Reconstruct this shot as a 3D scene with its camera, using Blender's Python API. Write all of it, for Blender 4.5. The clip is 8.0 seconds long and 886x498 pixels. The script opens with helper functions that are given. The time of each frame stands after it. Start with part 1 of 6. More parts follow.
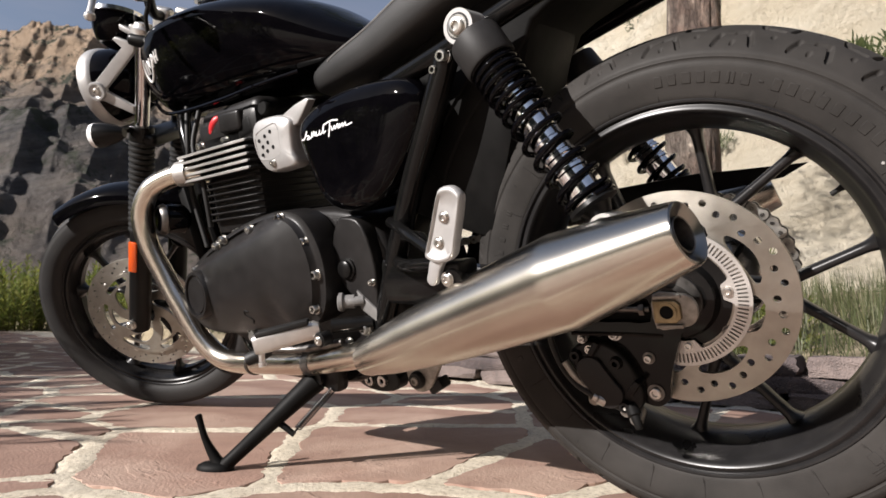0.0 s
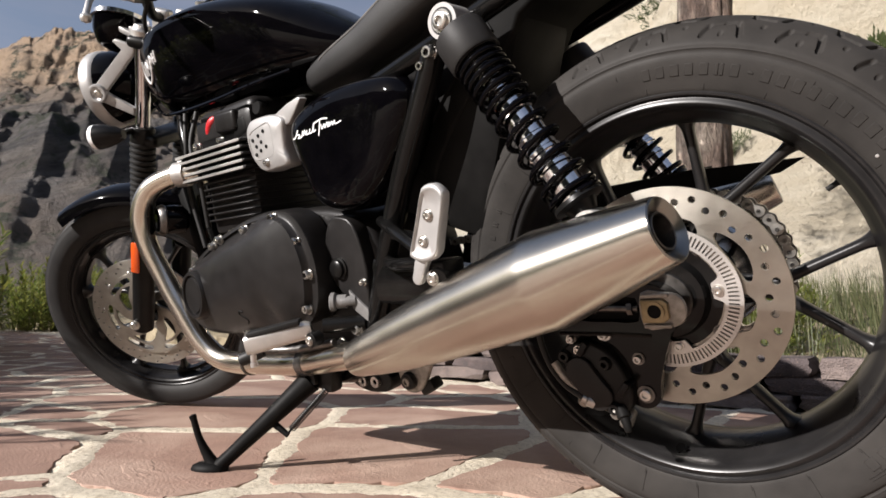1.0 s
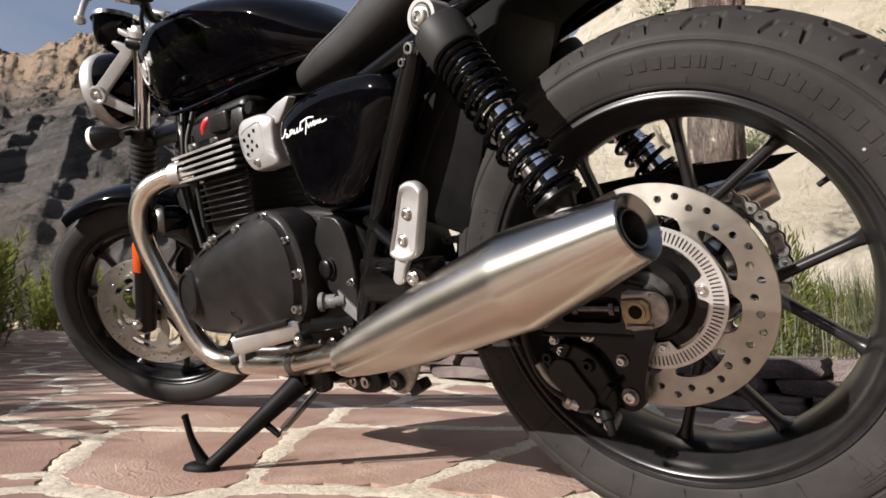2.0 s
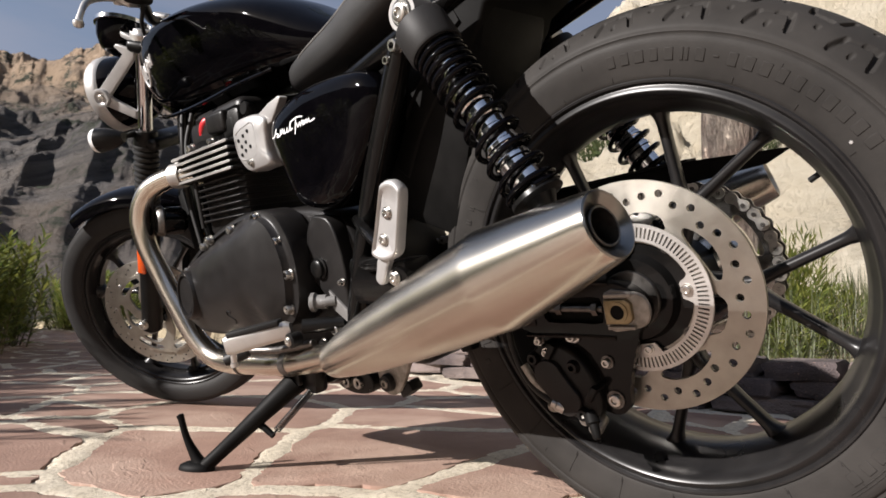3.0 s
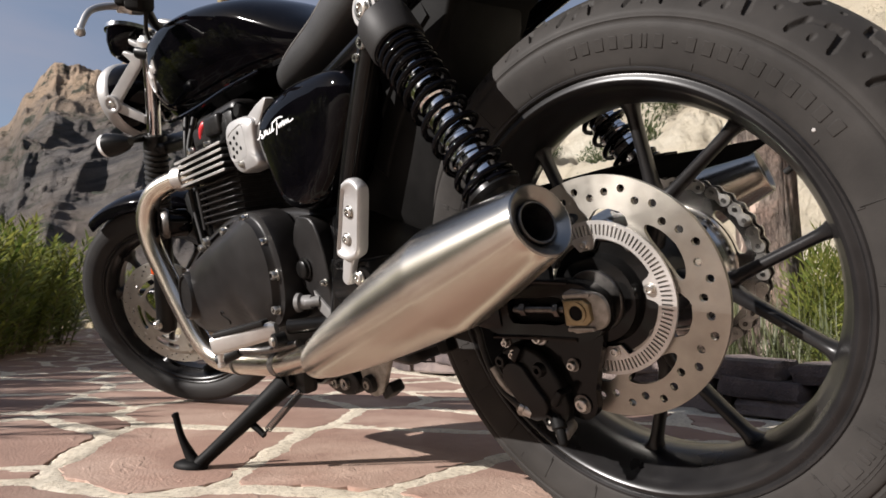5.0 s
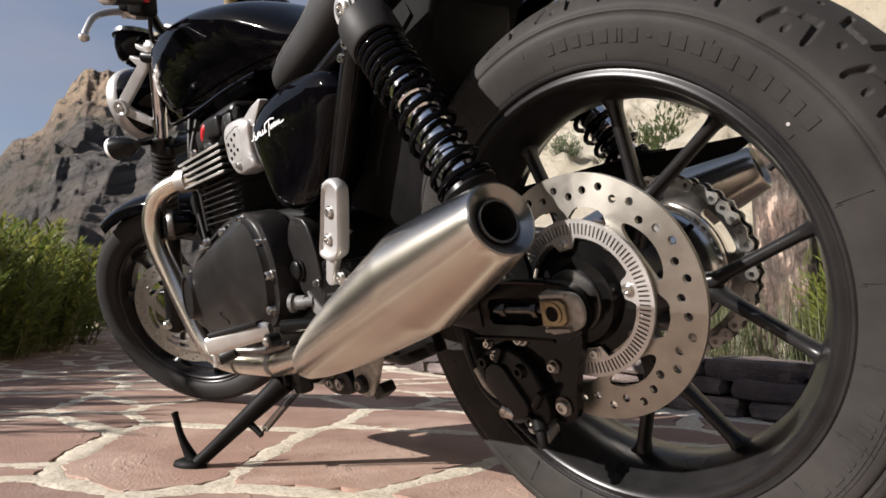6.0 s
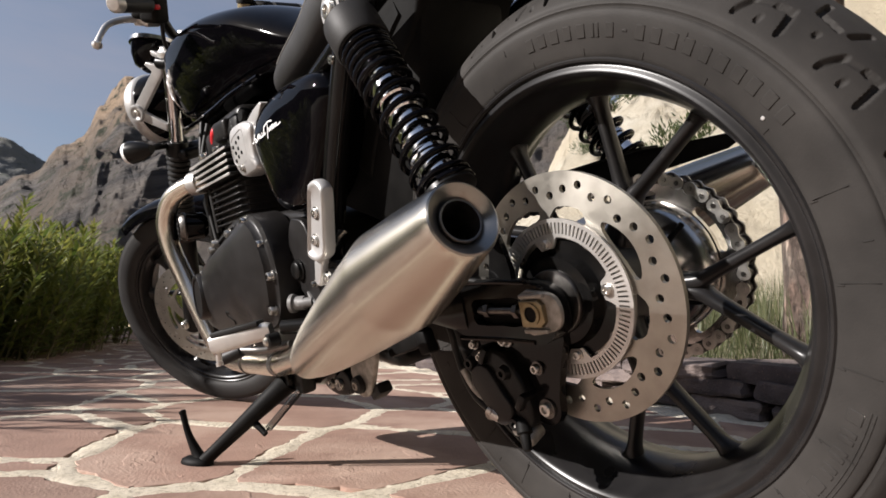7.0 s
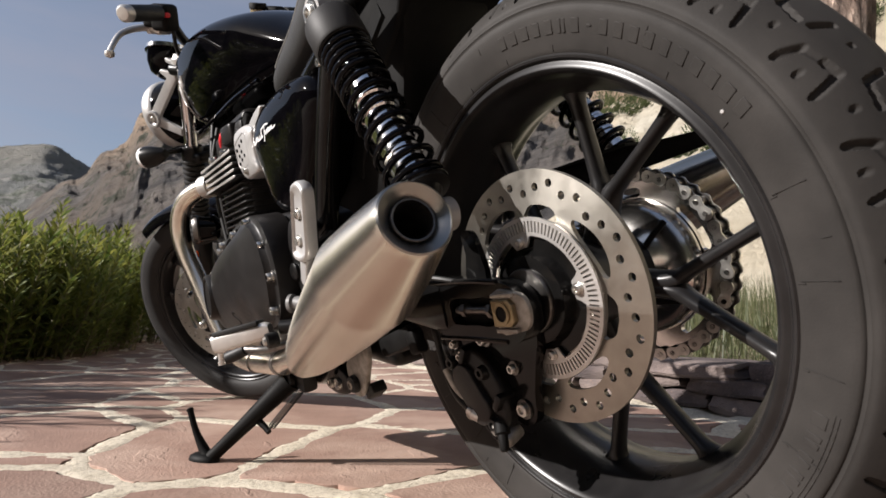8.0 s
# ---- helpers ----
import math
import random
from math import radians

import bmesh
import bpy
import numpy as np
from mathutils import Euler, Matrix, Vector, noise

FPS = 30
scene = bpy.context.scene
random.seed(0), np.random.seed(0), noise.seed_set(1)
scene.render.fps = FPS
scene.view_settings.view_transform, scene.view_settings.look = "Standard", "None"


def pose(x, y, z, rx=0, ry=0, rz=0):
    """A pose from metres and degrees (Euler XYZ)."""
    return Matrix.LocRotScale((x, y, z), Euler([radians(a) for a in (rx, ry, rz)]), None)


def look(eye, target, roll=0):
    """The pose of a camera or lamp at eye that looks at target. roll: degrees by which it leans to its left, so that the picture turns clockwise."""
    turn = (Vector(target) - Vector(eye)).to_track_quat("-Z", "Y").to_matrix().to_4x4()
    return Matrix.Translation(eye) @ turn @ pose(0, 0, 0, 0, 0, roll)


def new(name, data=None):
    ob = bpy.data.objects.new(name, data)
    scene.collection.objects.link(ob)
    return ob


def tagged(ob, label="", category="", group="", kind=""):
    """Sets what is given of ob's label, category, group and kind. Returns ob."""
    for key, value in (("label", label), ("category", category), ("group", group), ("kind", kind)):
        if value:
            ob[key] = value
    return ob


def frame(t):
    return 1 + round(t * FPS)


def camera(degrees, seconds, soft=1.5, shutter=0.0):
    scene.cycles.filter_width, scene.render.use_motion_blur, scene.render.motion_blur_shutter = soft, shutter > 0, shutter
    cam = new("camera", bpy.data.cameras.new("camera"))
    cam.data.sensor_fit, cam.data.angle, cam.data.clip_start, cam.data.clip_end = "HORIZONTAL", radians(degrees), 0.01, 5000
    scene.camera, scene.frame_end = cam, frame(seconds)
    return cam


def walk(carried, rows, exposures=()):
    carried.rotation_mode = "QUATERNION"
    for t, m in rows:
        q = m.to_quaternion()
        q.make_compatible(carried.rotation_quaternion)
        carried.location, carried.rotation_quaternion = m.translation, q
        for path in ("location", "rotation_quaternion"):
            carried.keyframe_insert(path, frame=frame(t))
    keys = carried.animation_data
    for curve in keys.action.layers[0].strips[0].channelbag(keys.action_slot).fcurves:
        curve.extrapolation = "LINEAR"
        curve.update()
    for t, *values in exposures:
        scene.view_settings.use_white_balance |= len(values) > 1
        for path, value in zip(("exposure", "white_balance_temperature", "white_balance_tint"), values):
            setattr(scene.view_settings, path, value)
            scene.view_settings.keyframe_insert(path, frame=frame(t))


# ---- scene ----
cam = camera(74.5, 8.0, soft=1.6)
cam.data.dof.use_dof, cam.data.dof.focus_distance, cam.data.dof.aperture_fstop = True, 0.8, 14.0
PATH = [
    (0, (0.2094, -0.8636, 0.2478), (-1.0145, 0.6954, 0.5153), 0.11),
    (0.5, (0.2192, -0.8483, 0.2475), (-1.026, 0.6937, 0.5149), 0.06),
    (1, (0.2315, -0.8305, 0.2468), (-1.0347, 0.6939, 0.5169), 0.12),
    (1.5, (0.2448, -0.8117, 0.2475), (-1.0431, 0.6945, 0.517), 0.17),
    (3, (0.2837, -0.7542, 0.2478), (-1.0775, 0.6858, 0.5189), 0.3),
    (3.5, (0.2959, -0.7373, 0.2479), (-1.0887, 0.6802, 0.5196), 0.34),
    (4, (0.3082, -0.7198, 0.2479), (-1.1023, 0.6717, 0.5203), 0.41),
    (4.5, (0.3213, -0.7011, 0.2482), (-1.1131, 0.6657, 0.5208), 0.46),
    (6, (0.3619, -0.6424, 0.2491), (-1.1462, 0.6424, 0.5231), 0.62),
    (6.5, (0.3756, -0.6237, 0.249), (-1.1643, 0.6224, 0.5246), 0.75),
    (7, (0.391, -0.6009, 0.2495), (-1.1814, 0.604, 0.5251), 0.82),
    (7.5, (0.4084, -0.5782, 0.2496), (-1.1974, 0.5817, 0.5254), 0.91),
    (8, (0.4254, -0.5531, 0.2496), (-1.2121, 0.5618, 0.5247), 0.88),
]
walk(cam, [(t, look(eye, target, roll)) for t, eye, target, roll in PATH])

# ---- light ----
SUN_FROM = Vector((-0.335, -0.94, 0)).normalized()
SUN_UP = radians(26)
sun_dir = Vector((SUN_FROM.x * math.cos(SUN_UP), SUN_FROM.y * math.cos(SUN_UP), math.sin(SUN_UP)))
world = bpy.data.worlds.new("world")
scene.world = world
world.use_nodes = True
wn = world.node_tree.nodes
sky = wn.new("ShaderNodeTexSky")
sky.sky_type, sky.sun_disc = "NISHITA", False
sky.sun_elevation, sky.sun_rotation = SUN_UP, math.atan2(SUN_FROM.x, SUN_FROM.y)
wt = world.node_tree
coord, stretch_map, streak, veil, haze = (wn.new(n) for n in ("ShaderNodeTexCoord", "ShaderNodeMapping", "ShaderNodeTexNoise", "ShaderNodeMapRange", "ShaderNodeMix"))
stretch_map.inputs["Scale"].default_value = (1.2, 2.0, 9.0)
streak.inputs["Scale"].default_value, streak.inputs["Detail"].default_value, streak.inputs["Roughness"].default_value = 1.3, 6, 0.6
veil.inputs[1].default_value, veil.inputs[2].default_value, veil.inputs[3].default_value, veil.inputs[4].default_value = 0.35, 0.7, 0.30, 0.62
haze.data_type = "RGBA"
haze.inputs[7].default_value = (3.2, 3.2, 3.9, 1)  # thin high cloud
split, overhead, thin = (wn.new(n) for n in ("ShaderNodeSeparateXYZ", "ShaderNodeMapRange", "ShaderNodeMath"))
overhead.inputs[1].default_value, overhead.inputs[2].default_value, overhead.inputs[3].default_value, overhead.inputs[4].default_value = 0.45, 0.95, 1.0, 0.35  # the veil thins overhead
thin.operation = "MULTIPLY"
for a, b in ((coord.outputs["Generated"], stretch_map.inputs[0]), (coord.outputs["Generated"], split.inputs[0]), (split.outputs[2], overhead.inputs[0]), (overhead.outputs[0], thin.inputs[1]), (stretch_map.outputs[0], streak.inputs["Vector"]), (streak.outputs[0], veil.inputs[0]), (veil.outputs[0], thin.inputs[0]), (thin.outputs[0], haze.inputs[0]), (sky.outputs[0], haze.inputs[6]), (haze.outputs[2], wn["Background"].inputs[0])):
    wt.links.new(a, b)
wn["Background"].inputs[1].default_value = 0.06
sun_data = bpy.data.lights.new("sun", "SUN")
sun_data.energy, sun_data.angle, sun_data.color = 5.0, radians(0.53), (1.0, 0.945, 0.91)
sun = new("sun", sun_data)
sun.matrix_world = look(sun_dir * 40, (0, 0, 0))
scene.view_settings.exposure = 0.95

# ---- materials ----
def node_mat(name):
    m = bpy.data.materials.new(name)
    m.use_nodes = True
    nt = m.node_tree
    return m, nt, nt.nodes["Principled BSDF"]


def mixed(nt, fac, a, b):
    n = nt.nodes.new("ShaderNodeMix")
    n.data_type = "RGBA"
    for sock, v in ((n.inputs[0], fac), (n.inputs[6], a), (n.inputs[7], b)):
        if isinstance(v, bpy.types.NodeSocket):
            nt.links.new(v, sock)
        else:
            sock.default_value = v if isinstance(v, (int, float)) else (*v[:3], 1)
    return n.outputs[2]


def noise_fac(nt, scale, detail=4, rough=0.55, lo=0.35, hi=0.65, stretch=None, coord="Object"):
    tc = nt.nodes.new("ShaderNodeTexCoord")
    src = tc.outputs[coord]
    if stretch:
        mp = nt.nodes.new("ShaderNodeMapping")
        mp.inputs["Scale"].default_value = stretch
        nt.links.new(src, mp.inputs[0])
        src = mp.outputs[0]
    n = nt.nodes.new("ShaderNodeTexNoise")
    n.inputs["Scale"].default_value, n.inputs["Detail"].default_value, n.inputs["Roughness"].default_value = scale, detail, rough
    nt.links.new(src, n.inputs["Vector"])
    r = nt.nodes.new("ShaderNodeMapRange")
    r.inputs[1].default_value, r.inputs[2].default_value = lo, hi
    nt.links.new(n.outputs[0], r.inputs[0])
    return r.outputs[0]


def ranged(nt, fac, lo, hi):
    r = nt.nodes.new("ShaderNodeMapRange")
    r.inputs[3].default_value, r.inputs[4].default_value = lo, hi
    nt.links.new(fac, r.inputs[0])
    return r.outputs[0]


def bumped(nt, bs, fac, strength, dist=0.001):
    b = nt.nodes.new("ShaderNodeBump")
    b.inputs["Strength"].default_value, b.inputs["Distance"].default_value = strength, dist
    nt.links.new(fac, b.inputs["Height"])
    nt.links.new(b.outputs[0], bs.inputs["Normal"])


def surface(name, col, col2, rough, rough2, metal=0.0, scale=30, bump=0.0, bump_scale=200, bump_dist=0.0005, coat=0.0, stretch=None, spec=0.5):
    m, nt, bs = node_mat(name)
    bs.inputs["Specular IOR Level"].default_value = spec
    f = noise_fac(nt, scale, stretch=stretch)
    nt.links.new(mixed(nt, f, col, col2), bs.inputs["Base Color"])
    f2 = noise_fac(nt, scale * 0.37, 6, lo=0.3, hi=0.7, stretch=stretch)
    nt.links.new(ranged(nt, f2, rough, rough2), bs.inputs["Roughness"])
    bs.inputs["Metallic"].default_value = metal
    if coat:
        bs.inputs["Coat Weight"].default_value, bs.inputs["Coat Roughness"].default_value = coat, 0.04
    if bump:
        bumped(nt, bs, noise_fac(nt, bump_scale, 3, lo=0.2, hi=0.8, stretch=stretch), bump, bump_dist)
    return m


GLOSS = surface("gloss_black_paint", (0.0010, 0.0009, 0.0013), (0.0018, 0.0016, 0.0021), 0.03, 0.06, spec=0.12)
SATIN = surface("satin_black_paint", (0.0045, 0.0043, 0.0042), (0.007, 0.0067, 0.0065), 0.26, 0.36, spec=0.2, bump=0.15, bump_scale=600, bump_dist=0.0002)
FRAME = surface("frame_black_paint", (0.0035, 0.0034, 0.0034), (0.006, 0.0058, 0.0057), 0.10, 0.18, spec=0.22)
CASE = surface("engine_black_coat", (0.009, 0.0082, 0.008), (0.013, 0.012, 0.0118), 0.33, 0.42, spec=0.24, bump=0.35, bump_scale=900, bump_dist=0.0002)
WHEELPAINT = surface("wheel_black_paint", (0.0095, 0.0090, 0.0092), (0.0145, 0.0137, 0.0138), 0.26, 0.34, spec=0.3, bump=0.1, bump_scale=500, bump_dist=0.0002)
MATTGREY = surface("matt_grey_coat", (0.013, 0.0122, 0.012), (0.019, 0.018, 0.0175), 0.5, 0.6, spec=0.25, bump=0.2, bump_scale=900, bump_dist=0.0002)
PLASTIC = surface("black_plastic", (0.0035, 0.0034, 0.0033), (0.0065, 0.0062, 0.006), 0.5, 0.65, spec=0.1, bump=0.3, bump_scale=800, bump_dist=0.0002)
RUBBER = surface("tyre_rubber", (0.0185, 0.0168, 0.0155), (0.0305, 0.0277, 0.0255), 0.62, 0.8, spec=0.2, bump=0.3, bump_scale=500, bump_dist=0.0003, scale=14)
DARKRUBBER = surface("clean_tyre_rubber", (0.014, 0.013, 0.013), (0.022, 0.021, 0.020), 0.6, 0.75, bump=0.3, bump_scale=500, bump_dist=0.0003, scale=14, spec=0.35)
SOFTRUBBER = surface("black_rubber", (0.008, 0.0078, 0.0075), (0.013, 0.0125, 0.012), 0.45, 0.6, spec=0.3)
VINYL = surface("seat_vinyl", (0.0070, 0.0066, 0.0066), (0.0110, 0.0104, 0.0102), 0.48, 0.6, bump=0.4, bump_scale=700, bump_dist=0.0004)
ALLOY = surface("cast_alloy", (0.50, 0.485, 0.465), (0.60, 0.58, 0.555), 0.34, 0.5, 0.85, bump=0.25, bump_scale=700, bump_dist=0.0003)
ALLOYPAINT = surface("silver_paint", (0.35, 0.342, 0.335), (0.41, 0.40, 0.39), 0.36, 0.48, 0.45, bump=0.15, bump_scale=900, bump_dist=0.0002)
CHROME = surface("chrome", (0.75, 0.75, 0.76), (0.82, 0.82, 0.83), 0.06, 0.14, 1.0)
ZINC = surface("plated_steel", (0.50, 0.49, 0.47), (0.64, 0.62, 0.58), 0.22, 0.4, 1.0, scale=90)
DARKSTEEL = surface("dark_steel", (0.10, 0.095, 0.09), (0.18, 0.17, 0.16), 0.3, 0.5, 1.0, scale=90)


def swept_disc(name, col, col2):
    """Disc steel, ground in fine rings about the axle."""
    m, nt, bs = node_mat(name)
    rings = noise_fac(nt, 26, 6, 0.6, 0.3, 0.7)
    nt.links.new(mixed(nt, rings, col, col2), bs.inputs["Base Color"])
    bs.inputs["Metallic"].default_value, bs.inputs["Anisotropic"].default_value, bs.inputs["Anisotropic Rotation"].default_value = 1.0, 0.5, 0.25
    tg = nt.nodes.new("ShaderNodeTangent")
    tg.direction_type, tg.axis = "RADIAL", "Y"
    nt.links.new(tg.outputs[0], bs.inputs["Tangent"])
    nt.links.new(ranged(nt, noise_fac(nt, 60, 5, 0.6, 0.3, 0.7), 0.36, 0.48), bs.inputs["Roughness"])
    return m


DISC = swept_disc("brake_disc_steel", (0.32, 0.30, 0.265), (0.43, 0.405, 0.36))
GOLD = surface("yellow_zinc", (0.45, 0.36, 0.20), (0.55, 0.45, 0.27), 0.35, 0.5, 0.9, scale=60)
TAN = surface("worn_yellow_zinc", (0.21, 0.165, 0.095), (0.32, 0.26, 0.16), 0.38, 0.5, 0.9, scale=60)
WORNPLATE = surface("worn_plate", (0.20, 0.185, 0.165), (0.36, 0.34, 0.31), 0.38, 0.55, 0.7, scale=70)
POLISHED = surface("polished_alloy", (0.60, 0.58, 0.55), (0.70, 0.68, 0.65), 0.12, 0.24, 1.0, scale=40)
GREYPLASTIC = surface("grey_rubber", (0.10, 0.097, 0.094), (0.15, 0.145, 0.14), 0.45, 0.6)
WHITE = surface("white_decal", (0.72, 0.72, 0.72), (0.8, 0.8, 0.8), 0.4, 0.5)
RED = surface("red_plastic", (0.45, 0.012, 0.02), (0.55, 0.02, 0.025), 0.35, 0.5)


def brushed(name, col, col2, r1, r2, turned=False):
    """Steel with fine lines and a faint tint; turned: lines round the thing's own z axis."""
    m, nt, bs = node_mat(name)
    f = noise_fac(nt, 9, 5, lo=0.3, hi=0.7)
    c = mixed(nt, f, col, col2)
    bs.inputs["Metallic"].default_value = 1.0
    if turned:
        lines = noise_fac(nt, 1.0, 3, 0.6, 0.3, 0.7, stretch=(2, 2, 1100))
        c = mixed(nt, ranged(nt, lines, 0.0, 0.07), c, tuple(v * 0.72 for v in col))
        bs.inputs["Anisotropic"].default_value, bs.inputs["Anisotropic Rotation"].default_value = 0.75, 0.25
        tg = nt.nodes.new("ShaderNodeTangent")
        tg.direction_type, tg.axis = "RADIAL", "Z"
        nt.links.new(tg.outputs[0], bs.inputs["Tangent"])
        g = noise_fac(nt, 5.0, 3, 0.6, 0.3, 0.7)
    else:
        g = noise_fac(nt, 12, 3, 0.6, 0.3, 0.7, stretch=(1, 10, 20))
    nt.links.new(c, bs.inputs["Base Color"])
    nt.links.new(ranged(nt, g, r1, r2), bs.inputs["Roughness"])
    return m


STEEL = brushed("brushed_stainless", (0.56, 0.515, 0.445), (0.64, 0.595, 0.525), 0.235, 0.275, turned=True)
CAPSTEEL = brushed("turned_cap_steel", (0.26, 0.245, 0.225), (0.34, 0.325, 0.30), 0.26, 0.32, turned=True)
HEADER = brushed("heated_stainless", (0.64, 0.585, 0.505), (0.70, 0.635, 0.54), 0.22, 0.25)

m, nt, bs = node_mat("amber_lens")
bs.inputs["Base Color"].default_value, bs.inputs["Roughness"].default_value = (0.75, 0.10, 0.01, 1), 0.15
bs.inputs["Coat Weight"].default_value = 1.0
AMBER = m
m, nt, bs = node_mat("clear_glass")
bs.inputs["Base Color"].default_value, bs.inputs["Roughness"].default_value = (0.95, 0.95, 0.95, 1), 0.03
bs.inputs["Transmission Weight"].default_value = 1.0
GLASS = m

# ---- mesh helpers ----
def finish(name, bm, mat, smooth=40):
    bmesh.ops.recalc_face_normals(bm, faces=bm.faces)
    me = bpy.data.meshes.new(name)
    bm.to_mesh(me)
    bm.free()
    me.materials.append(mat)
    if smooth:
        me.shade_smooth()
        me.set_sharp_from_angle(angle=radians(smooth))
    return me


def part(name, bm, mat, parent=None, label="", smooth=40, m=None):
    ob = new(name, finish(name, bm, mat, smooth))
    if parent:
        ob.parent = parent
    if m is not None:
        ob.matrix_local = m
    if label:
        tagged(ob, label)
    return ob


def moved(bm, verts, m):
    bmesh.ops.transform(bm, matrix=m, verts=verts)


def axis_matrix(p, d):
    """z along d, origin at p."""
    return Matrix.Translation(p) @ Vector(d).to_track_quat("Z", "Y").to_matrix().to_4x4()


def lathe(bm, prof, m=None, n=48, closed=False):
    """Turn (r, h) round z, then place by m. closed: the profile is a ring."""
    rings, out = [], []
    for r, h in prof:
        if r < 1e-6:
            v = bm.verts.new((0, 0, h))
            rings.append([v])
            out.append(v)
        else:
            ring = [bm.verts.new((r * math.cos(2 * math.pi * k / n), r * math.sin(2 * math.pi * k / n), h)) for k in range(n)]
            rings.append(ring)
            out += ring
    pairs = list(zip(rings, rings[1:])) + ([(rings[-1], rings[0])] if closed else [])
    for a, b in pairs:
        for k in range(n):
            j = (k + 1) % n
            if len(a) == 1 and len(b) == 1:
                continue
            if len(a) == 1:
                bm.faces.new((a[0], b[k], b[j]))
            elif len(b) == 1:
                bm.faces.new((a[k], a[j], b[0]))
            else:
                bm.faces.new((a[k], a[j], b[j], b[k]))
    if m is not None:
        moved(bm, out, m)
    return out


def spline(pts, steps=8):
    """Catmull-Rom through pts (any number of values each)."""
    p = [np.array([float(c) for c in q]) for q in pts]
    p = [2 * p[0] - p[1]] + p + [2 * p[-1] - p[-2]]
    out = []
    for i in range(1, len(p) - 2):
        for k in range(steps):
            t = k / steps
            a, b, c, d = p[i - 1 : i + 3]
            out.append(0.5 * (2 * b + (c - a) * t + (2 * a - 5 * b + 4 * c - d) * t * t + (3 * b - a - 3 * c + d) * t ** 3))
    out.append(p[-2])
    return out


def tube(bm, pts, r, n=14, caps=True):
    """A round tube along pts; r a number or one for each point."""
    pts = [Vector(q[:3]) for q in pts]
    rs = r if isinstance(r, (list, tuple)) else [r] * len(pts)
    tang = [(pts[min(i + 1, len(pts) - 1)] - pts[max(i - 1, 0)]).normalized() for i in range(len(pts))]
    side = tang[0].orthogonal().normalized()
    rings = []
    for i, q in enumerate(pts):
        side = (side - side.dot(tang[i]) * tang[i]).normalized()
        up = tang[i].cross(side)
        rings.append([bm.verts.new(q + float(rs[i]) * (math.cos(2 * math.pi * k / n) * side + math.sin(2 * math.pi * k / n) * up)) for k in range(n)])
    for a, b in zip(rings, rings[1:]):
        for k in range(n):
            bm.faces.new((a[k], a[(k + 1) % n], b[(k + 1) % n], b[k]))
    if caps:
        bm.faces.new(rings[0])
        bm.faces.new(rings[-1])
    return rings


def box(bm, size, m, bevel=0.0, seg=2):
    r = bmesh.ops.create_cube(bm, size=1)["verts"]
    moved(bm, r, Matrix.Diagonal((*size, 1)))
    if bevel:
        es = list({e for v in r for e in v.link_edges})
        b = bmesh.ops.bevel(bm, geom=es, offset=bevel, segments=seg, profile=0.5, affect="EDGES")
        r = list({v for f in b["faces"] for v in f.verts} | {v for v in r if v.is_valid})
        seen, todo = set(r), list(r)
        while todo:
            v = todo.pop()
            for e in v.link_edges:
                o = e.other_vert(v)
                if o not in seen:
                    seen.add(o)
                    todo.append(o)
        r = list(seen)
    moved(bm, r, m if isinstance(m, Matrix) else Matrix.Translation(m))
    return r


def plate(bm, outline, y0, y1, holes=(), bevel=0.0, m=None):
    """A plate cut from an (x, z) outline between y0 and y1, edges softened."""
    va = [bm.verts.new((x, y0, z)) for x, z in outline]
    fa = bm.faces.new(va)
    r = bmesh.ops.extrude_face_region(bm, geom=[fa])
    vb = [g for g in r["geom"] if isinstance(g, bmesh.types.BMVert)]
    bmesh.ops.translate(bm, vec=(0, y1 - y0, 0), verts=vb)
    if bevel:
        es = [e for e in {e for v in vb for e in v.link_edges} if all(w in vb for w in e.verts)]
        bmesh.ops.bevel(bm, geom=es, offset=bevel, segments=3, profile=0.5, affect="EDGES")
    if m is not None:
        moved(bm, bm.verts, m)


def loft(bm, loops, cap=True):
    """Skin between closed loops of points."""
    rings = [[bm.verts.new(p) for p in lp] for lp in loops]
    n = len(rings[0])
    for a, b in zip(rings, rings[1:]):
        for k in range(n):
            bm.faces.new((a[k], a[(k + 1) % n], b[(k + 1) % n], b[k]))
    if cap:
        bm.faces.new(rings[0])
        bm.faces.new(rings[-1])
    return rings


def ring_plate(bm, ro, ri, y, t, n=96, holes=(), m=None):
    """A flat ring round the y axis."""
    lathe(bm, [(ro, -t / 2), (ro, t / 2), (ri, t / 2), (ri, -t / 2)], Matrix.Translation((0, y, 0)) @ pose(0, 0, 0, 90, 0, 0), n, closed=True)


def bolt(name, p, d, r, h, mat, parent, washer=True, n=6):
    """A socket bolt head with its washer, looking along d."""
    bm = bmesh.new()
    m = axis_matrix(p, d)
    if washer:
        lathe(bm, [(0, 0), (r * 1.35, 0), (r * 1.35, h * 0.25), (r, h * 0.25)], m, 20)
    lathe(bm, [(r, h * 0.25), (r, h * 0.85), (r * 0.85, h), (r * 0.55, h), (r * 0.5, h * 0.55), (0, h * 0.5)], m, 18)
    return part(name, bm, mat, parent, m=None)


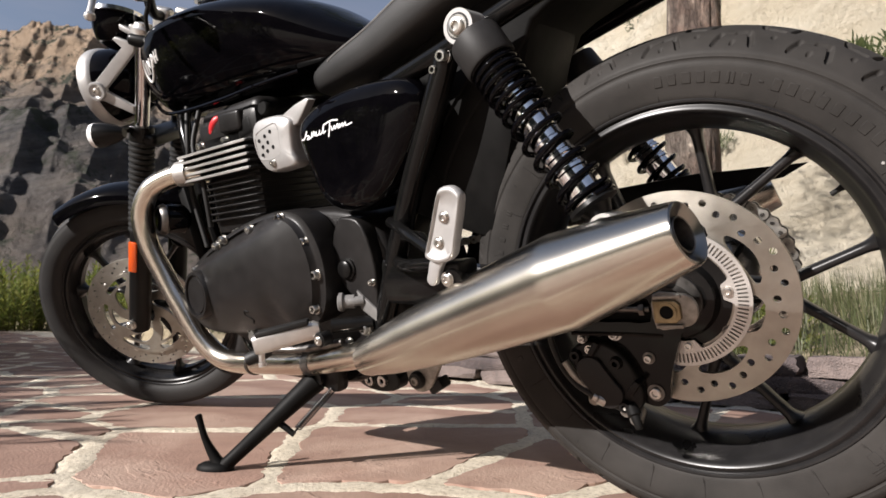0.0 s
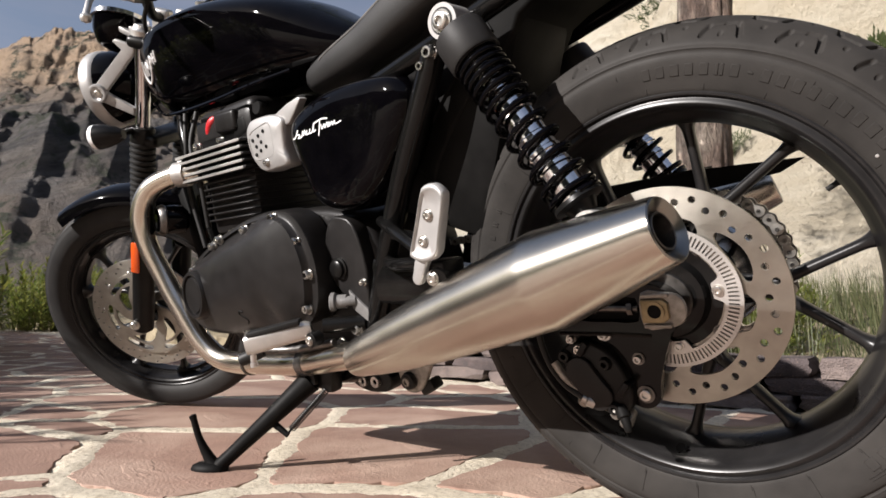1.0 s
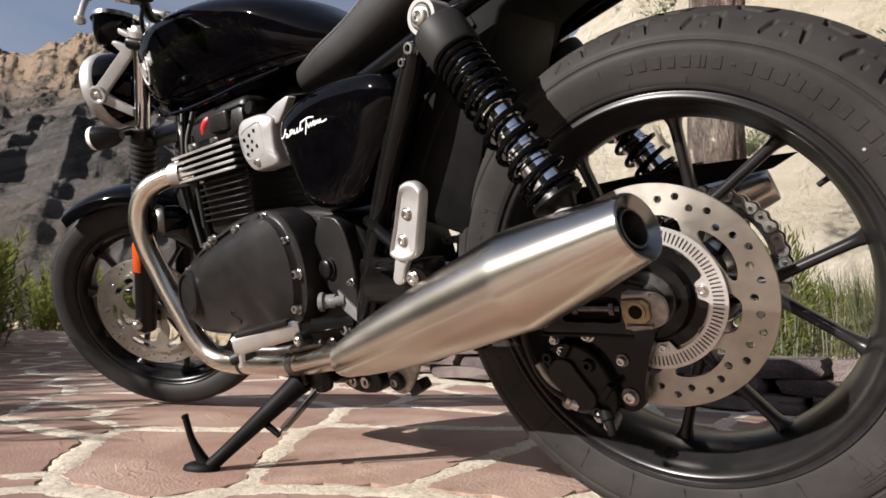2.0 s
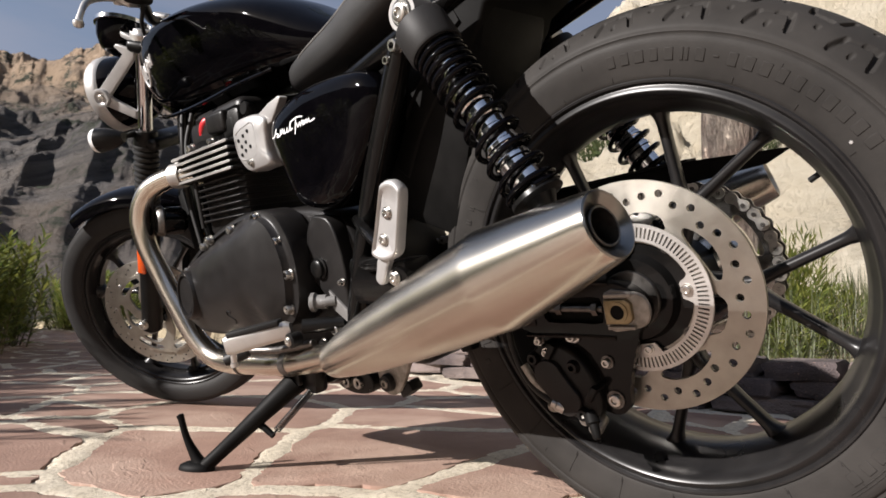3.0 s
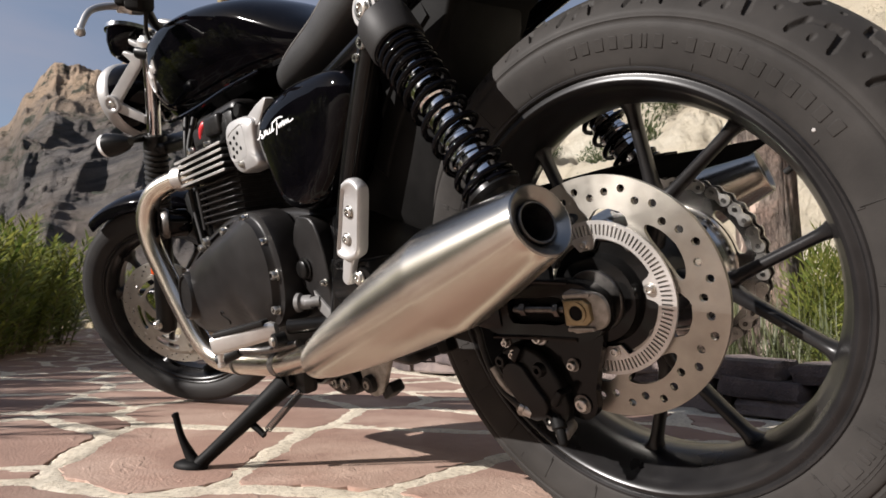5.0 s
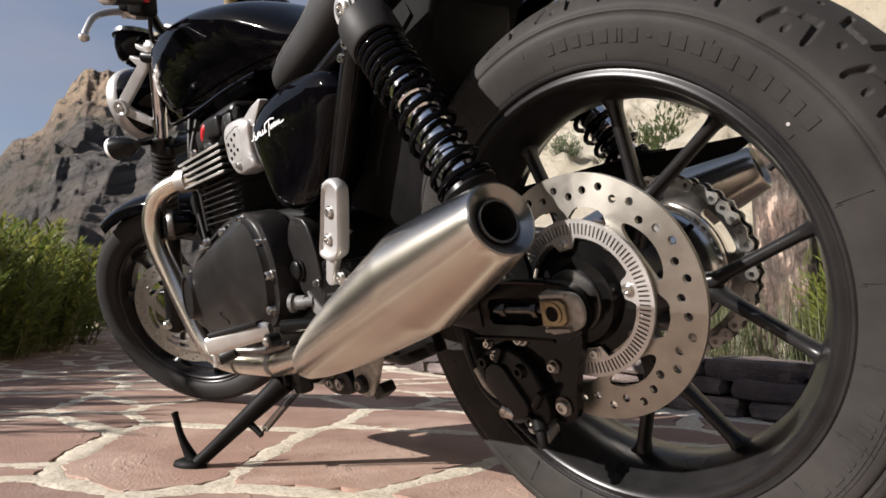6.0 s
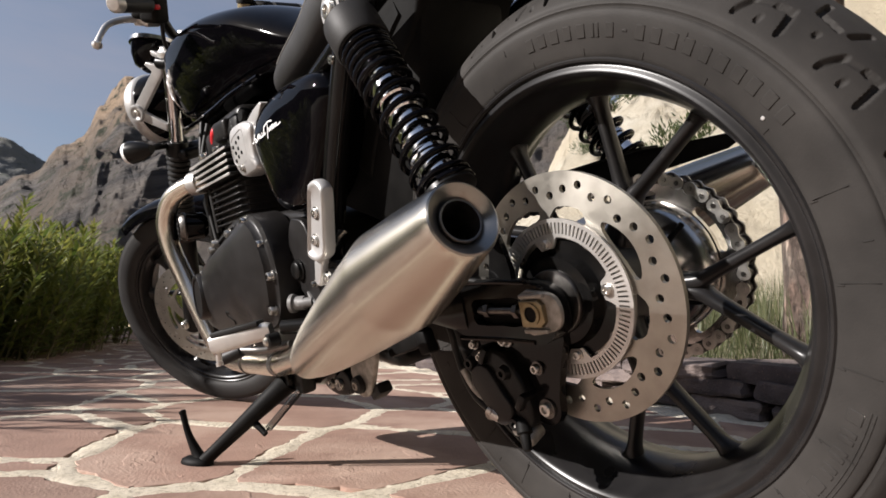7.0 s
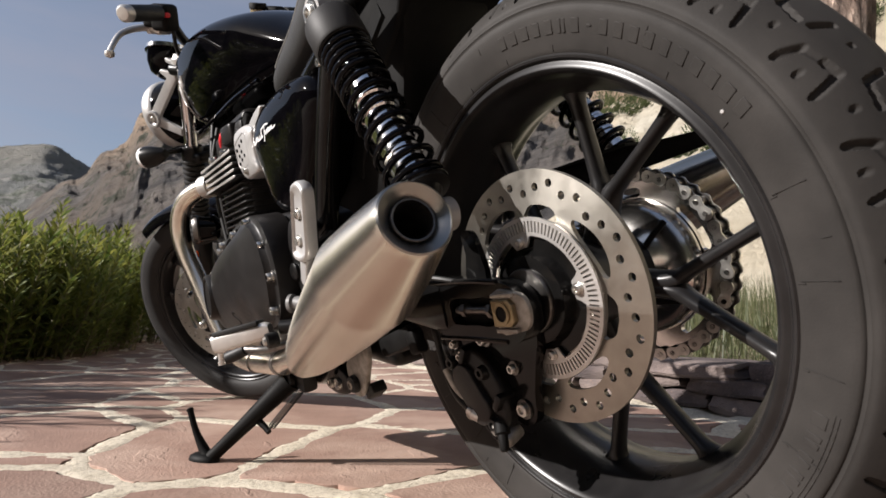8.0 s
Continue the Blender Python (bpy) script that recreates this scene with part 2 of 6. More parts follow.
def smooth_loop(pts, steps=6):
    """A closed Catmull-Rom loop."""
    p = [np.array([float(c) for c in q]) for q in pts]
    n, out = len(p), []
    for i in range(n):
        a, b, c, d = p[i - 1], p[i], p[(i + 1) % n], p[(i + 2) % n]
        for k in range(steps):
            t = k / steps
            out.append(tuple(0.5 * (2 * b + (c - a) * t + (2 * a - 5 * b + 4 * c - d) * t * t + (3 * b - a - 3 * c + d) * t ** 3)))
    return out

# ---- the ground and what stands round the bike ----
def rise(x, y):
    """Height of the terrace: level beside the camera, climbing gently ahead of the bike."""
    return 0.033 * math.log1p(math.exp(min(40, (-x - 0.8) * 6))) / 6


def stone_mat(name, c1, c2, c3, rough, bump, dist, cleft=False):
    m, nt, bs = node_mat(name)
    info = nt.nodes.new("ShaderNodeObjectInfo")
    base = mixed(nt, noise_fac(nt, 7, 6, 0.6), c1, c2)
    patch = noise_fac(nt, 2.6, 5, 0.65, 0.45, 0.62)
    col = mixed(nt, patch, base, c3)
    hue = nt.nodes.new("ShaderNodeHueSaturation")
    nt.links.new(ranged(nt, info.outputs["Random"], 0.8, 1.18), hue.inputs["Value"])
    nt.links.new(col, hue.inputs["Color"])
    speck = noise_fac(nt, 160, 3, 0.6, 0.62, 0.75)
    nt.links.new(mixed(nt, speck, hue.outputs[0], (0.30, 0.20, 0.16)), bs.inputs["Base Color"])
    bs.inputs["Roughness"].default_value = rough
    mix = nt.nodes.new("ShaderNodeMath")
    mix.operation = "ADD"
    nt.links.new(noise_fac(nt, 22, 8, 0.65, 0.2, 0.8), mix.inputs[0])
    nt.links.new(noise_fac(nt, 190, 3, 0.5, 0.2, 0.8), mix.inputs[1])
    top = mix.outputs[0]
    if cleft:
        # thin layers split off the top leave low ledges
        ledge = nt.nodes.new("ShaderNodeMath")
        ledge.operation = "ADD"
        nt.links.new(noise_fac(nt, 3.2, 5, 0.6, 0.60, 0.612, stretch=(1, 2.6, 1)), ledge.inputs[0])
        nt.links.new(top, ledge.inputs[1])
        top = ledge.outputs[0]
    bumped(nt, bs, top, bump, dist)
    return m


PAVING = stone_mat("red_paving_stone", (0.215, 0.130, 0.097), (0.275, 0.170, 0.128), (0.335, 0.232, 0.180), 0.85, 0.45, 0.0022, cleft=True)
WALLSTONE = stone_mat("wall_stone", (0.058, 0.046, 0.046), (0.11, 0.085, 0.082), (0.19, 0.15, 0.135), 0.88, 0.8, 0.008)
m, nt, bs = node_mat("pale_mortar")
f = noise_fac(nt, 26, 7, 0.7)
nt.links.new(mixed(nt, noise_fac(nt, 110, 6, 0.7, 0.5, 0.66), mixed(nt, f, (0.60, 0.525, 0.405), (0.75, 0.675, 0.545)), (0.38, 0.315, 0.23)), bs.inputs["Base Color"])
bs.inputs["Roughness"].default_value = 0.92
bumped(nt, bs, noise_fac(nt, 60, 9, 0.78, 0.2, 0.8), 0.8, 0.006)
MORTAR = m
m, nt, bs = node_mat("dry_earth")
nt.links.new(mixed(nt, noise_fac(nt, 3, 8, 0.7), (0.20, 0.16, 0.10), (0.36, 0.30, 0.20)), bs.inputs["Base Color"])
bs.inputs["Roughness"].default_value = 0.95
bumped(nt, bs, noise_fac(nt, 14, 8, 0.7, 0.2, 0.8), 0.8, 0.03)
EARTH = m

# centres of the flags that lie round the stand, then a loose scatter of larger and smaller ones
rng = random.Random(11)
SEEDS = [(-1.004, -0.206), (-0.643, 0.153), (-1.222, -0.569), (-1.109, -0.64), (-1.288, 0.068), (-0.874, 0.43), (-1.56, -0.26), (-1.259, -0.448), (-1.626, -0.03),
         (-0.964, 0.682), (-0.25, 0.50), (-0.318, 0.192), (-0.188, -0.371), (-1.40, -0.60), (-1.275, 0.525), (0.02, 0.10), (-0.45, 0.72)]
GIRTH = [0.0, 0.024, 0.04, -0.004, 0.049, 0.019, -0.034, 0.0, -0.01, 0.014, 0.0, 0.003, -0.005, 0.0, 0.0, 0.0, 0.0]
for _ in range(9000):
    p = (rng.uniform(-9, 2.6), rng.uniform(-2.9, 1.3))
    if -1.62 < p[0] < -0.15 and -0.66 < p[1] < 0.78:
        continue
    far = max(0.0, abs(p[0] + 0.8) - 0.9)
    own = 0.31 if far < 0.7 and p[1] < 0.8 else rng.choice((0.17, 0.22, 0.28, 0.34)) if far < 2.2 else rng.uniform(0.16, 0.36)
    if all((p[0] - s[0]) ** 2 + (p[1] - s[1]) ** 2 > (own + 0.02 * max(0, far - 2)) ** 2 for s in SEEDS):
        SEEDS.append(p)
        GIRTH.append(rng.uniform(-0.012, 0.012))


def clip_cell(poly, p, q, wp, wq):
    """The part of poly nearer to p than to q, by weights."""
    n = np.array(q) - np.array(p)
    d = np.linalg.norm(n)
    n = n / d
    mid = np.array(p) + n * (d / 2 + (wp - wq) / (2 * d))
    out = []
    for i in range(len(poly)):
        a, b = np.array(poly[i - 1]), np.array(poly[i])
        da, db = (a - mid) @ n, (b - mid) @ n
        if (da <= 0) != (db <= 0):
            out.append(tuple(a + (b - a) * da / (da - db)))
        if db <= 0:
            out.append(tuple(b))
    return out


STONES = []
for i, p in enumerate(SEEDS):
    cell = [(p[0] - 0.6, p[1] - 0.6), (p[0] + 0.6, p[1] - 0.6), (p[0] + 0.6, p[1] + 0.6), (p[0] - 0.6, p[1] + 0.6)]
    for j, q in enumerate(SEEDS):
        if j != i and abs(q[0] - p[0]) < 1.3 and abs(q[1] - p[1]) < 1.3:
            cell = clip_cell(cell, p, q, GIRTH[i], GIRTH[j])
            if len(cell) < 3:
                break
    if len(cell) > 2 and max(c[1] for c in cell) < 1.30:
        STONES.append((p, cell))

# ground: one sheet, fine near the bike and coarse towards the horizon; the mortar stands up in the joints
def ticks(near, fine, far, ratio):
    s, out, k = fine, [0.0], fine
    while k < near:
        out.append(k)
        k += fine
    while k < far:
        out.append(k)
        s *= ratio
        k += s
    return [-v for v in reversed(out[1:])] + out


gx, gy = [v - 0.9 for v in ticks(1.7, 0.013, 2500, 1.3)], [v + 0.2 for v in ticks(1.3, 0.013, 2500, 1.3)]
sx, sg = np.array(SEEDS), np.array(GIRTH)
gverts = []
for y in gy:
    row = []
    near = np.abs(sx[:, 1] - y) < 0.9
    qs, qg = sx[near], sg[near]
    for x in gx:
        z = rise(max(x, -60), y)
        if abs(x + 0.9) < 1.72 and abs(y - 0.2) < 1.32:
            d2 = (qs[:, 0] - x) ** 2 + (qs[:, 1] - y) ** 2 - qg
            a, b = np.argpartition(d2, 1)[:2]
            joint = abs(d2[b] - d2[a]) / (2 * math.dist(qs[a], qs[b]))
            lump = 0.0026 * noise.noise(Vector((x * 14, y * 14, 3))) + 0.0024 * noise.noise(Vector((x * 48, y * 48, 7)))
            z += 0.0012 + lump - 0.011 * min(1, max(0, (joint - 0.022) / 0.03))
        else:
            z -= 0.0012
        gverts.append((x, y, z))
nx = len(gx)
gfaces = [(j * nx + k, j * nx + k + 1, (j + 1) * nx + k + 1, (j + 1) * nx + k) for j in range(len(gy) - 1) for k in range(nx - 1)]
me = bpy.data.meshes.new("ground")
me.from_pydata(gverts, [], gfaces)
me.materials.append(MORTAR)
me.shade_smooth()
ground = tagged(new("ground", me), "pale rough mortar bed of the paved terrace", "ground", kind="structure")


def flagstone(p, cell, bm, about):
    """One paving stone: a flat cleft slab with wavy, chipped edges, level with its joints."""
    gap = rng.uniform(0.014, 0.032)
    pts, n = [], len(cell)
    c = np.mean(cell, axis=0)
    for k in range(n):
        a, b = np.array(cell[k]), np.array(cell[(k + 1) % n])
        m = max(3, min(30, int(np.linalg.norm(b - a) / 0.009)))
        for s in range(m):
            q = a + (b - a) * (s / m)
            d = c - q
            L = np.linalg.norm(d)
            w = gap + 0.020 * noise.noise(Vector((q[0] * 7, q[1] * 7, p[0]))) + 0.010 * noise.noise(Vector((q[0] * 33, q[1] * 33, p[1]))) + 0.0035 * noise.noise(Vector((q[0] * 80, q[1] * 80, p[1]))) + (0.008 if s == 0 else 0)
            pts.append(q + d / L * max(0.004, w))
    tilt = (rng.uniform(-0.004, 0.004), rng.uniform(-0.004, 0.004))
    z = lambda q, e: rise(q[0], q[1]) + e + tilt[0] * (q[0] - c[0]) + tilt[1] * (q[1] - c[1])
    rings = []
    for f, e in ((1.0, -0.016), (1.0, -0.0003), (0.992, 0.0008)):
        rings.append([bm.verts.new((c[0] + (q[0] - c[0]) * f - about[0], c[1] + (q[1] - c[1]) * f - about[1], z(q, e))) for q in pts])
    for a, b in zip(rings, rings[1:]):
        for k in range(len(pts)):
            bm.faces.new((a[k], a[(k + 1) % len(pts)], b[(k + 1) % len(pts)], b[k]))
    bm.faces.new(rings[-1])
    return c
# ---- motorcycle ----
LEAN = 15.37
BIKE = Matrix.Translation((0, -0.0649, 0.3053)) @ pose(0, 0, 0, LEAN, 0, 0) @ Matrix.Translation((0, 0, -0.315))
bike = tagged(new("motorcycle"), "black twin-cylinder roadster motorcycle leaning on its side stand", "motorcycle")
bike.matrix_world = BIKE
LEFT = Vector((0, -1, 0))
YAX = pose(0, 0, 0, 90, 0, 0)  # turns a lathe's z axis to -y


def tyre(name, R, W, rim_r, parent, m, label):
    bm = bmesh.new()
    half = [(rim_r - 0.006, 0.70), (rim_r + 0.001, 0.755), (rim_r + 0.005, 0.83), (rim_r + 0.012, 0.93), (rim_r + 0.022, 0.985), (rim_r + 0.032, 1.0), (rim_r + 0.043, 0.985),
            (rim_r + 0.050, 0.955), (rim_r + 0.0515, 0.935), (rim_r + 0.056, 0.92), (R - 0.022, 0.80), (R - 0.010, 0.58), (R - 0.003, 0.30), (R, 0.0)]
    prof = [(r, -w * W / 2) for r, w in half] + [(r, w * W / 2) for r, w in reversed(half[:-1])] + [(rim_r - 0.010, 0.66 * W / 2), (rim_r - 0.010, -0.66 * W / 2)]
    lathe(bm, prof, YAX, 120, closed=True)
    return part(name, bm, DARKRUBBER, parent, label, 50, m)


def rim(name, r, W, parent, m, nspoke_pairs=5, phase=66.0, hub_r=0.05, inner=0.115, hubw=0.05, reach=0.19):
    """Cast wheel: rim, hub and paired spokes."""
    bm = bmesh.new()
    w = W / 2
    edge = [(0.0, 0.004), (0.0006, 0.0015), (-0.0012, 0.0), (-0.0034, 0.0004), (-0.0050, 0.0022), (-0.0058, 0.0040), (-0.0072, 0.0038), (-0.0095, 0.0018), (-0.0125, 0.0014), (-0.0155, 0.0034), (-0.0178, 0.0080), (-0.0192, 0.0150), (-0.0215, 0.0230), (-0.0265, 0.0330)]
    near = [(r + a, -w + b) for a, b in edge]
    prof = [(r - 0.014, -w + 0.03), (r - 0.008, -w + 0.012)] + near + [(r - 0.033, -w * 0.22), (r - 0.033, w * 0.22)] + [(q, -y) for q, y in reversed(near)] + [(r - 0.008, w - 0.012), (r - 0.014, w - 0.03), (r - 0.026, w * 0.3), (r - 0.026, -w * 0.3)]
    lathe(bm, prof, YAX, 144, closed=True)
    rim_ob = part(name, bm, WHEELPAINT, parent, "", 35, m)
    bm = bmesh.new()
    lathe(bm, [(0.014, -hubw - 0.012), (hub_r * 0.8, -hubw - 0.012), (hub_r * 0.86, -hubw), (hub_r, -hubw + 0.01), (hub_r * 0.92, 0), (hub_r, hubw - 0.01), (hub_r * 0.86, hubw), (0.014, hubw)], YAX, 48)
    part("hub", bm, WHEELPAINT, rim_ob)
    for k in range(nspoke_pairs):
        a0 = phase + 72 * k
        for s in (-1, 1):
            bm = bmesh.new()
            pts = []
            root, tip = Vector(polar(inner * 0.83, a0 + s * 2.6)), Vector(polar(reach + 0.008, a0 + s * 17.6))
            pts.append((*polar(hub_r * 0.8, a0 + s * 3.4), 0.0125, 0.020))
            pts.append((*polar(inner * 0.66, a0 + s * 2.8), 0.0095, 0.0165))
            for f, hw, th in ((0.03, 0.0084, 0.0135), (0.16, 0.0070, 0.0115), (0.45, 0.0062, 0.0105), (0.72, 0.0062, 0.0105), (0.85, 0.0072, 0.0115), (0.93, 0.0115, 0.0155), (1.0, 0.021, 0.023)):
                pts.append((*root.lerp(tip, f), hw, th))
            pts = [tuple(q) for q in spline(pts, 4)]
            loops = []
            for i, (x, z, hw, th) in enumerate(pts):
                q0, q1 = pts[max(0, i - 1)], pts[min(len(pts) - 1, i + 1)]
                d = Vector((q1[0] - q0[0], 0, q1[1] - q0[1])).normalized()
                sd = Vector((-d.z, 0, d.x))
                loops.append([Vector((x, 0, z)) + sd * (hw * math.copysign(abs(math.cos(t)) ** 0.8, math.cos(t))) + Vector((0, th * math.copysign(abs(math.sin(t)) ** 0.8, math.sin(t)), 0)) for t in [2 * math.pi * (k + 0.5) / 16 for k in range(16)]])
            loft(bm, loops)
            part("spoke", bm, WHEELPAINT, rim_ob, smooth=50)
    return rim_ob


def cutout(bm, outline, windows, y0, y1):
    """A plate from an (x, z) outline with windows cut right through it."""
    edges = []
    for pts in [outline] + list(windows):
        vs = [bm.verts.new((x, y0, z)) for x, z in pts]
        edges += [bm.edges.new((vs[i], vs[(i + 1) % len(vs)])) for i in range(len(vs))]
    f = bmesh.ops.triangle_fill(bm, edges=edges, use_beauty=True)
    faces = [g for g in f["geom"] if isinstance(g, bmesh.types.BMFace)]
    r = bmesh.ops.extrude_face_region(bm, geom=faces)
    bmesh.ops.translate(bm, vec=(0, y1 - y0, 0), verts=[g for g in r["geom"] if isinstance(g, bmesh.types.BMVert)])


def disc_plate(name, ro, ri, t, holes, parent, m, mat, label="", windows=()):
    """A disc with holes (x, z, r) and polygon windows cut by a boolean-free triangulated fill."""
    bm = bmesh.new()
    edges = []
    def loop(pts):
        vs = [bm.verts.new((x, -t / 2, z)) for x, z in pts]
        return [bm.edges.new((vs[i], vs[(i + 1) % len(vs)])) for i in range(len(vs))]
    circ = lambda cx, cz, r, n: [(cx + r * math.cos(2 * math.pi * k / n), cz + r * math.sin(2 * math.pi * k / n)) for k in range(n)]
    edges += loop(circ(0, 0, ro, 120))
    edges += loop(ri if isinstance(ri, list) else circ(0, 0, ri, 96))
    for x, z, r in holes:
        edges += loop(circ(x, z, r, 12))
    for w in windows:
        edges += loop(w)
    bmesh.ops.triangle_fill(bm, edges=edges, use_beauty=True, use_dissolve=False)
    r = bmesh.ops.extrude_face_region(bm, geom=list(bm.faces))
    bmesh.ops.translate(bm, vec=(0, t, 0), verts=[g for g in r["geom"] if isinstance(g, bmesh.types.BMVert)])
    return part(name, bm, mat, parent, label, 30, m)


def polar(r, a):
    return (r * math.cos(radians(a)), r * math.sin(radians(a)))


def arc_window(r0, r1, a0, a1, n=8):
    """A curved slot with rounded ends."""
    rm, rr = (r0 + r1) / 2, (r1 - r0) / 2
    pts = [polar(r1, a0 + (a1 - a0) * k / n) for k in range(n + 1)]
    c = polar(rm, a1)
    pts += [(c[0] + rr * math.cos(radians(a1 + q)), c[1] + rr * math.sin(radians(a1 + q))) for q in (30, 60, 90, 120, 150)]
    pts += [polar(r0, a1 - (a1 - a0) * k / n) for k in range(n + 1)]
    c = polar(rm, a0)
    pts += [(c[0] + rr * math.cos(radians(a0 + q)), c[1] + rr * math.sin(radians(a0 + q))) for q in (210, 240, 270, 300, 330)]
    return pts


# the rear tyre's flank: (metres outside the rim, share of the half width)
SIDEWALL = [(-0.006, 0.80), (0.0005, 0.886), (0.004, 0.905), (0.010, 0.925), (0.018, 0.955), (0.026, 0.980), (0.034, 0.993), (0.0385, 0.990), (0.0405, 0.978), (0.0415, 0.958), (0.0430, 0.958)]


def flank(r):
    """The rear tyre's flank at radius r, as y on the near side."""
    return -0.0730 * float(np.interp(r - 0.231, [a for a, w in SIDEWALL], [w for a, w in SIDEWALL]))


def cut_tyre(name, R, W, rim_r, parent, label):
    """The near tyre: the same section, with its tread pattern cut as real grooves."""
    half = [(rim_r + a, w) for a, w in SIDEWALL]
    tread = [(rim_r + 0.0445, 0.0710 * 2 / W), (rim_r + 0.052, 0.0690 * 2 / W), (R - 0.020, 0.78), (R - 0.010, 0.58), (R - 0.003, 0.30), (R, 0.0)]
    fine = [tuple(q) for q in spline(tread, 13)]
    left = [(r, -w * W / 2, False) for r, w in half] + [(r, -w * W / 2, True) for r, w in fine]
    prof = left + [(r, -y, t) for r, y, t in reversed(left[:-1])] + [(rim_r - 0.010, 0.66 * W / 2, False), (rim_r - 0.010, -0.66 * W / 2, False)]
    n, pitch = 1800, 24
    u = np.linspace(0, 2 * math.pi, n, endpoint=False)
    # the pattern repeats every 15 degrees: (degrees along, metres off the centre line)
    arc = (31.4 - np.degrees(u)) % 15.0
    per = 0.0052
    strokes = [((0.0, 0.0640), (1.1, 0.0535), 0.0031, 0.0050), ((1.1, 0.0542), (4.2, 0.0506), 0.0022, 0.0010), ((4.2, 0.0506), (6.4, 0.0487), 0.0030, 0.0042), ((6.4, 0.0487), (7.5, 0.0635), 0.0031, 0.0050),
               ((8.6, 0.0366), (12.2, 0.0403), 0.0030, 0.0045), ((8.6, 0.0366), (8.0, 0.0200), 0.0030, 0.0045), ((13.9, 0.0379), (14.9, 0.0216), 0.0030, 0.0045)]
    dots = [(3.8, 0.0632), (11.2, 0.0535), (3.5, 0.0248)]
    vs = np.zeros((len(prof), n, 3))
    for i, (r, y, t) in enumerate(prof):
        rad = np.full(n, r)
        if t:
            sh = arc if y < 0 else (arc + 7.5) % 15.0
            cut = np.zeros(n)
            for (ua, ya), (ub, yb), w, d in strokes:
                du, dy = (ub - ua) * per, yb - ya
                along = ((sh - ua + 7.5) % 15.0 - 7.5) * per
                f = np.clip((along * du + (abs(y) - ya) * dy) / (du * du + dy * dy), 0, 1)
                dist = np.hypot(along - f * du, abs(y) - ya - f * dy)
                cut = np.maximum(cut, d * np.clip((w - dist) / 0.0012, 0, 1))
            for ud, yd in dots:
                cut = np.maximum(cut, 0.003 * np.clip((0.0028 - np.hypot(((sh - ud + 7.5) % 15.0 - 7.5) * per, abs(y) - yd)) / 0.001, 0, 1))
            rad = rad - cut
        vs[i] = np.stack([rad * np.cos(u), np.full(n, y), rad * np.sin(u)], 1)
    m_, k = len(prof), np.arange(n)
    faces = []
    for i in range(m_):
        j = (i + 1) % m_
        faces.append(np.stack([i * n + k, i * n + (k + 1) % n, j * n + (k + 1) % n, j * n + k], 1))
    me = bpy.data.meshes.new(name)
    me.from_pydata(vs.reshape(-1, 3).tolist(), [], np.concatenate(faces).tolist())
    me.materials.append(RUBBER)
    me.shade_smooth()
    me.set_sharp_from_angle(angle=radians(38))
    ob = new(name, me)
    ob.parent = parent
    return tagged(ob, label)


def sidewall_bars(ob, a0, a1, n, r, h, w, gaps=(), lift=0.0007):
    """Low raised bars on the sidewall where its moulded lettering stands."""
    q = random.Random(n)
    for k in range(n):
        wide, kind = w * q.uniform(0.85, 1.0), q.randrange(4)
        a = a0 + (a1 - a0) * k / (n - 1)
        x, z = polar(r, a)
        slope = math.degrees(math.atan2(flank(r + 0.006) - flank(r - 0.006), 0.012))
        m = Matrix.Translation((x, flank(r), z)) @ pose(0, 0, 0, 0, 90 - a, 0) @ pose(0, 0, 0, -slope, 0, 0)
        t = 0.0017
        bm = bmesh.new()
        bars = [(wide * 0.55, t * 1.4, 0, 0)] if k in gaps else [(wide, h, 0, 0)] if kind else [(wide * 0.42, h, -wide * 0.29, 0), (wide * 0.42, h, wide * 0.29, 0)]
        for sx_, sz_, ox, oz in bars:
            box(bm, (sx_, lift * 2, sz_), m @ Matrix.Translation((ox, 0, oz)), 0.0005, 1)
        part("sidewall_mark", bm, RUBBER, ob)


def flank_bar(name, ob, r, a, size, lift=0.0006):
    """One low bar on the flank: size along the tread, then across it."""
    x, z = polar(r, a)
    slope = math.degrees(math.atan2(flank(r + size[1] / 2) - flank(r - size[1] / 2), size[1]))
    bm = bmesh.new()
    box(bm, (size[0], lift * 2, size[1]), Matrix.Translation((x, flank(r), z)) @ pose(0, 0, 0, 0, 90 - a, 0) @ pose(0, 0, 0, -slope, 0, 0), 0.0003, 1)
    part(name, bm, RUBBER, ob)


# rear wheel
REAR = Matrix.Translation((0, 0, 0.315))
rear_wheel = part("rear_wheel", (lambda b: (lathe(b, [(0.0, -0.13), (0.011, -0.13), (0.011, 0.13), (0.0, 0.13)], YAX, 24), b)[1])(bmesh.new()), DARKSTEEL, bike, "black cast ten-spoke rear wheel", m=REAR)
rear_tyre = cut_tyre("tyre", 0.317, 0.146, 0.231, rear_wheel, "dusty black rear tyre with cut tread and moulded sidewall")
sidewall_bars(rear_tyre, 88.5, 29.0, 18, 0.2540, 0.0125, 0.0100, (7,))
for k in range(24):
    flank_bar("mould_line", rear_tyre, 0.2362, 14.2 + 15 * k, (0.0012, 0.006))
    if k not in (1, 2, 3, 4, 5, 6):
        flank_bar("mould_line", rear_tyre, 0.2490, 14.6 + 15 * k, (0.0006, 0.027), 0.0005)
bm = bmesh.new()
lathe(bm, [(0, 0.0006), (0.0013, 0.0005), (0.0017, 0)], axis_matrix((*(lambda q: (q[0], flank(0.2413) - 0.0002, q[1]))(polar(0.2413, 31.2)),), (0, -1, 0.0)), 12)
part("paint_dot", bm, ALLOYPAINT, rear_tyre, "small pale paint dot")
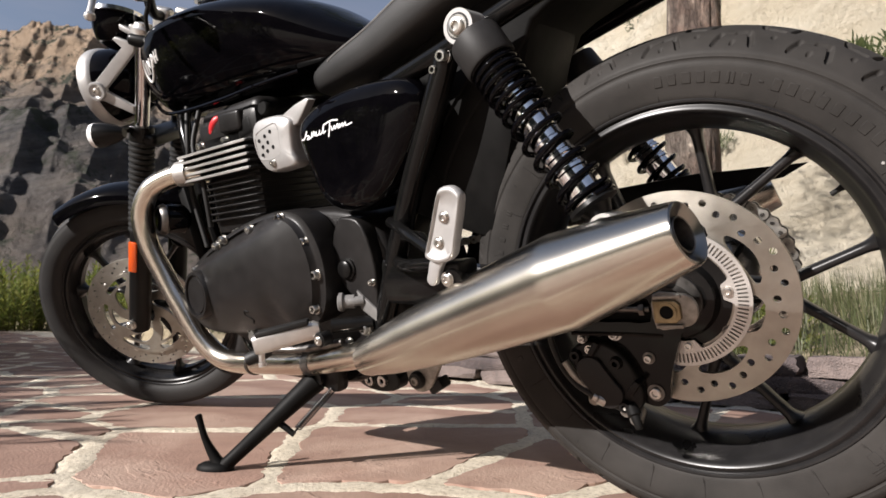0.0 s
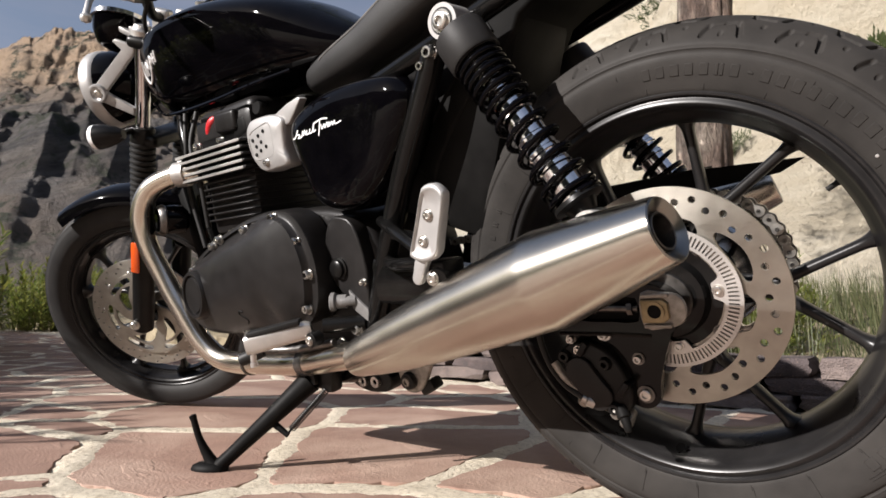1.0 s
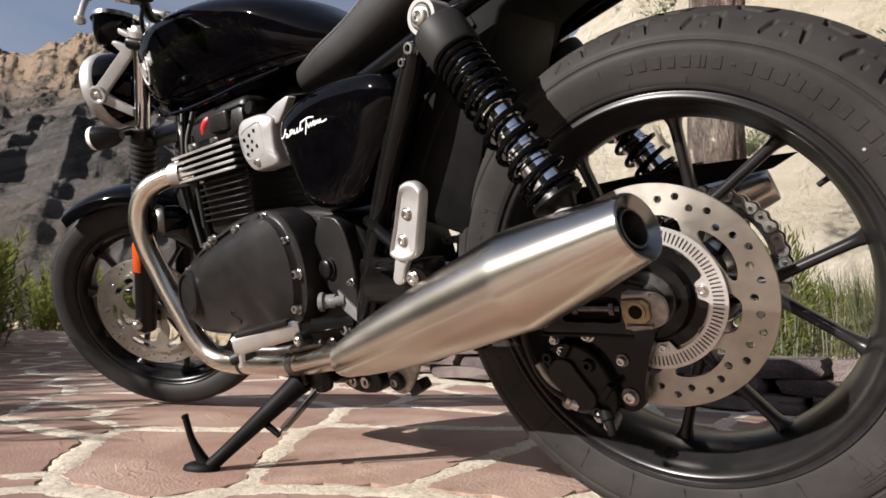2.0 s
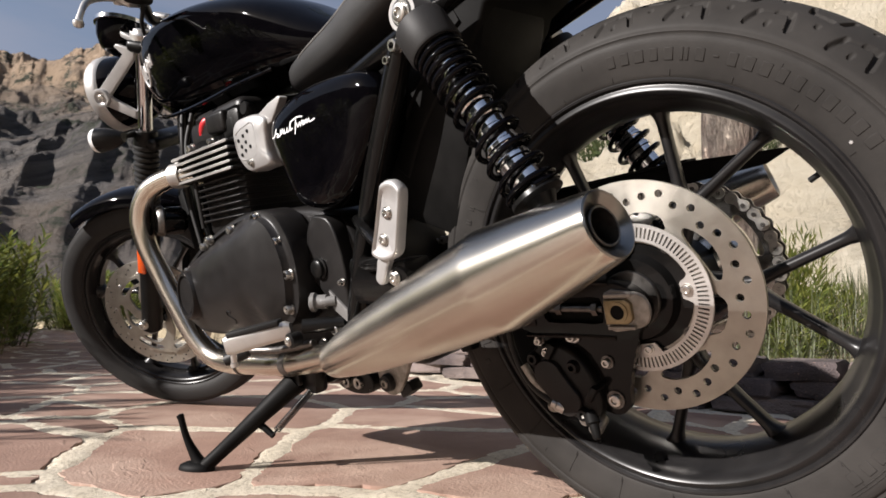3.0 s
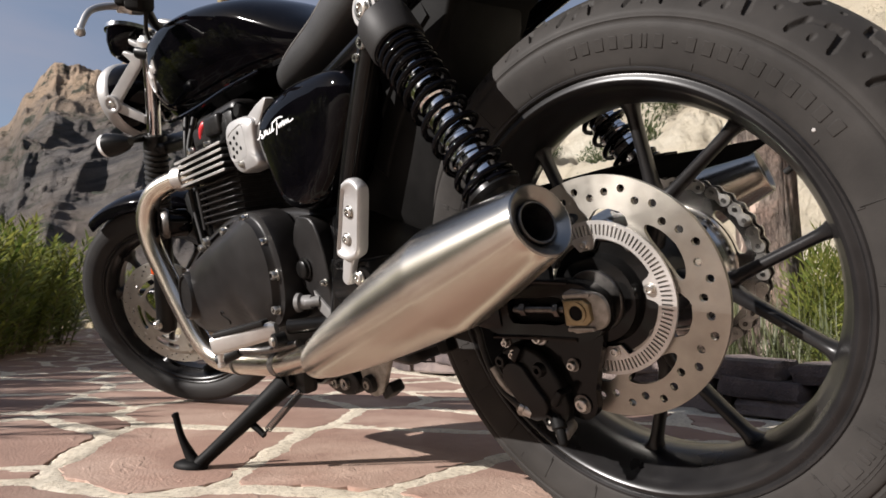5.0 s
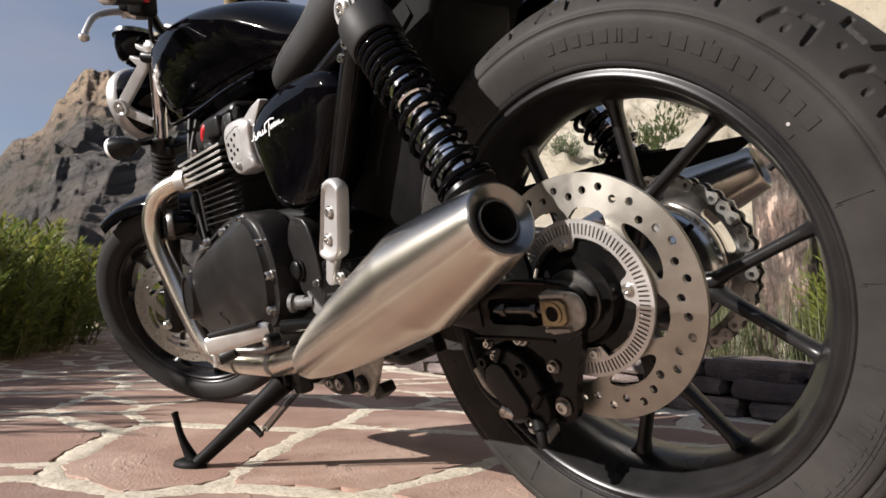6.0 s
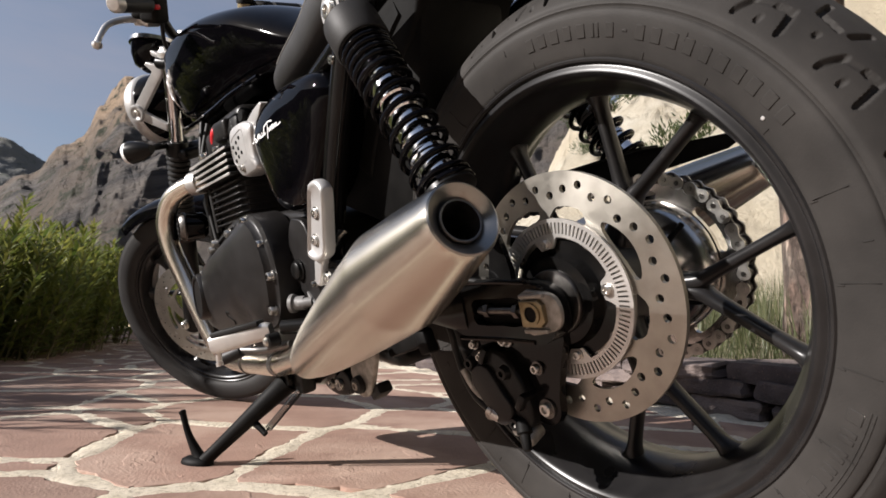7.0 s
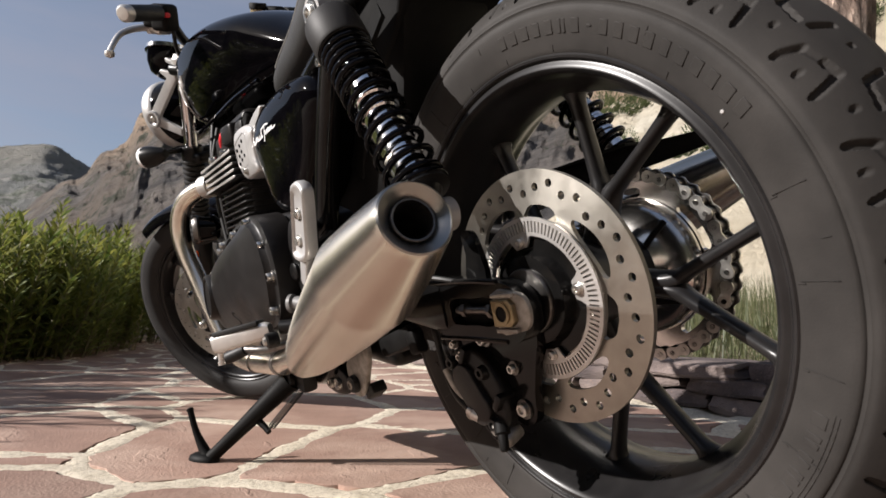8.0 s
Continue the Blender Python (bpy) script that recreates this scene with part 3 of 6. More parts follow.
sidewall_bars(rear_tyre, -23, -46, 7, 0.2515, 0.0115, 0.0115, lift=0.0006)
for k in range(14):
    for r in (0.2603, 0.2632):
        flank_bar("sidewall_mark", rear_tyre, r, -22 - 26 * k / 13, (0.0092, 0.0011))
for k in range(8):
    flank_bar("mould_line", rear_tyre, 0.2600, 45 * k + 6, (0.0007, 0.007))
sidewall_bars(rear_tyre, 200, 150, 12, 0.2525, 0.008, 0.007)
rim("rim", 0.231, 0.132, rear_wheel, None, reach=0.200)
HOLE_R = (0.1040, 0.1100, 0.1155, 0.1078, 0.1132)
holes = [(*polar(HOLE_R[k % 5], 87.5 - 9 * k), 0.0042) for k in range(40)]
wins = []
for k in range(4):
    a = 90 * k
    wins.append(smooth_loop([polar(r, a + d) for r, d in ((0.0925, 48.5), (0.0965, 40), (0.0985, 29), (0.0965, 18), (0.0915, 9.5), (0.0850, 9.5), (0.0815, 18), (0.0800, 29), (0.0810, 40), (0.0860, 48))], 3))
    wins.append([polar(r, a + d) for r, d in ((0.0900, 86), (0.0925, 83), (0.0935, 75), (0.0925, 67), (0.0900, 63.5), (0.0830, 59.5), (0.0790, 60), (0.0780, 75), (0.0790, 90), (0.0830, 90.5))])
rear_disc = disc_plate("brake_disc", 0.1275, 0.056, 0.005, holes, rear_wheel, Matrix.Translation((0, -0.080, 0)), DISC, "drilled steel rear brake disc", wins)
teeth = []
for k in range(100):
    a = 3.6 * k
    teeth.append([polar(0.0665, a - 0.75), polar(0.0665, a + 0.75), polar(0.0775, a + 0.75), polar(0.0775, a - 0.75)])
abs_in = []
for k in range(150):
    a = 2.4 * k
    lobe = 0.5 + 0.5 * math.cos(radians(4 * (a - 7)))
    abs_in.append(polar(0.0630 - 0.0115 * min(1, max(0, lobe - 0.80) / 0.10), a))
sensor_ring = disc_plate("sensor_ring", 0.0815, abs_in, 0.0025, [(*polar(0.0572, 7 + 90 * k), 0.0028) for k in range(4)], rear_wheel, Matrix.Translation((0, -0.0875, 0)), ALLOY, "slotted wheel speed sensor ring", teeth)
bm = bmesh.new()
lathe(bm, [(0.016, 0.050), (0.056, 0.052), (0.060, 0.060), (0.060, 0.076), (0.0600, 0.078), (0.0600, 0.0835), (0.048, 0.0845), (0.045, 0.092), (0.044, 0.097), (0.036, 0.0985), (0.014, 0.0985)], YAX, 60)
part("disc_carrier", bm, FRAME, rear_wheel)
bm = bmesh.new()
lathe(bm, [(0.014, 0.097), (0.0315, 0.097), (0.0325, 0.0985), (0.0325, 0.1015), (0.0315, 0.103), (0.014, 0.103)], YAX, 48)
part("wheel_collar", bm, DARKSTEEL, rear_wheel, "bare steel collar on the hub")
for k in range(4):
    x, z = polar(0.0572, 7 + 90 * k)
    bolt("disc_bolt", (x, -0.0887, z), LEFT, 0.0046, 0.0048, ZINC, rear_wheel)
    x, z = polar(0.0655, 52 + 90 * k)
    bolt("carrier_bolt", (x, -0.0825, z), LEFT, 0.0052, 0.0045, DARKSTEEL, rear_wheel)
bm = bmesh.new()
lathe(bm, [(0.0045, -0.004), (0.004, 0.006), (0.0032, 0.008), (0.0032, 0.018), (0, 0.019)], axis_matrix((polar(0.199, 31)[0], 0.024, polar(0.199, 31)[1]), (-polar(1, 31)[0], 0.12, -polar(1, 31)[1])), 12)
part("tyre_valve", bm, SOFTRUBBER, rear_wheel)

# sprocket and chain on the far side
SPR = 0.103
bm = bmesh.new()
outl = []
for k in range(41):
    for da, r in ((-0.5, SPR - 0.006), (-0.28, SPR - 0.004), (-0.12, SPR + 0.005), (0.12, SPR + 0.005), (0.28, SPR - 0.004)):
        outl.append(polar(r, (k + da) * 360 / 41))
e = []
def ring_edges(pts, y=0.0):
    vs = [bm.verts.new((x, y, z)) for x, z in pts]
    return [bm.edges.new((vs[i], vs[(i + 1) % len(vs)])) for i in range(len(vs))]
e += ring_edges(outl)
e += ring_edges([polar(0.04, 6 * k) for k in range(60)])
for k in range(5):
    e += ring_edges(arc_window(0.079, 0.090, 72 * k + 10, 72 * k + 42))
bmesh.ops.triangle_fill(bm, edges=e, use_beauty=True)
r = bmesh.ops.extrude_face_region(bm, geom=list(bm.faces))
bmesh.ops.translate(bm, vec=(0, 0.006, 0), verts=[g for g in r["geom"] if isinstance(g, bmesh.types.BMVert)])
part("sprocket", bm, POLISHED, rear_wheel, "polished steel rear sprocket", 30, Matrix.Translation((0, 0.084, 0)))
bm = bmesh.new()
lathe(bm, [(0.02, 0.026), (0.034, 0.027), (0.042, 0.034), (0.056, 0.042), (0.070, 0.056), (0.0765, 0.070), (0.078, 0.082)], YAX @ Matrix.Diagonal((1, 1, -1, 1)), 72)
carrier = part("sprocket_carrier", bm, POLISHED, rear_wheel, "polished alloy sprocket carrier", 60)
for k in range(5):
    a = 30 + 72 * k
    (x0, z0), (x1, z1) = polar(0.050, a), polar(0.073, a + 10)
    bm = bmesh.new()
    tube(bm, spline([(x0, 0.0372, z0), ((x0 + x1) / 2, 0.0462, (z0 + z1) / 2), (x1, 0.0598, z1)], 4), 0.0035, 8)
    part("carrier_slot", bm, PLASTIC, carrier)

# chain: links round the sprocket and along both runs
chain = part("drive_chain", (lambda b: (lathe(b, [(0, -0.004), (0.004, -0.004), (0.004, 0.004), (0, 0.004)], Matrix.Translation((-0.46, 0.087, 0.355)) @ YAX, 12), b)[1])(bmesh.new()), DARKSTEEL, bike, "steel roller drive chain")
path = []
cs, rs, cf, rf = Vector((0, 0.315)), SPR + 0.001, Vector((-0.46, 0.355)), 0.038
for k in range(60):
    a = radians(97 - 190 * k / 59)
    path.append(cs + rs * Vector((math.cos(a), math.sin(a))))
lo, hi = path[-1], path[0]
for k in range(1, 30):
    path.append(lo.lerp(cf + rf * Vector((0.1, -1)), k / 29))
for k in range(1, 12):
    a = radians(-90 - 180 * k / 12)
    path.append(cf + rf * Vector((math.cos(a), math.sin(a))))
for k in range(0, 30):
    path.append((cf + rf * Vector((0, 1))).lerp(hi, k / 30))
step, acc, last, pins = 0.0159, 0.0, path[0], [path[0]]
for q in path[1:] + path[:1]:
    d = (q - last).length
    while acc + d >= step:
        f = (step - acc) / d
        last = last.lerp(q, f)
        pins.append(last.copy())
        d, acc = (q - last).length, 0.0
    acc += d
    last = q
def chain_link(outer):
    bm = bmesh.new()
    for y in ((-0.0085, 0.0085) if outer else (-0.0060, 0.0060)):
        o = [(-0.008 + 0.0072 * math.cos(t), 0.0072 * math.sin(t)) for t in [radians(90 + 30 * k) for k in range(7)]] + [(0, -0.0045)] + [(0.008 + 0.0072 * math.cos(t), 0.0072 * math.sin(t)) for t in [radians(-90 + 30 * k) for k in range(7)]] + [(0, 0.0045)]
        plate(bm, o, y - 0.001, y + 0.001)
    for x in (-0.008, 0.008):
        lathe(bm, [(0, -0.0105), (0.0028, -0.0105), (0.0028, 0.0105), (0, 0.0105)], Matrix.Translation((x, 0, 0)) @ YAX, 10)
        if not outer:
            lathe(bm, [(0.005, -0.005), (0.005, 0.005)], Matrix.Translation((x, 0, 0)) @ YAX, 10)
    return finish("chain_link", bm, ZINC if outer else DARKSTEEL, 40)
links = [chain_link(False), chain_link(True)]
for i in range(len(pins) - 1):
    a, b = pins[i], pins[i + 1]
    c, d = (a + b) / 2, b - a
    ob = new("chain_link", links[i % 2])
    ob.parent = chain
    ob.matrix_local = Matrix.Translation((c.x, 0.087, c.y)) @ pose(0, 0, 0, 0, -math.degrees(math.atan2(d.y, d.x)), 0)

# swingarm
for s in (1, -1):
    Y = -s * 0.118
    bm = bmesh.new()
    secs = []
    for x, z, h, w in ((-0.42, 0.365, 0.034, 0.018), (-0.25, 0.346, 0.031, 0.016), (-0.13, 0.322, 0.029, 0.015), (-0.105, 0.318, 0.028, 0.013)):
        secs.append([(x, Y + w * cx, z + h * cz) for cx, cz in ((-1, -0.7), (-0.7, -1), (0.7, -1), (1, -0.7), (1, 0.7), (0.7, 1), (-0.7, 1), (-1, 0.7))])
    loft(bm, secs)
    arm = part("swingarm", bm, FRAME, bike, "black tubular steel swingarm" if s == 1 else "", 35)
    # flat slotted end that takes the axle
    end = smooth_loop([(-0.125, 0.346), (-0.06, 0.344), (-0.005, 0.340), (0.018, 0.328), (0.025, 0.309), (0.018, 0.288), (-0.004, 0.279), (-0.06, 0.283), (-0.125, 0.291)], 3)
    slot = smooth_loop([(-0.088, 0.326), (-0.05, 0.326), (-0.02, 0.325), (-0.02, 0.298), (-0.05, 0.298), (-0.088, 0.299), (-0.092, 0.312)], 2)
    bm = bmesh.new()
    cutout(bm, end, [slot], Y - s * 0.011, Y + s * 0.011)
    part("axle_plate", bm, FRAME, arm, smooth=20)
    bm = bmesh.new()
    for z0, z1 in ((0.3445, 0.3405), (0.2835, 0.2875)):
        tube(bm, spline([(-0.12, Y - s * 0.0105, z0 + 0.0005), (-0.06, Y - s * 0.0105, z0), (-0.008, Y - s * 0.0105, z1 if z0 > 0.3 else 0.2815)], 4), 0.0028, 8)
    part("weld_rib", bm, FRAME, arm)
    bm = bmesh.new()
    plate(bm, [(-0.094, 0.294), (-0.015, 0.294), (-0.015, 0.330), (-0.094, 0.330)], Y + s * 0.002, Y + s * 0.010)
    part("slot_backing", bm, PLASTIC, arm)
    bm = bmesh.new()
    o = smooth_loop([(-0.022, -0.0205), (0.006, -0.0205), (0.021, -0.015), (0.026, 0), (0.021, 0.015), (0.006, 0.0205), (-0.022, 0.0205)], 3)
    plate(bm, [(0.009 + x * 0.98, 0.3115 + z * 0.95) for x, z in o], Y - s * 0.0105, Y - s * 0.0150, bevel=0.0015)
    for z0 in (0.2945, 0.3285):
        box(bm, (0.030, 0.0055, 0.0042), Matrix.Translation((0.004, Y - s * 0.0175, z0)), 0.0012, 2)
    part("adjuster_plate", bm, WORNPLATE, arm, "worn grey-plated axle plate with folded lips" if s == 1 else "")
    bm = bmesh.new()
    plate(bm, [(-0.012, 0.2985), (0.012, 0.2985), (0.0175, 0.3035), (0.0175, 0.3195), (0.012, 0.3245), (-0.012, 0.3245)], Y - s * 0.0148, Y - s * 0.0205, bevel=0.0015)
    part("adjuster_block", bm, TAN, arm, "worn yellow-zinc axle block")
    bm = bmesh.new()
    lathe(bm, [(0.0076, 0), (0.0108, 0), (0.0108, 0.0018), (0.0076, 0.0018)], axis_matrix((0.003, Y - s * 0.0204, 0.3115), (0, -s, 0)), 28)
    axle_end = part("axle_end", bm, TAN, arm)
    bm = bmesh.new()
    lathe(bm, [(0, 0.0), (0.0075, 0.0), (0.0075, 0.0012), (0, 0.0012)], axis_matrix((0.003, Y - s * 0.0200, 0.3115), (0, -s, 0)), 28)
    part("axle_bore", bm, PLASTIC, arm)
    bm = bmesh.new()
    tube(bm, [(-0.088, Y - s * 0.004, 0.313), (-0.02, Y - s * 0.006, 0.312)], 0.0042, 10)
    lathe(bm, [(0, 0), (0.0075, 0), (0.0075, 0.007), (0, 0.007)], axis_matrix((-0.078, Y - s * 0.004, 0.313), (1, 0, 0)), 6)
    lathe(bm, [(0, 0), (0.0075, 0), (0.0075, 0.006), (0, 0.006)], axis_matrix((-0.032, Y - s * 0.006, 0.312), (1, 0, 0)), 6)
    part("adjuster_bolt", bm, DARKSTEEL, arm)
    bm = bmesh.new()
    plate(bm, smooth_loop([(-0.068, 0.392), (-0.054, 0.394), (-0.046, 0.380), (-0.040, 0.342), (-0.072, 0.342), (-0.066, 0.370)], 3), Y + s * 0.004, Y + s * 0.012, bevel=0.0015)
    part("shock_tab", bm, FRAME, arm)

# rear caliper on its bracket
bm = bmesh.new()
cutout(bm, smooth_loop([(-0.098, 0.300), (-0.050, 0.302), (0.004, 0.300), (0.006, 0.280), (-0.004, 0.252), (-0.014, 0.220), (-0.018, 0.196), (-0.034, 0.186), (-0.056, 0.194), (-0.080, 0.215), (-0.104, 0.244), (-0.120, 0.272), (-0.116, 0.292)], 4), [], -0.094, -0.104)
bracket = part("caliper_bracket", bm, FRAME, bike, smooth=20)
bm = bmesh.new()
plate(bm, smooth_loop([(-0.132, 0.252), (-0.118, 0.268), (-0.092, 0.270), (-0.066, 0.256), (-0.050, 0.228), (-0.046, 0.196), (-0.060, 0.180), (-0.082, 0.182), (-0.108, 0.204), (-0.128, 0.230)], 4), -0.068, -0.118, bevel=0.005)
caliper = part("brake_caliper", bm, SATIN, bike, "black rear brake caliper")
lobes = [(-0.1060 + 0.0185 * math.cos(radians(a)), 0.2335 + 0.0185 * math.sin(radians(a))) for a in range(20, 231, 15)] + [(-0.0860 + 0.0185 * math.cos(radians(a)), 0.2040 + 0.0185 * math.sin(radians(a))) for a in range(200, 411, 15)]
bm = bmesh.new()
plate(bm, smooth_loop(lobes, 1), -0.117, -0.124, bevel=0.002)
part("caliper_face", bm, CASE, caliper)
for x, z in ((-0.124, 0.252), (-0.068, 0.189), (-0.072, 0.244)):
    bm = bmesh.new()
    lathe(bm, [(0.003, 0.006), (0.0035, 0.009), (0.0065, 0.009), (0.0075, 0.006), (0.009, 0.0)], axis_matrix((x, -0.116, z), LEFT), 18)
    part("caliper_boss", bm, SATIN, caliper)
for x, z in ((-0.098, 0.262), (-0.053, 0.214)):
    bm = bmesh.new()
    box(bm, (0.008, 0.03, 0.02), pose(x, -0.110, z, 0, 35, 0), 0.002, 2)
    part("caliper_rib", bm, SATIN, caliper)
for x, z, y, r, h in ((-0.033, 0.204, -0.104, 0.0070, 0.007), (-0.036, 0.247, -0.104, 0.0050, 0.008), (-0.074, 0.277, -0.104, 0.0062, 0.010), (-0.110, 0.275, -0.118, 0.0036, 0.008)):
    bolt("caliper_bolt", (x, y, z), LEFT, r, h, ZINC, bracket)
    bm = bmesh.new()
    lathe(bm, [(r * 0.5, 0.0), (r * 1.5, 0.0), (r * 1.5, 0.0022), (r * 0.5, 0.0022)], axis_matrix((x, y, z), LEFT), 20)
    part("washer", bm, DARKSTEEL, bracket)
bm = bmesh.new()
tube(bm, spline([(-0.090, -0.116, 0.192), (-0.105, -0.121, 0.200), (-0.128, -0.120, 0.214), (-0.148, -0.114, 0.234), (-0.160, -0.110, 0.262), (-0.166, -0.108, 0.290), (-0.20, -0.098, 0.33), (-0.32, -0.08, 0.37)], 5), 0.0042, 10)
hose = part("brake_hose", bm, SOFTRUBBER, caliper)
bm = bmesh.new()
lathe(bm, [(0, 0), (0.0075, 0), (0.0075, 0.009), (0.005, 0.011), (0.005, 0.016), (0, 0.016)], axis_matrix((-0.094, -0.118, 0.193), (-0.7, -0.3, 0.45)), 10)
part("hose_union", bm, ZINC, caliper)
bm = bmesh.new()
lathe(bm, [(0, 0), (0.0085, 0), (0.0085, 0.012), (0.006, 0.014), (0.005, 0.028), (0.0035, 0.030), (0, 0.03)], axis_matrix((-0.062, -0.116, 0.190), (0.35, -0.35, -0.75)), 12)
part("bleed_nipple", bm, PLASTIC, caliper)
for x, z, rr in ((-0.108, 0.196, 0.0085), (-0.0685, 0.1835, 0.0080), (-0.0575, 0.1735, 0.0085)):
    bm = bmesh.new()
    lathe(bm, [(0, 0.012), (rr * 0.55, 0.012), (rr * 0.85, 0.009), (rr, 0.005), (rr, -0.014), (0, -0.014)], axis_matrix((x, -0.112, z), (0.1, -1, -0.25)), 20)
    part("banjo_fitting", bm, WORNPLATE, caliper)
bm = bmesh.new()
tube(bm, spline([(-0.108, -0.116, 0.200), (-0.128, -0.118, 0.222), (-0.1412, -0.118, 0.243)], 5), 0.0050, 12)
part("hose_ferrule", bm, WORNPLATE, caliper, "crimped steel hose end")
for x, z in ((-0.1128, 0.2736), (-0.1050, 0.2600)):
    bolt("caliper_bolt", (x, -0.1185, z), LEFT, 0.0042, 0.006, ZINC, caliper)
bm = bmesh.new()
tube(bm, spline([(-0.05, -0.112, 0.335), (-0.10, -0.136, 0.352), (-0.16, -0.136, 0.356), (-0.24, -0.132, 0.368)], 5), 0.003, 8)
part("sensor_lead", bm, SOFTRUBBER, bike)

# silencers and pipes
def silencer(s):
    ax0, ax1 = Vector((-0.440, -s * 0.172, 0.256)), Vector((0.067, -s * 0.253, 0.411))
    L = (ax1 - ax0).length
    d = (ax1 - ax0).normalized()
    M = axis_matrix(ax0, d)
    prof = [(0.0225, -0.012), (0.0265, -0.010), (0.0290, 0.0), (0.0295, 0.014), (0.0310, 0.017), (0.0365, 0.06), (0.0425, 0.13), (0.0468, 0.21), (0.0500, 0.30), (0.0521, 0.384), (0.0524, 0.394), (0.0523, 0.399), (0.0518, 0.4035), (0.0504, 0.412),
            (0.0478, 0.430), (0.0425, 0.468), (0.0370, 0.500), (0.0325, L - 0.010), (0.0312, L - 0.003), (0.0300, L)]
    bm = bmesh.new()
    lathe(bm, prof, None, 96)
    ob = part("silencer", bm, STEEL, bike, "brushed stainless reverse-cone silencer", 25, M)
    bm = bmesh.new()
    lathe(bm, [(0.0300, L), (0.0285, L + 0.0010), (0.0262, L - 0.0002), (0.0182, L - 0.0070), (0.0176, L - 0.0080)], None, 64)
    part("end_cap", bm, CAPSTEEL, ob, "grey turned end cap")
    bm = bmesh.new()
    lathe(bm, [(0.0176, L - 0.0080), (0.0176, L - 0.0040), (0.0170, L - 0.0034), (0.0158, L - 0.0036), (0.0154, L - 0.005), (0.0150, L - 0.09), (0, L - 0.09)], None, 48)
    part("outlet", bm, DARKSTEEL, ob, "dark bore of the outlet")
    return ob


for s in (1, -1):
    silencer(s)
    bm = bmesh.new()
    pts = spline([(-0.90, -s * 0.105, 0.612), (-0.955, -s * 0.135, 0.618), (-1.005, -s * 0.168, 0.600), (-1.034, -s * 0.185, 0.552), (-1.034, -s * 0.185, 0.49), (-1.012, -s * 0.175, 0.415), (-0.980, -s * 0.168, 0.345), (-0.945, -s * 0.160, 0.278),
                  (-0.905, -s * 0.150, 0.236), (-0.850, -s * 0.142, 0.222), (-0.75, -s * 0.146, 0.226), (-0.60, -s * 0.156, 0.236), (-0.44, -s * 0.172, 0.262)], 8)
    tube(bm, pts, 0.0215, 28)
    pipe = part("exhaust_pipe", bm, HEADER, bike, "polished header pipe, golden with heat", 60)
    for i in (6,):
        bm = bmesh.new()
        lathe(bm, [(0.0218, -0.012), (0.026, -0.012), (0.026, 0.012), (0.0218, 0.012)], axis_matrix(pts[i][:3], pts[i + 1] - pts[i]), 28)
        part("pipe_collar", bm, ALLOY, pipe)
    for f in (0.80, 0.915):
        i = int(f * len(pts))
        bm = bmesh.new()
        lathe(bm, [(0.0216, -0.011), (0.0224, -0.011), (0.0224, 0.011), (0.0216, 0.011)] if f > 0.9 else [(0.0216, -0.003), (0.0235, -0.003), (0.0235, 0.003), (0.0216, 0.003)], axis_matrix(pts[i][:3], pts[i + 1] - pts[i]), 28)
        part("pipe_band", bm, DARKSTEEL, pipe)

# shocks
def shock(s):
    top, bot = Vector((-0.192, -s * 0.150, 0.682)), Vector((-0.040, -s * 0.160, 0.415))
    d = (bot - top).normalized()
    L = (bot - top).length
    M = axis_matrix(top, d)
    bm = bmesh.new()
    lathe(bm, [(0.010, 0.02), (0.0125, 0.05), (0.0125, 0.115), (0.0200, 0.118), (0.0200, L - 0.045), (0.022, L - 0.043), (0.022, L - 0.03), (0.012, L - 0.02)], M, 32)
    ob = part("rear_shock", bm, CHROME, bike, "black coil-over rear shock with bright damper body", 35)
    bm = bmesh.new()
    lathe(bm, [(0.012, 0.018), (0.0325, 0.020), (0.0335, 0.024), (0.0335, 0.060), (0.0320, 0.063), (0.014, 0.063)], M, 48)
    part("spring_cover", bm, MATTGREY, ob)
    bm = bmesh.new()
    pts = []
    z, a = 0.058, 0.0
    zend = L - 0.034
    while z < zend:
        pts.append(M @ Vector((0.0280 * math.cos(a), 0.0280 * math.sin(a), z)))
        f = (z - 0.058) / (zend - 0.058)
        pitch = 0.0098 + 0.0145 * min(1, max(0, (f - 0.16) / 0.34)) if f < 0.94 else 0.009
        a += radians(20)
        z += pitch * 20 / 360
    tube(bm, pts, 0.0037, 8)
    part("coil_spring", bm, GLOSS, ob, smooth=60)
    for p, r in ((top, 0.0215), (bot, 0.017)):
        bm = bmesh.new()
        lathe(bm, [(r * 0.55, 0.016), (r * 0.62, 0.018), (r, 0.018), (r, -0.018), (r * 0.5, -0.018)], axis_matrix(p, LEFT), 40)
        part("shock_eye", bm, ALLOYPAINT, ob)
        bm = bmesh.new()
        lathe(bm, [(0.003, 0.0186), (r * 0.74, 0.0186), (r * 0.78, 0.0176), (r * 0.78, 0.015)], axis_matrix(p, LEFT * s), 32)
        part("eye_bush", bm, SOFTRUBBER, ob)
        bolt("eye_bolt", p + LEFT * s * 0.018, LEFT * s, r * 0.48, 0.007, ZINC, ob)
    bm = bmesh.new()
    lathe(bm, [(0.013, L - 0.034), (0.029, L - 0.034), (0.030, L - 0.029), (0.020, L - 0.026), (0.013, L - 0.014)], M, 40)
    part("spring_seat", bm, SATIN, ob)
    for k in range(5):
        bm = bmesh.new()
        z = 0.145 + k * 0.02
        lathe(bm, [(0.0198, z), (0.0218, z + 0.002), (0.0218, z + 0.006), (0.0198, z + 0.008)], M, 32)
        part("preload_ring", bm, CHROME, ob)
    return ob


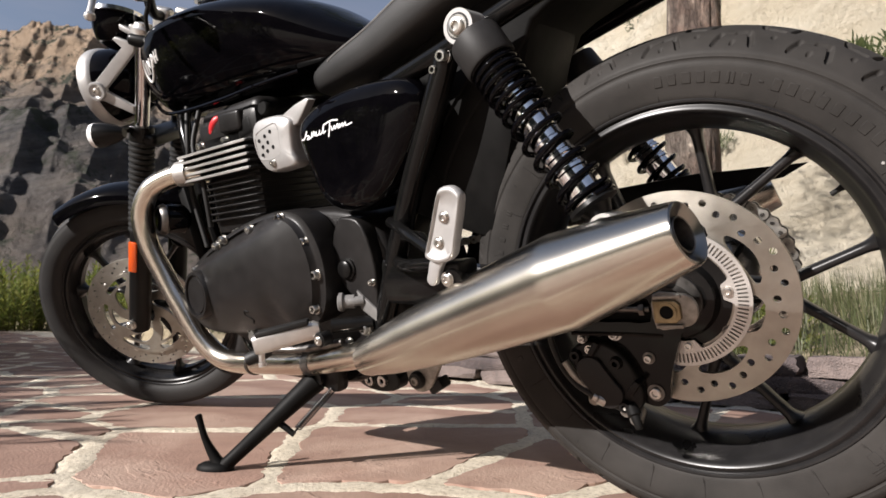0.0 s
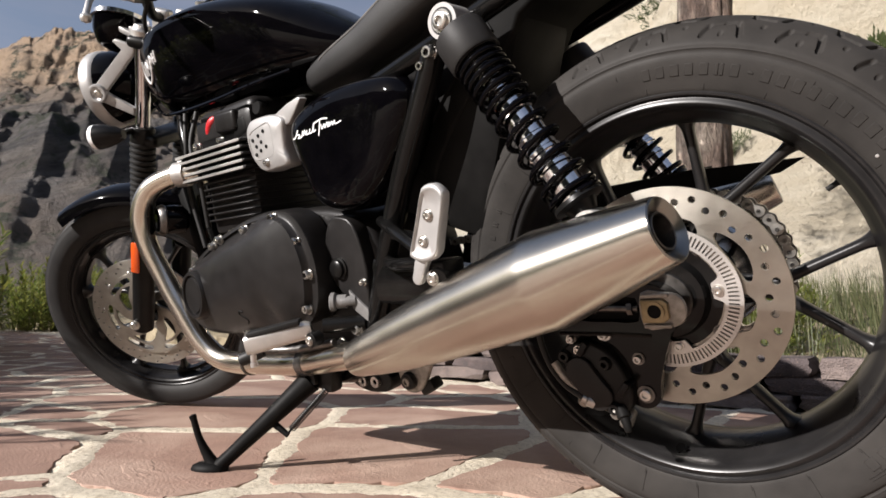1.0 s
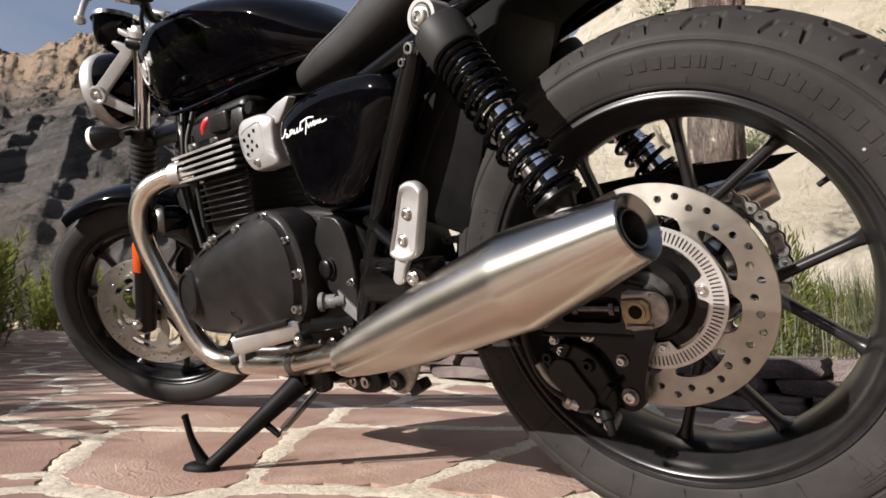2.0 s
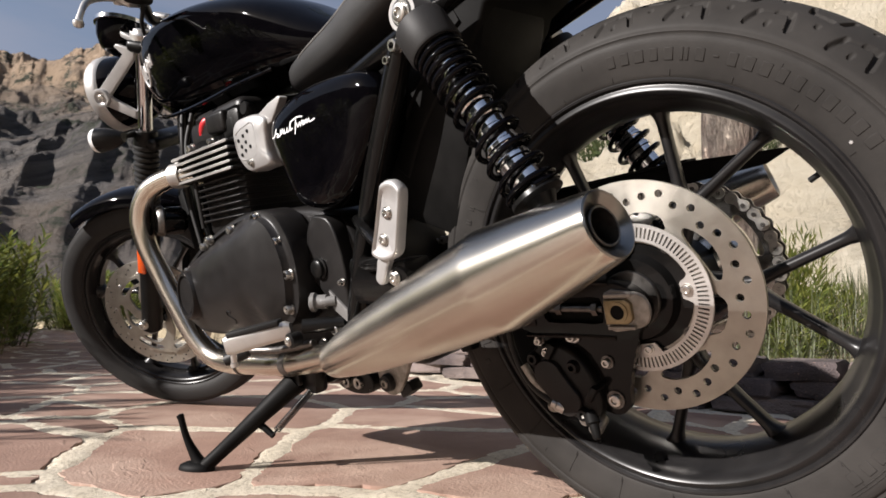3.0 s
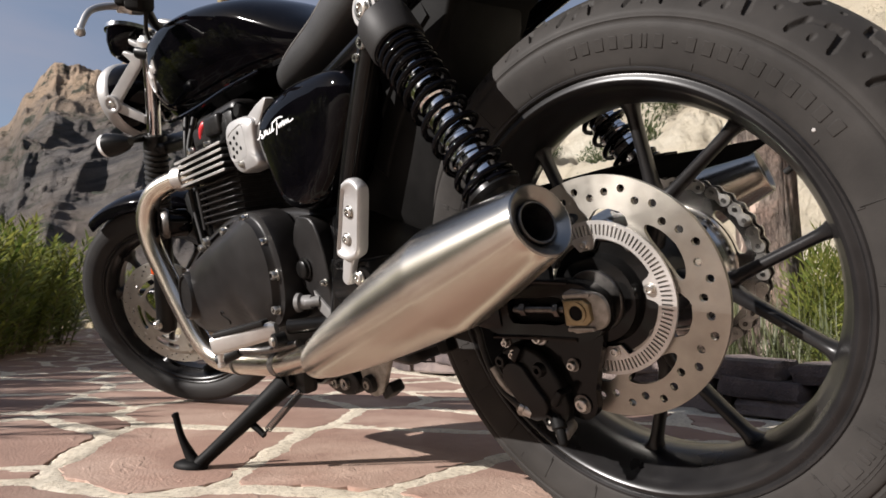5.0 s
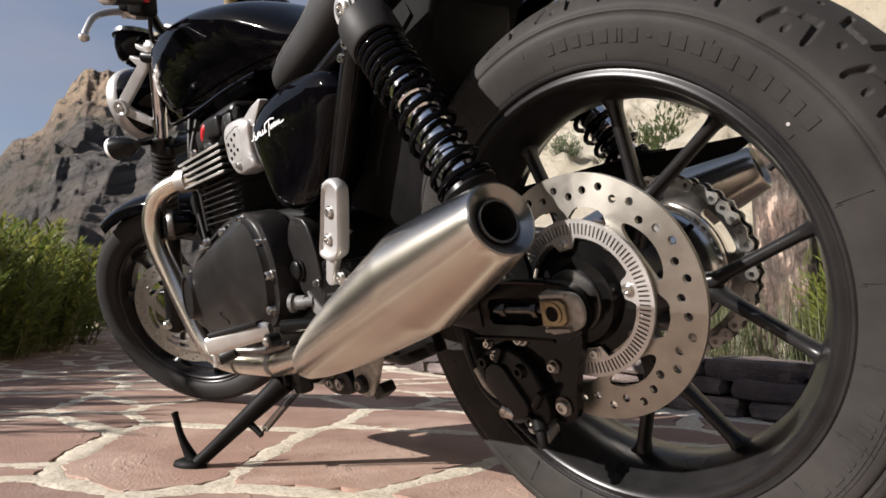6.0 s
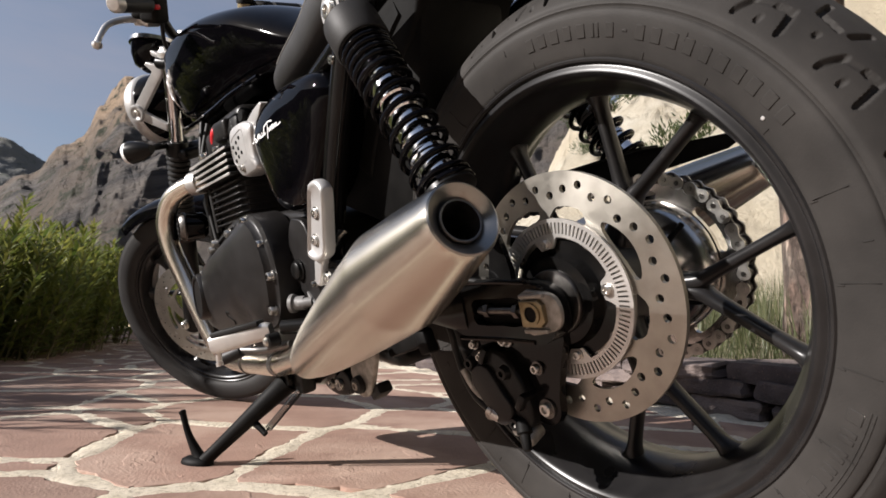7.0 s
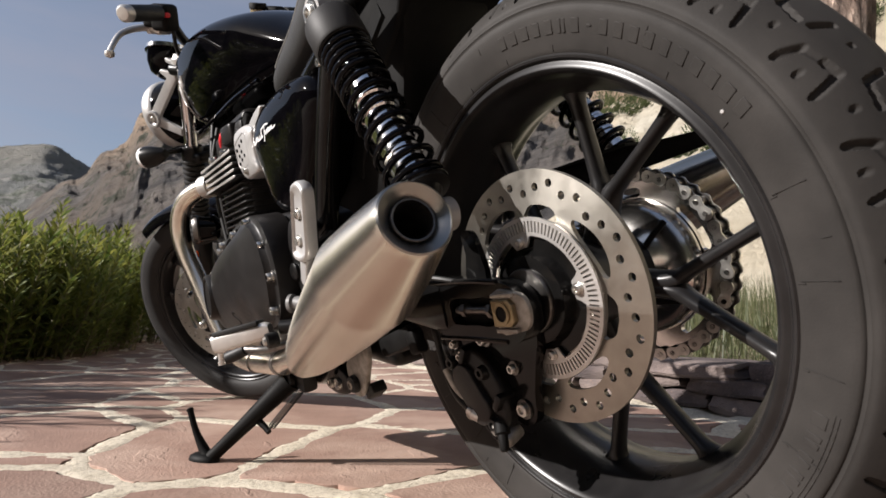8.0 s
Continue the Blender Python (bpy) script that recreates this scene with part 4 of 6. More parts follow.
for s in (1, -1):
    shock(s)

from mathutils.bvhtree import BVHTree
# ---- bodywork ----
def sect(x, zb, zt, hw, px=2.6, n=36, flat=0.0, zw=0.45):
    """A closed section across the bike at x: widest at a share zw of its height."""
    out = []
    zm = zb + (zt - zb) * zw
    for k in range(n):
        a = 2 * math.pi * k / n
        c, s = math.cos(a), math.sin(a)
        yy = hw * math.copysign(abs(c) ** (2 / px), c)
        h = (zt - zm) if s > 0 else (zm - zb)
        out.append((x, yy, zm + h * math.copysign(abs(s) ** (2 / px), s)))
    return out


bm = bmesh.new()
rows = spline([(-1.112, 0.815, 0.865, 0.030, 0.845), (-1.100, 0.792, 0.886, 0.068, 0.862), (-1.065, 0.765, 0.914, 0.106, 0.885), (-0.98, 0.746, 0.938, 0.134, 0.904), (-0.86, 0.735, 0.940, 0.141, 0.897), (-0.74, 0.728, 0.922, 0.137, 0.876),
               (-0.63, 0.722, 0.890, 0.123, 0.842), (-0.56, 0.720, 0.857, 0.104, 0.802), (-0.50, 0.722, 0.815, 0.084, 0.768), (-0.45, 0.728, 0.780, 0.062, 0.750)], 5)
loft(bm, [sect(x, zb, zt, hw, 2.35, 64, zw=(zs - zb) / (zt - zb)) for x, zb, zt, hw, zs in rows])
tank = part("fuel_tank", bm, GLOSS, bike, "glossy black teardrop fuel tank", 60)
bm = bmesh.new()
tube(bm, spline([(-1.05, -0.100, 0.792), (-0.98, -0.118, 0.752), (-0.88, -0.124, 0.737), (-0.76, -0.126, 0.730), (-0.66, -0.122, 0.730), (-0.56, -0.108, 0.730)], 5), 0.004, 8)
part("tank_seam", bm, GLOSS, tank)

# seat
bm = bmesh.new()
rows = spline([(-0.575, 0.695, 0.735, 0.055), (-0.55, 0.688, 0.740, 0.085), (-0.48, 0.686, 0.756, 0.100), (-0.40, 0.690, 0.771, 0.108), (-0.30, 0.708, 0.798, 0.118), (-0.18, 0.735, 0.815, 0.122), (-0.05, 0.745, 0.825, 0.118), (0.10, 0.76, 0.84, 0.105), (0.17, 0.785, 0.835, 0.08)], 4)
loft(bm, [sect(x, zb, zt, hw, 3.2, zw=0.5) for x, zb, zt, hw in rows])
seat = part("seat", bm, VINYL, bike, "grey-black vinyl bench seat", 60)
seat_tree = BVHTree.FromPolygons([v.co for v in seat.data.vertices], [p.vertices for p in seat.data.polygons])
edge = []
for x, z in [tuple(q) for q in spline([(-0.50, 0.730), (-0.487, 0.735), (-0.41, 0.750), (-0.346, 0.766), (-0.25, 0.787), (-0.16, 0.797), (0.0, 0.806)], 5)]:
    hit = seat_tree.ray_cast(Vector((x, -0.4, z)), Vector((0, 1, 0)))[0]
    edge.append((x, hit.y - 0.0005 if hit else -0.1, z))
bm = bmesh.new()
tube(bm, edge, 0.0018, 6)
part("seat_piping", bm, GREYPLASTIC, seat, "pale grey seat piping")

# tail, mudguard and rails under the seat
def guard_arc(a0, a1, skirt, n, half):
    """An arched sheet over the tyre, from angle a0 to a1; skirt(a) is its edge's distance from the axle."""
    bm = bmesh.new()
    secs = []
    for k in range(n):
        deg = a0 + (a1 - a0) * k / (n - 1)
        a, r = radians(deg), skirt(deg) + 0.025
        secs.append([((r + dr) * math.cos(a), y * half / 0.082, 0.315 + (r + dr) * math.sin(a)) for y, dr in ((-0.082, -0.025), (-0.078, 0.0), (-0.05, 0.012), (0, 0.016), (0.05, 0.012), (0.078, 0.0), (0.082, -0.025), (0.078, -0.027), (0.074, -0.004), (0.048, 0.007), (0, 0.011), (-0.048, 0.007), (-0.074, -0.004), (-0.078, -0.027))])
    loft(bm, secs)
    return bm


guard_bm = guard_arc(146, 116, lambda d: 0.405 + 0.010 * min(1, max(0, (112 - d) / 15)), 19, 0.082)
fender = part("rear_mudguard", guard_bm, PLASTIC, bike, "black plastic rear mudguard")
for s in (1, -1):
    bm = bmesh.new()
    tube(bm, spline([(-0.56, -s * 0.075, 0.66), (-0.40, -s * 0.105, 0.655), (-0.26, -s * 0.118, 0.672), (-0.12, -s * 0.12, 0.70), (0.05, -s * 0.11, 0.735), (0.16, -s * 0.08, 0.76)], 6), 0.014, 14)
    part("seat_rail", bm, FRAME, bike)
    bm = bmesh.new()
    tube(bm, spline([(-0.245, -s * 0.118, 0.672), (-0.285, -s * 0.122, 0.60), (-0.335, -s * 0.122, 0.52), (-0.39, -s * 0.120, 0.42), (-0.445, -s * 0.116, 0.315), (-0.50, -s * 0.105, 0.24)], 6), 0.0175, 16)
    part("frame_downtube", bm, FRAME, bike)
    bm = bmesh.new()
    tube(bm, [(-0.39, -s * 0.122, 0.435), (-0.33, -s * 0.135, 0.425), (-0.26, -s * 0.200, 0.410)], 0.010, 12)
    part("peg_hanger", bm, FRAME, bike)
bm = bmesh.new()
box(bm, (0.27, 0.15, 0.32), pose(-0.315, 0, 0.60, 0, 22, 0), 0.02)
part("battery_box", bm, PLASTIC, bike)
# the tail's underside: it follows the tyre, then rises to the rear
bm = bmesh.new()
tail = [(0.368 * math.cos(radians(a)), 0.315 + 0.368 * math.sin(radians(a))) for a in range(150, 114, -4)] + [(-0.147, 0.668), (-0.137, 0.685), (-0.110, 0.697), (-0.057, 0.712), (0.0, 0.730), (0.10, 0.756), (0.19, 0.775), (0.19, 0.785), (-0.10, 0.755), (-0.25, 0.730), (-0.40, 0.680), (-0.42, 0.58)]
plate(bm, tail, 0.078, -0.078, bevel=0.006)
part("tail_underside", bm, PLASTIC, bike)
for p, r in (((-0.246, -0.128, 0.664), 0.0085), ((-0.262, -0.128, 0.650), 0.006)):
    bolt("frame_bolt", p, LEFT, r, 0.012, ZINC, bike)


def cushion(outline, layers, dense=5):
    """A bulging panel: copies of an (x, z) outline, shrunk towards its middle, at given depths."""
    o = np.array(smooth_loop(outline, dense))
    c = o.mean(axis=0)
    bm = bmesh.new()
    loft(bm, [[(c[0] + (x - c[0]) * f, y, c[1] + (z - c[1]) * f) for x, z in o] for f, y in layers])
    return bm


# side panels
PANEL = [(-0.560, 0.626), (-0.520, 0.655), (-0.441, 0.668), (-0.345, 0.662), (-0.300, 0.645), (-0.290, 0.610), (-0.318, 0.556), (-0.360, 0.510), (-0.413, 0.482), (-0.470, 0.480), (-0.520, 0.503), (-0.546, 0.562)]
for s in (1, -1):
    bm = cushion(PANEL, [(0.97, -s * 0.04), (1.0, -s * 0.085), (1.0, -s * 0.118), (0.985, -s * 0.128), (0.95, -s * 0.137), (0.88, -s * 0.144), (0.75, -s * 0.149), (0.55, -s * 0.152), (0.3, -s * 0.153), (0.08, -s * 0.153)])
    panel = part("side_panel", bm, GLOSS, bike, "glossy black side panel with white script", 50)
    if s == 1:
        left_panel = panel

# perforated alloy throttle cover
COVER = [(-0.668, 0.668), (-0.632, 0.669), (-0.598, 0.664), (-0.576, 0.652), (-0.5797, 0.6284), (-0.5827, 0.6003), (-0.580, 0.576), (-0.615, 0.5725), (-0.648, 0.573), (-0.6673, 0.5845), (-0.681, 0.606), (-0.6865, 0.630), (-0.684, 0.654)]
bm = cushion(COVER, [(0.96, -0.098), (1.0, -0.104), (1.0, -0.120), (0.985, -0.127), (0.95, -0.1315), (0.90, -0.134), (0.5, -0.1355), (0.05, -0.136)])
plate(bm, [(-0.602, 0.664), (-0.566, 0.674), (-0.535, 0.678), (-0.528, 0.674), (-0.548, 0.656), (-0.566, 0.642), (-0.590, 0.640)], -0.112, -0.127, bevel=0.003)
cover = part("throttle_cover", bm, ALLOYPAINT, bike, "perforated silver throttle body cover", 45)
for k, (x, z) in enumerate(((-0.664, 0.632), (-0.646, 0.637), (-0.630, 0.642), (-0.656, 0.620), (-0.640, 0.625), (-0.660, 0.606), (-0.645, 0.611), (-0.628, 0.615))):
    bm = bmesh.new()
    lathe(bm, [(0, 0.0012), (0.0032, 0.0012), (0.0035, 0)], axis_matrix((x, -0.1357, z), LEFT), 12)
    part("cover_hole", bm, PLASTIC, cover)
bm = bmesh.new()
tube(bm, [(x, -0.1348, z) for x, z in smooth_loop([(-0.672, 0.644), (-0.640, 0.652), (-0.612, 0.652), (-0.610, 0.622), (-0.613, 0.600), (-0.640, 0.596), (-0.668, 0.600), (-0.676, 0.622)], 3)], 0.0012, 6)
part("cover_rib", bm, ALLOYPAINT, cover)
bolt("cover_screw", (-0.636, -0.1348, 0.5880), LEFT, 0.0055, 0.006, ZINC, cover)

# ---- engine ----
bm = bmesh.new()
plate(bm, smooth_loop([(-0.90, 0.43), (-0.80, 0.49), (-0.62, 0.50), (-0.47, 0.47), (-0.43, 0.38), (-0.44, 0.28), (-0.55, 0.215), (-0.75, 0.205), (-0.90, 0.26), (-0.95, 0.34)], 4), 0.105, -0.105, bevel=0.015)
engine = part("engine", bm, CASE, bike, "matt black parallel-twin engine")
EC = [(-0.930, 0.420), (-0.840, 0.460), (-0.720, 0.492), (-0.620, 0.503), (-0.562, 0.487), (-0.533, 0.441), (-0.526, 0.385), (-0.545, 0.325), (-0.60, 0.298), (-0.752, 0.286), (-0.900, 0.292), (-0.962, 0.330), (-0.965, 0.385)]
domes = [(0.895 - 0.060 * k, -0.172 - 0.028 * math.sin(min(1.0, k / 13) * math.pi / 2)) for k in range(15)]
bm = cushion(EC, [(1.0, -0.11), (1.0, -0.155), (0.992, -0.159), (0.93, -0.160), (0.915, -0.162)] + domes, 6)
for v in bm.verts:
    if v.co.y < -0.164:
        x, z = v.co.x, v.co.z
        # the upper front shoulder falls back behind a soft crease; two dents run up from the lower edge
        over = (z - 0.439) - (x + 0.854) * 0.20 + 0.012
        v.co.y += 0.016 * min(1, max(0, over / 0.022)) * min(1, max(0, (-0.60 - x) / 0.10))
        for cx, cz, wx, wz, d in ((-0.646, 0.335, 0.018, 0.035, 0.008), (-0.575, 0.318, 0.016, 0.026, 0.008)):
            v.co.y += d * math.exp(-((x - cx) / wx) ** 2 - ((z - cz) / wz) ** 2)
case = part("alternator_cover", bm, CASE, engine, "matt black engine side cover", 50)
bm = bmesh.new()
lathe(bm, [(0, 0.004), (0.034, 0.004), (0.036, 0.001), (0.039, 0.001), (0.040, 0.006), (0.045, 0.006), (0.048, 0.0), (0.050, -0.025)], axis_matrix((-0.866, -0.192, 0.372), (-0.10, -1, 0.05)), 48)
part("cover_cap", bm, CASE, engine, "round badge cap with a raised rim")
for x, z in ((-0.610, 0.491), (-0.700, 0.480), (-0.560, 0.445), (-0.544, 0.389), (-0.561, 0.332), (-0.790, 0.470), (-0.815, 0.460), (-0.905, 0.418), (-0.62, 0.306), (-0.75, 0.296)):
    bolt("case_bolt", (x, -0.159, z), LEFT, 0.0075, 0.012, ZINC, engine)
case_tree = BVHTree.FromPolygons([v.co for v in case.data.vertices], [p.vertices for p in case.data.polygons])
bm = bmesh.new()
tube(bm, [(x, case_tree.ray_cast(Vector((x, -0.4, z)), Vector((0, 1, 0)))[0].y + 0.0010, z) for x, z in [tuple(q) for q in spline([(-0.712, 0.336), (-0.722, 0.338), (-0.726, 0.331), (-0.718, 0.325), (-0.712, 0.319), (-0.719, 0.313)], 4)]], 0.0024, 8)
part("cast_mark", bm, PLASTIC, engine)
# dark plate over the swingarm pivot, with a round cap, and the plug below it
bm = bmesh.new()
plate(bm, smooth_loop([(-0.511, 0.470), (-0.490, 0.474), (-0.458, 0.457), (-0.444, 0.383), (-0.460, 0.300), (-0.490, 0.328), (-0.532, 0.378), (-0.531, 0.436)], 3), -0.100, -0.128, bevel=0.004)
pivot = part("pivot_plate", bm, CASE, engine)
bm = bmesh.new()
lathe(bm, [(0, 0.012), (0.011, 0.0115), (0.0145, 0.009), (0.0155, 0.004), (0.0185, 0.003), (0.0185, 0)], axis_matrix((-0.505, -0.128, 0.390), LEFT), 32)
part("pivot_cap", bm, SATIN, pivot)
bm = bmesh.new()
lathe(bm, [(0, 0.001), (0.006, 0.001), (0.007, 0.003), (0.0125, 0.003), (0.0155, 0.001), (0.0155, -0.005), (0.0115, -0.007), (0.0115, -0.024), (0, -0.024)], axis_matrix((-0.512, -0.150, 0.339), (-0.80, -0.58, 0.1)), 24)
part("breather_plug", bm, GREYPLASTIC, engine, "grey rubber plug")
bm = bmesh.new()
lathe(bm, [(0, 0.012), (0.0075, 0.012), (0.008, 0.010), (0.008, -0.012), (0, -0.012)], axis_matrix((-0.488, -0.137, 0.337), (-0.75, -0.65, 0.05)), 22)
plate(bm, [(-0.490, 0.354), (-0.446, 0.316), (-0.452, 0.298), (-0.486, 0.322)], -0.120, -0.132, bevel=0.002)
part("stop_bracket", bm, GREYPLASTIC, engine, "grey cast bracket")
for x, y, z, rr in ((-0.478, -0.136, 0.291, 0.0085), (-0.523, -0.134, 0.268, 0.0060), (-0.546, -0.140, 0.410, 0.0045), (-0.450, -0.130, 0.365, 0.0045)):
    bolt("frame_bolt", (x, y, z), LEFT, rr, 0.009, ZINC, engine)
# barrels and head: a stack of fins
tiltm = Matrix.Translation((-0.82, 0, 0.58)) @ pose(0, 0, 0, 0, 1.5, 0)
bm = bmesh.new()
box(bm, (0.17, 0.22, 0.20), tiltm @ Matrix.Translation((0.02, 0, 0.0)), 0.01)
box(bm, (0.20, 0.22, 0.07), tiltm @ Matrix.Translation((0.02, 0, 0.095)), 0.015)
part("cylinder_block", bm, CASE, engine)
for k in range(5):
    bm = bmesh.new()
    box(bm, (0.245, 0.275, 0.0055), tiltm @ Matrix.Translation((-0.003, 0, 0.016 + 0.0125 * k)), 0.0024, 2)
    fin = part("cooling_fin", bm, CASE, engine)
    bm = bmesh.new()
    box(bm, (0.236, 0.0016, 0.0050), tiltm @ Matrix.Translation((-0.003, -0.138, 0.016 + 0.0125 * k)), 0.0006, 1)
    part("fin_edge", bm, ALLOY, fin, "bright machined fin edge")
for k in range(7):
    bm = bmesh.new()
    box(bm, (0.165, 0.25, 0.004), tiltm @ Matrix.Translation((0.025, 0, 0.004 - 0.0125 * k)), 0.0016, 1)
    part("cooling_fin", bm, CASE, engine)
for z in (0.020, 0.040, 0.062):
    bm = bmesh.new()
    lathe(bm, [(0, 0), (0.008, 0), (0.008, 0.01), (0.0045, 0.012), (0.0045, 0.022), (0, 0.022)], tiltm @ axis_matrix((-0.122, -0.115, z), (-1, -0.2, 0)), 14)
    part("port_nut", bm, ALLOY, engine)
bm = bmesh.new()
box(bm, (0.20, 0.20, 0.05), tiltm @ Matrix.Translation((0.02, 0, 0.125)), 0.02, 3)
box(bm, (0.07, 0.05, 0.04), pose(-0.77, -0.095, 0.690, 0, 5, 0), 0.008, 3)
part("cam_cover", bm, CASE, engine)
bm = bmesh.new()
box(bm, (0.05, 0.045, 0.040), pose(-0.735, -0.09, 0.672, 0, -8, 0), 0.01, 3)
part("coil_pack", bm, PLASTIC, engine)
bm = bmesh.new()
lathe(bm, [(0, 0), (0.013, 0), (0.015, 0.004), (0.015, 0.016), (0.012, 0.02), (0, 0.02)], axis_matrix((-0.68, -0.085, 0.694), (0, -1, 0.1)), 24)
part("breather_cap", bm, PLASTIC, engine)
bm = bmesh.new()
tube(bm, spline([(-0.86, -0.095, 0.672), (-0.845, -0.104, 0.690), (-0.828, -0.104, 0.704), (-0.815, -0.09, 0.71)], 4), 0.009, 10)
part("plug_cap", bm, RED, engine, "red spark plug cap")
bm = bmesh.new()
lathe(bm, [(0, 0.03), (0.024, 0.03), (0.030, 0.022), (0.031, -0.02), (0.02, -0.03)], axis_matrix((-1.004, -0.136, 0.531), (-0.2, -1, 0.1)), 36)
horn = part("horn", bm, GLOSS, bike, "round black horn behind the header pipe")
bm = bmesh.new()
lathe(bm, [(0.026, 0.031), (0.0315, 0.026), (0.0335, 0.020), (0.0315, 0.016)], axis_matrix((-1.004, -0.136, 0.531), (-0.2, -1, 0.1)), 36)
part("horn_rim", bm, DARKSTEEL, horn)
# bolts on the head, the barrel's foot and two hoses that drop from under the tank
for x, z, rr in ((-0.862, 0.658, 0.0080), (-0.775, 0.655, 0.0055), (-0.795, 0.480, 0.0065), (-0.765, 0.484, 0.0065)):
    bolt("head_bolt", (x, -0.124, z), LEFT, rr, 0.012, ZINC, engine)
for pts in (((-0.955, -0.085, 0.76), (-0.945, -0.105, 0.68), (-0.960, -0.108, 0.58), (-0.935, -0.112, 0.46)), ((-0.905, -0.090, 0.74), (-0.915, -0.112, 0.67), (-0.895, -0.118, 0.60), (-0.900, -0.116, 0.50))):
    bm = bmesh.new()
    tube(bm, spline(pts, 6), 0.0055, 10)
    part("engine_hose", bm, SOFTRUBBER, engine)
# front frame tubes and radiator behind the wheel
for s in (1, -1):
    bm = bmesh.new()
    tube(bm, spline([(-1.06, -s * 0.03, 0.80), (-1.02, -s * 0.06, 0.70), (-0.97, -s * 0.075, 0.55), (-0.93, -s * 0.08, 0.38), (-0.88, -s * 0.09, 0.26), (-0.80, -s * 0.095, 0.205), (-0.55, -s * 0.10, 0.20), (-0.46, -s * 0.11, 0.26)], 5), 0.015, 14)
    part("cradle_tube", bm, FRAME, bike)
bm = bmesh.new()
box(bm, (0.03, 0.19, 0.20), pose(-1.01, 0, 0.50, 0, -12, 0), 0.006)
part("radiator", bm, PLASTIC, bike)
bm = bmesh.new()
tube(bm, spline([(-1.08, 0, 0.86), (-0.98, 0, 0.79), (-0.75, 0, 0.735), (-0.50, 0, 0.68), (-0.42, 0, 0.60)], 5), 0.022, 14)
part("frame_spine", bm, FRAME, bike)

# ---- foot controls and stand ----
GUARD = [(-0.222, 0.482), (-0.214, 0.490), (-0.200, 0.490), (-0.190, 0.482), (-0.189, 0.470), (-0.205, 0.424), (-0.211, 0.408), (-0.220, 0.401), (-0.238, 0.399), (-0.253, 0.405), (-0.254, 0.413), (-0.241, 0.440)]
bm = cushion(GUARD, [(0.96, -0.213), (1.0, -0.217), (1.0, -0.224), (0.96, -0.2275), (0.90, -0.2285), (0.85, -0.2275), (0.80, -0.2250), (0.5, -0.2248), (0.1, -0.2248)], 4)
guard = part("heel_guard", bm, ALLOYPAINT, bike, "silver footrest heel guard", 50)
for x, z in ((-0.217, 0.454), (-0.231, 0.424)):
    bolt("guard_bolt", (x, -0.2245, z), LEFT, 0.0058, 0.0045, ZINC, guard)
bm = bmesh.new()
plate(bm, smooth_loop([(-0.252, 0.404), (-0.260, 0.388), (-0.264, 0.377), (-0.258, 0.370), (-0.250, 0.373), (-0.240, 0.390), (-0.232, 0.404)], 3), -0.212, -0.221, bevel=0.0025)
part("guard_tongue", bm, ALLOYPAINT, guard)
bm = bmesh.new()
lathe(bm, [(0, -0.012), (0.0125, -0.012), (0.0135, 0.006), (0.012, 0.012), (0, 0.012)], axis_matrix((-0.230, -0.205, 0.377), (0.25, -0.95, -0.1)), 22)
box(bm, (0.036, 0.044, 0.018), (-0.236, -0.190, 0.387), 0.004)
hinge = part("pillion_hinge", bm, SATIN, bike)
bolt("hinge_bolt", (-0.233, -0.217, 0.377), LEFT, 0.0070, 0.005, ZINC, hinge)
bm = bmesh.new()
tube(bm, spline([(-0.395, -0.118, 0.398), (-0.383, -0.135, 0.393), (-0.33, -0.175, 0.393), (-0.249, -0.212, 0.396)], 5), 0.0095, 14)
tube(bm, spline([(-0.40, -0.12, 0.455), (-0.34, -0.160, 0.44), (-0.25, -0.205, 0.405)], 5), 0.0085, 14)
part("hanger_tube", bm, FRAME, bike)
# rider's footrest: a tapered alloy block with a rubber top
pa, pb = Vector((-0.530, -0.186, 0.305)), Vector((-0.607, -0.258, 0.297))
d = (pb - pa).normalized()
M = axis_matrix((pa + pb) / 2, d)
SIDE = M.to_3x3().inverted() @ Vector((0, 0, 1))
TURN = math.degrees(math.atan2(SIDE.y, SIDE.x)) - 90
L = (pb - pa).length
bm = bmesh.new()
secs = []
for f, h, w in ((-0.5, 0.010, 0.009), (-0.42, 0.0145, 0.011), (-0.1, 0.0150, 0.012), (0.40, 0.0165, 0.014), (0.5, 0.0145, 0.012)):
    secs.append([M @ pose(0, 0, 0, 0, 0, TURN) @ Vector((w * math.copysign(abs(math.cos(t)) ** 0.55, math.cos(t)), h * math.copysign(abs(math.sin(t)) ** 0.55, math.sin(t)), f * L)) for t in [2 * math.pi * k / 24 for k in range(24)]])
loft(bm, secs)
peg = part("footrest", bm, ALLOY, bike, "alloy footrest with a rubber top", 40)
bm = bmesh.new()
box(bm, (0.027, 0.009, L * 0.80), M @ pose(0, 0, 0, 0, 0, TURN) @ Matrix.Translation((0, 0.0155, 0.004)), 0.002, 2)
part("footrest_rubber", bm, SOFTRUBBER, peg)
bm = bmesh.new()
tube(bm, [pb + Vector((0.010, 0.004, -0.006)), pb + Vector((0.008, 0.002, -0.028))], [0.0055, 0.0045], 12)
lathe(bm, [(0, 0), (0.006, 0.001), (0.006, 0.007), (0, 0.008)], axis_matrix(pb + Vector((0.008, 0.002, -0.028)), (0, 0, -1)), 12)
part("feeler_peg", bm, ALLOY, peg)
bm = bmesh.new()
tube(bm, [pa + Vector((0.06, 0.06, -0.006)), pa + Vector((0.012, 0.014, 0.0))], 0.012, 14)
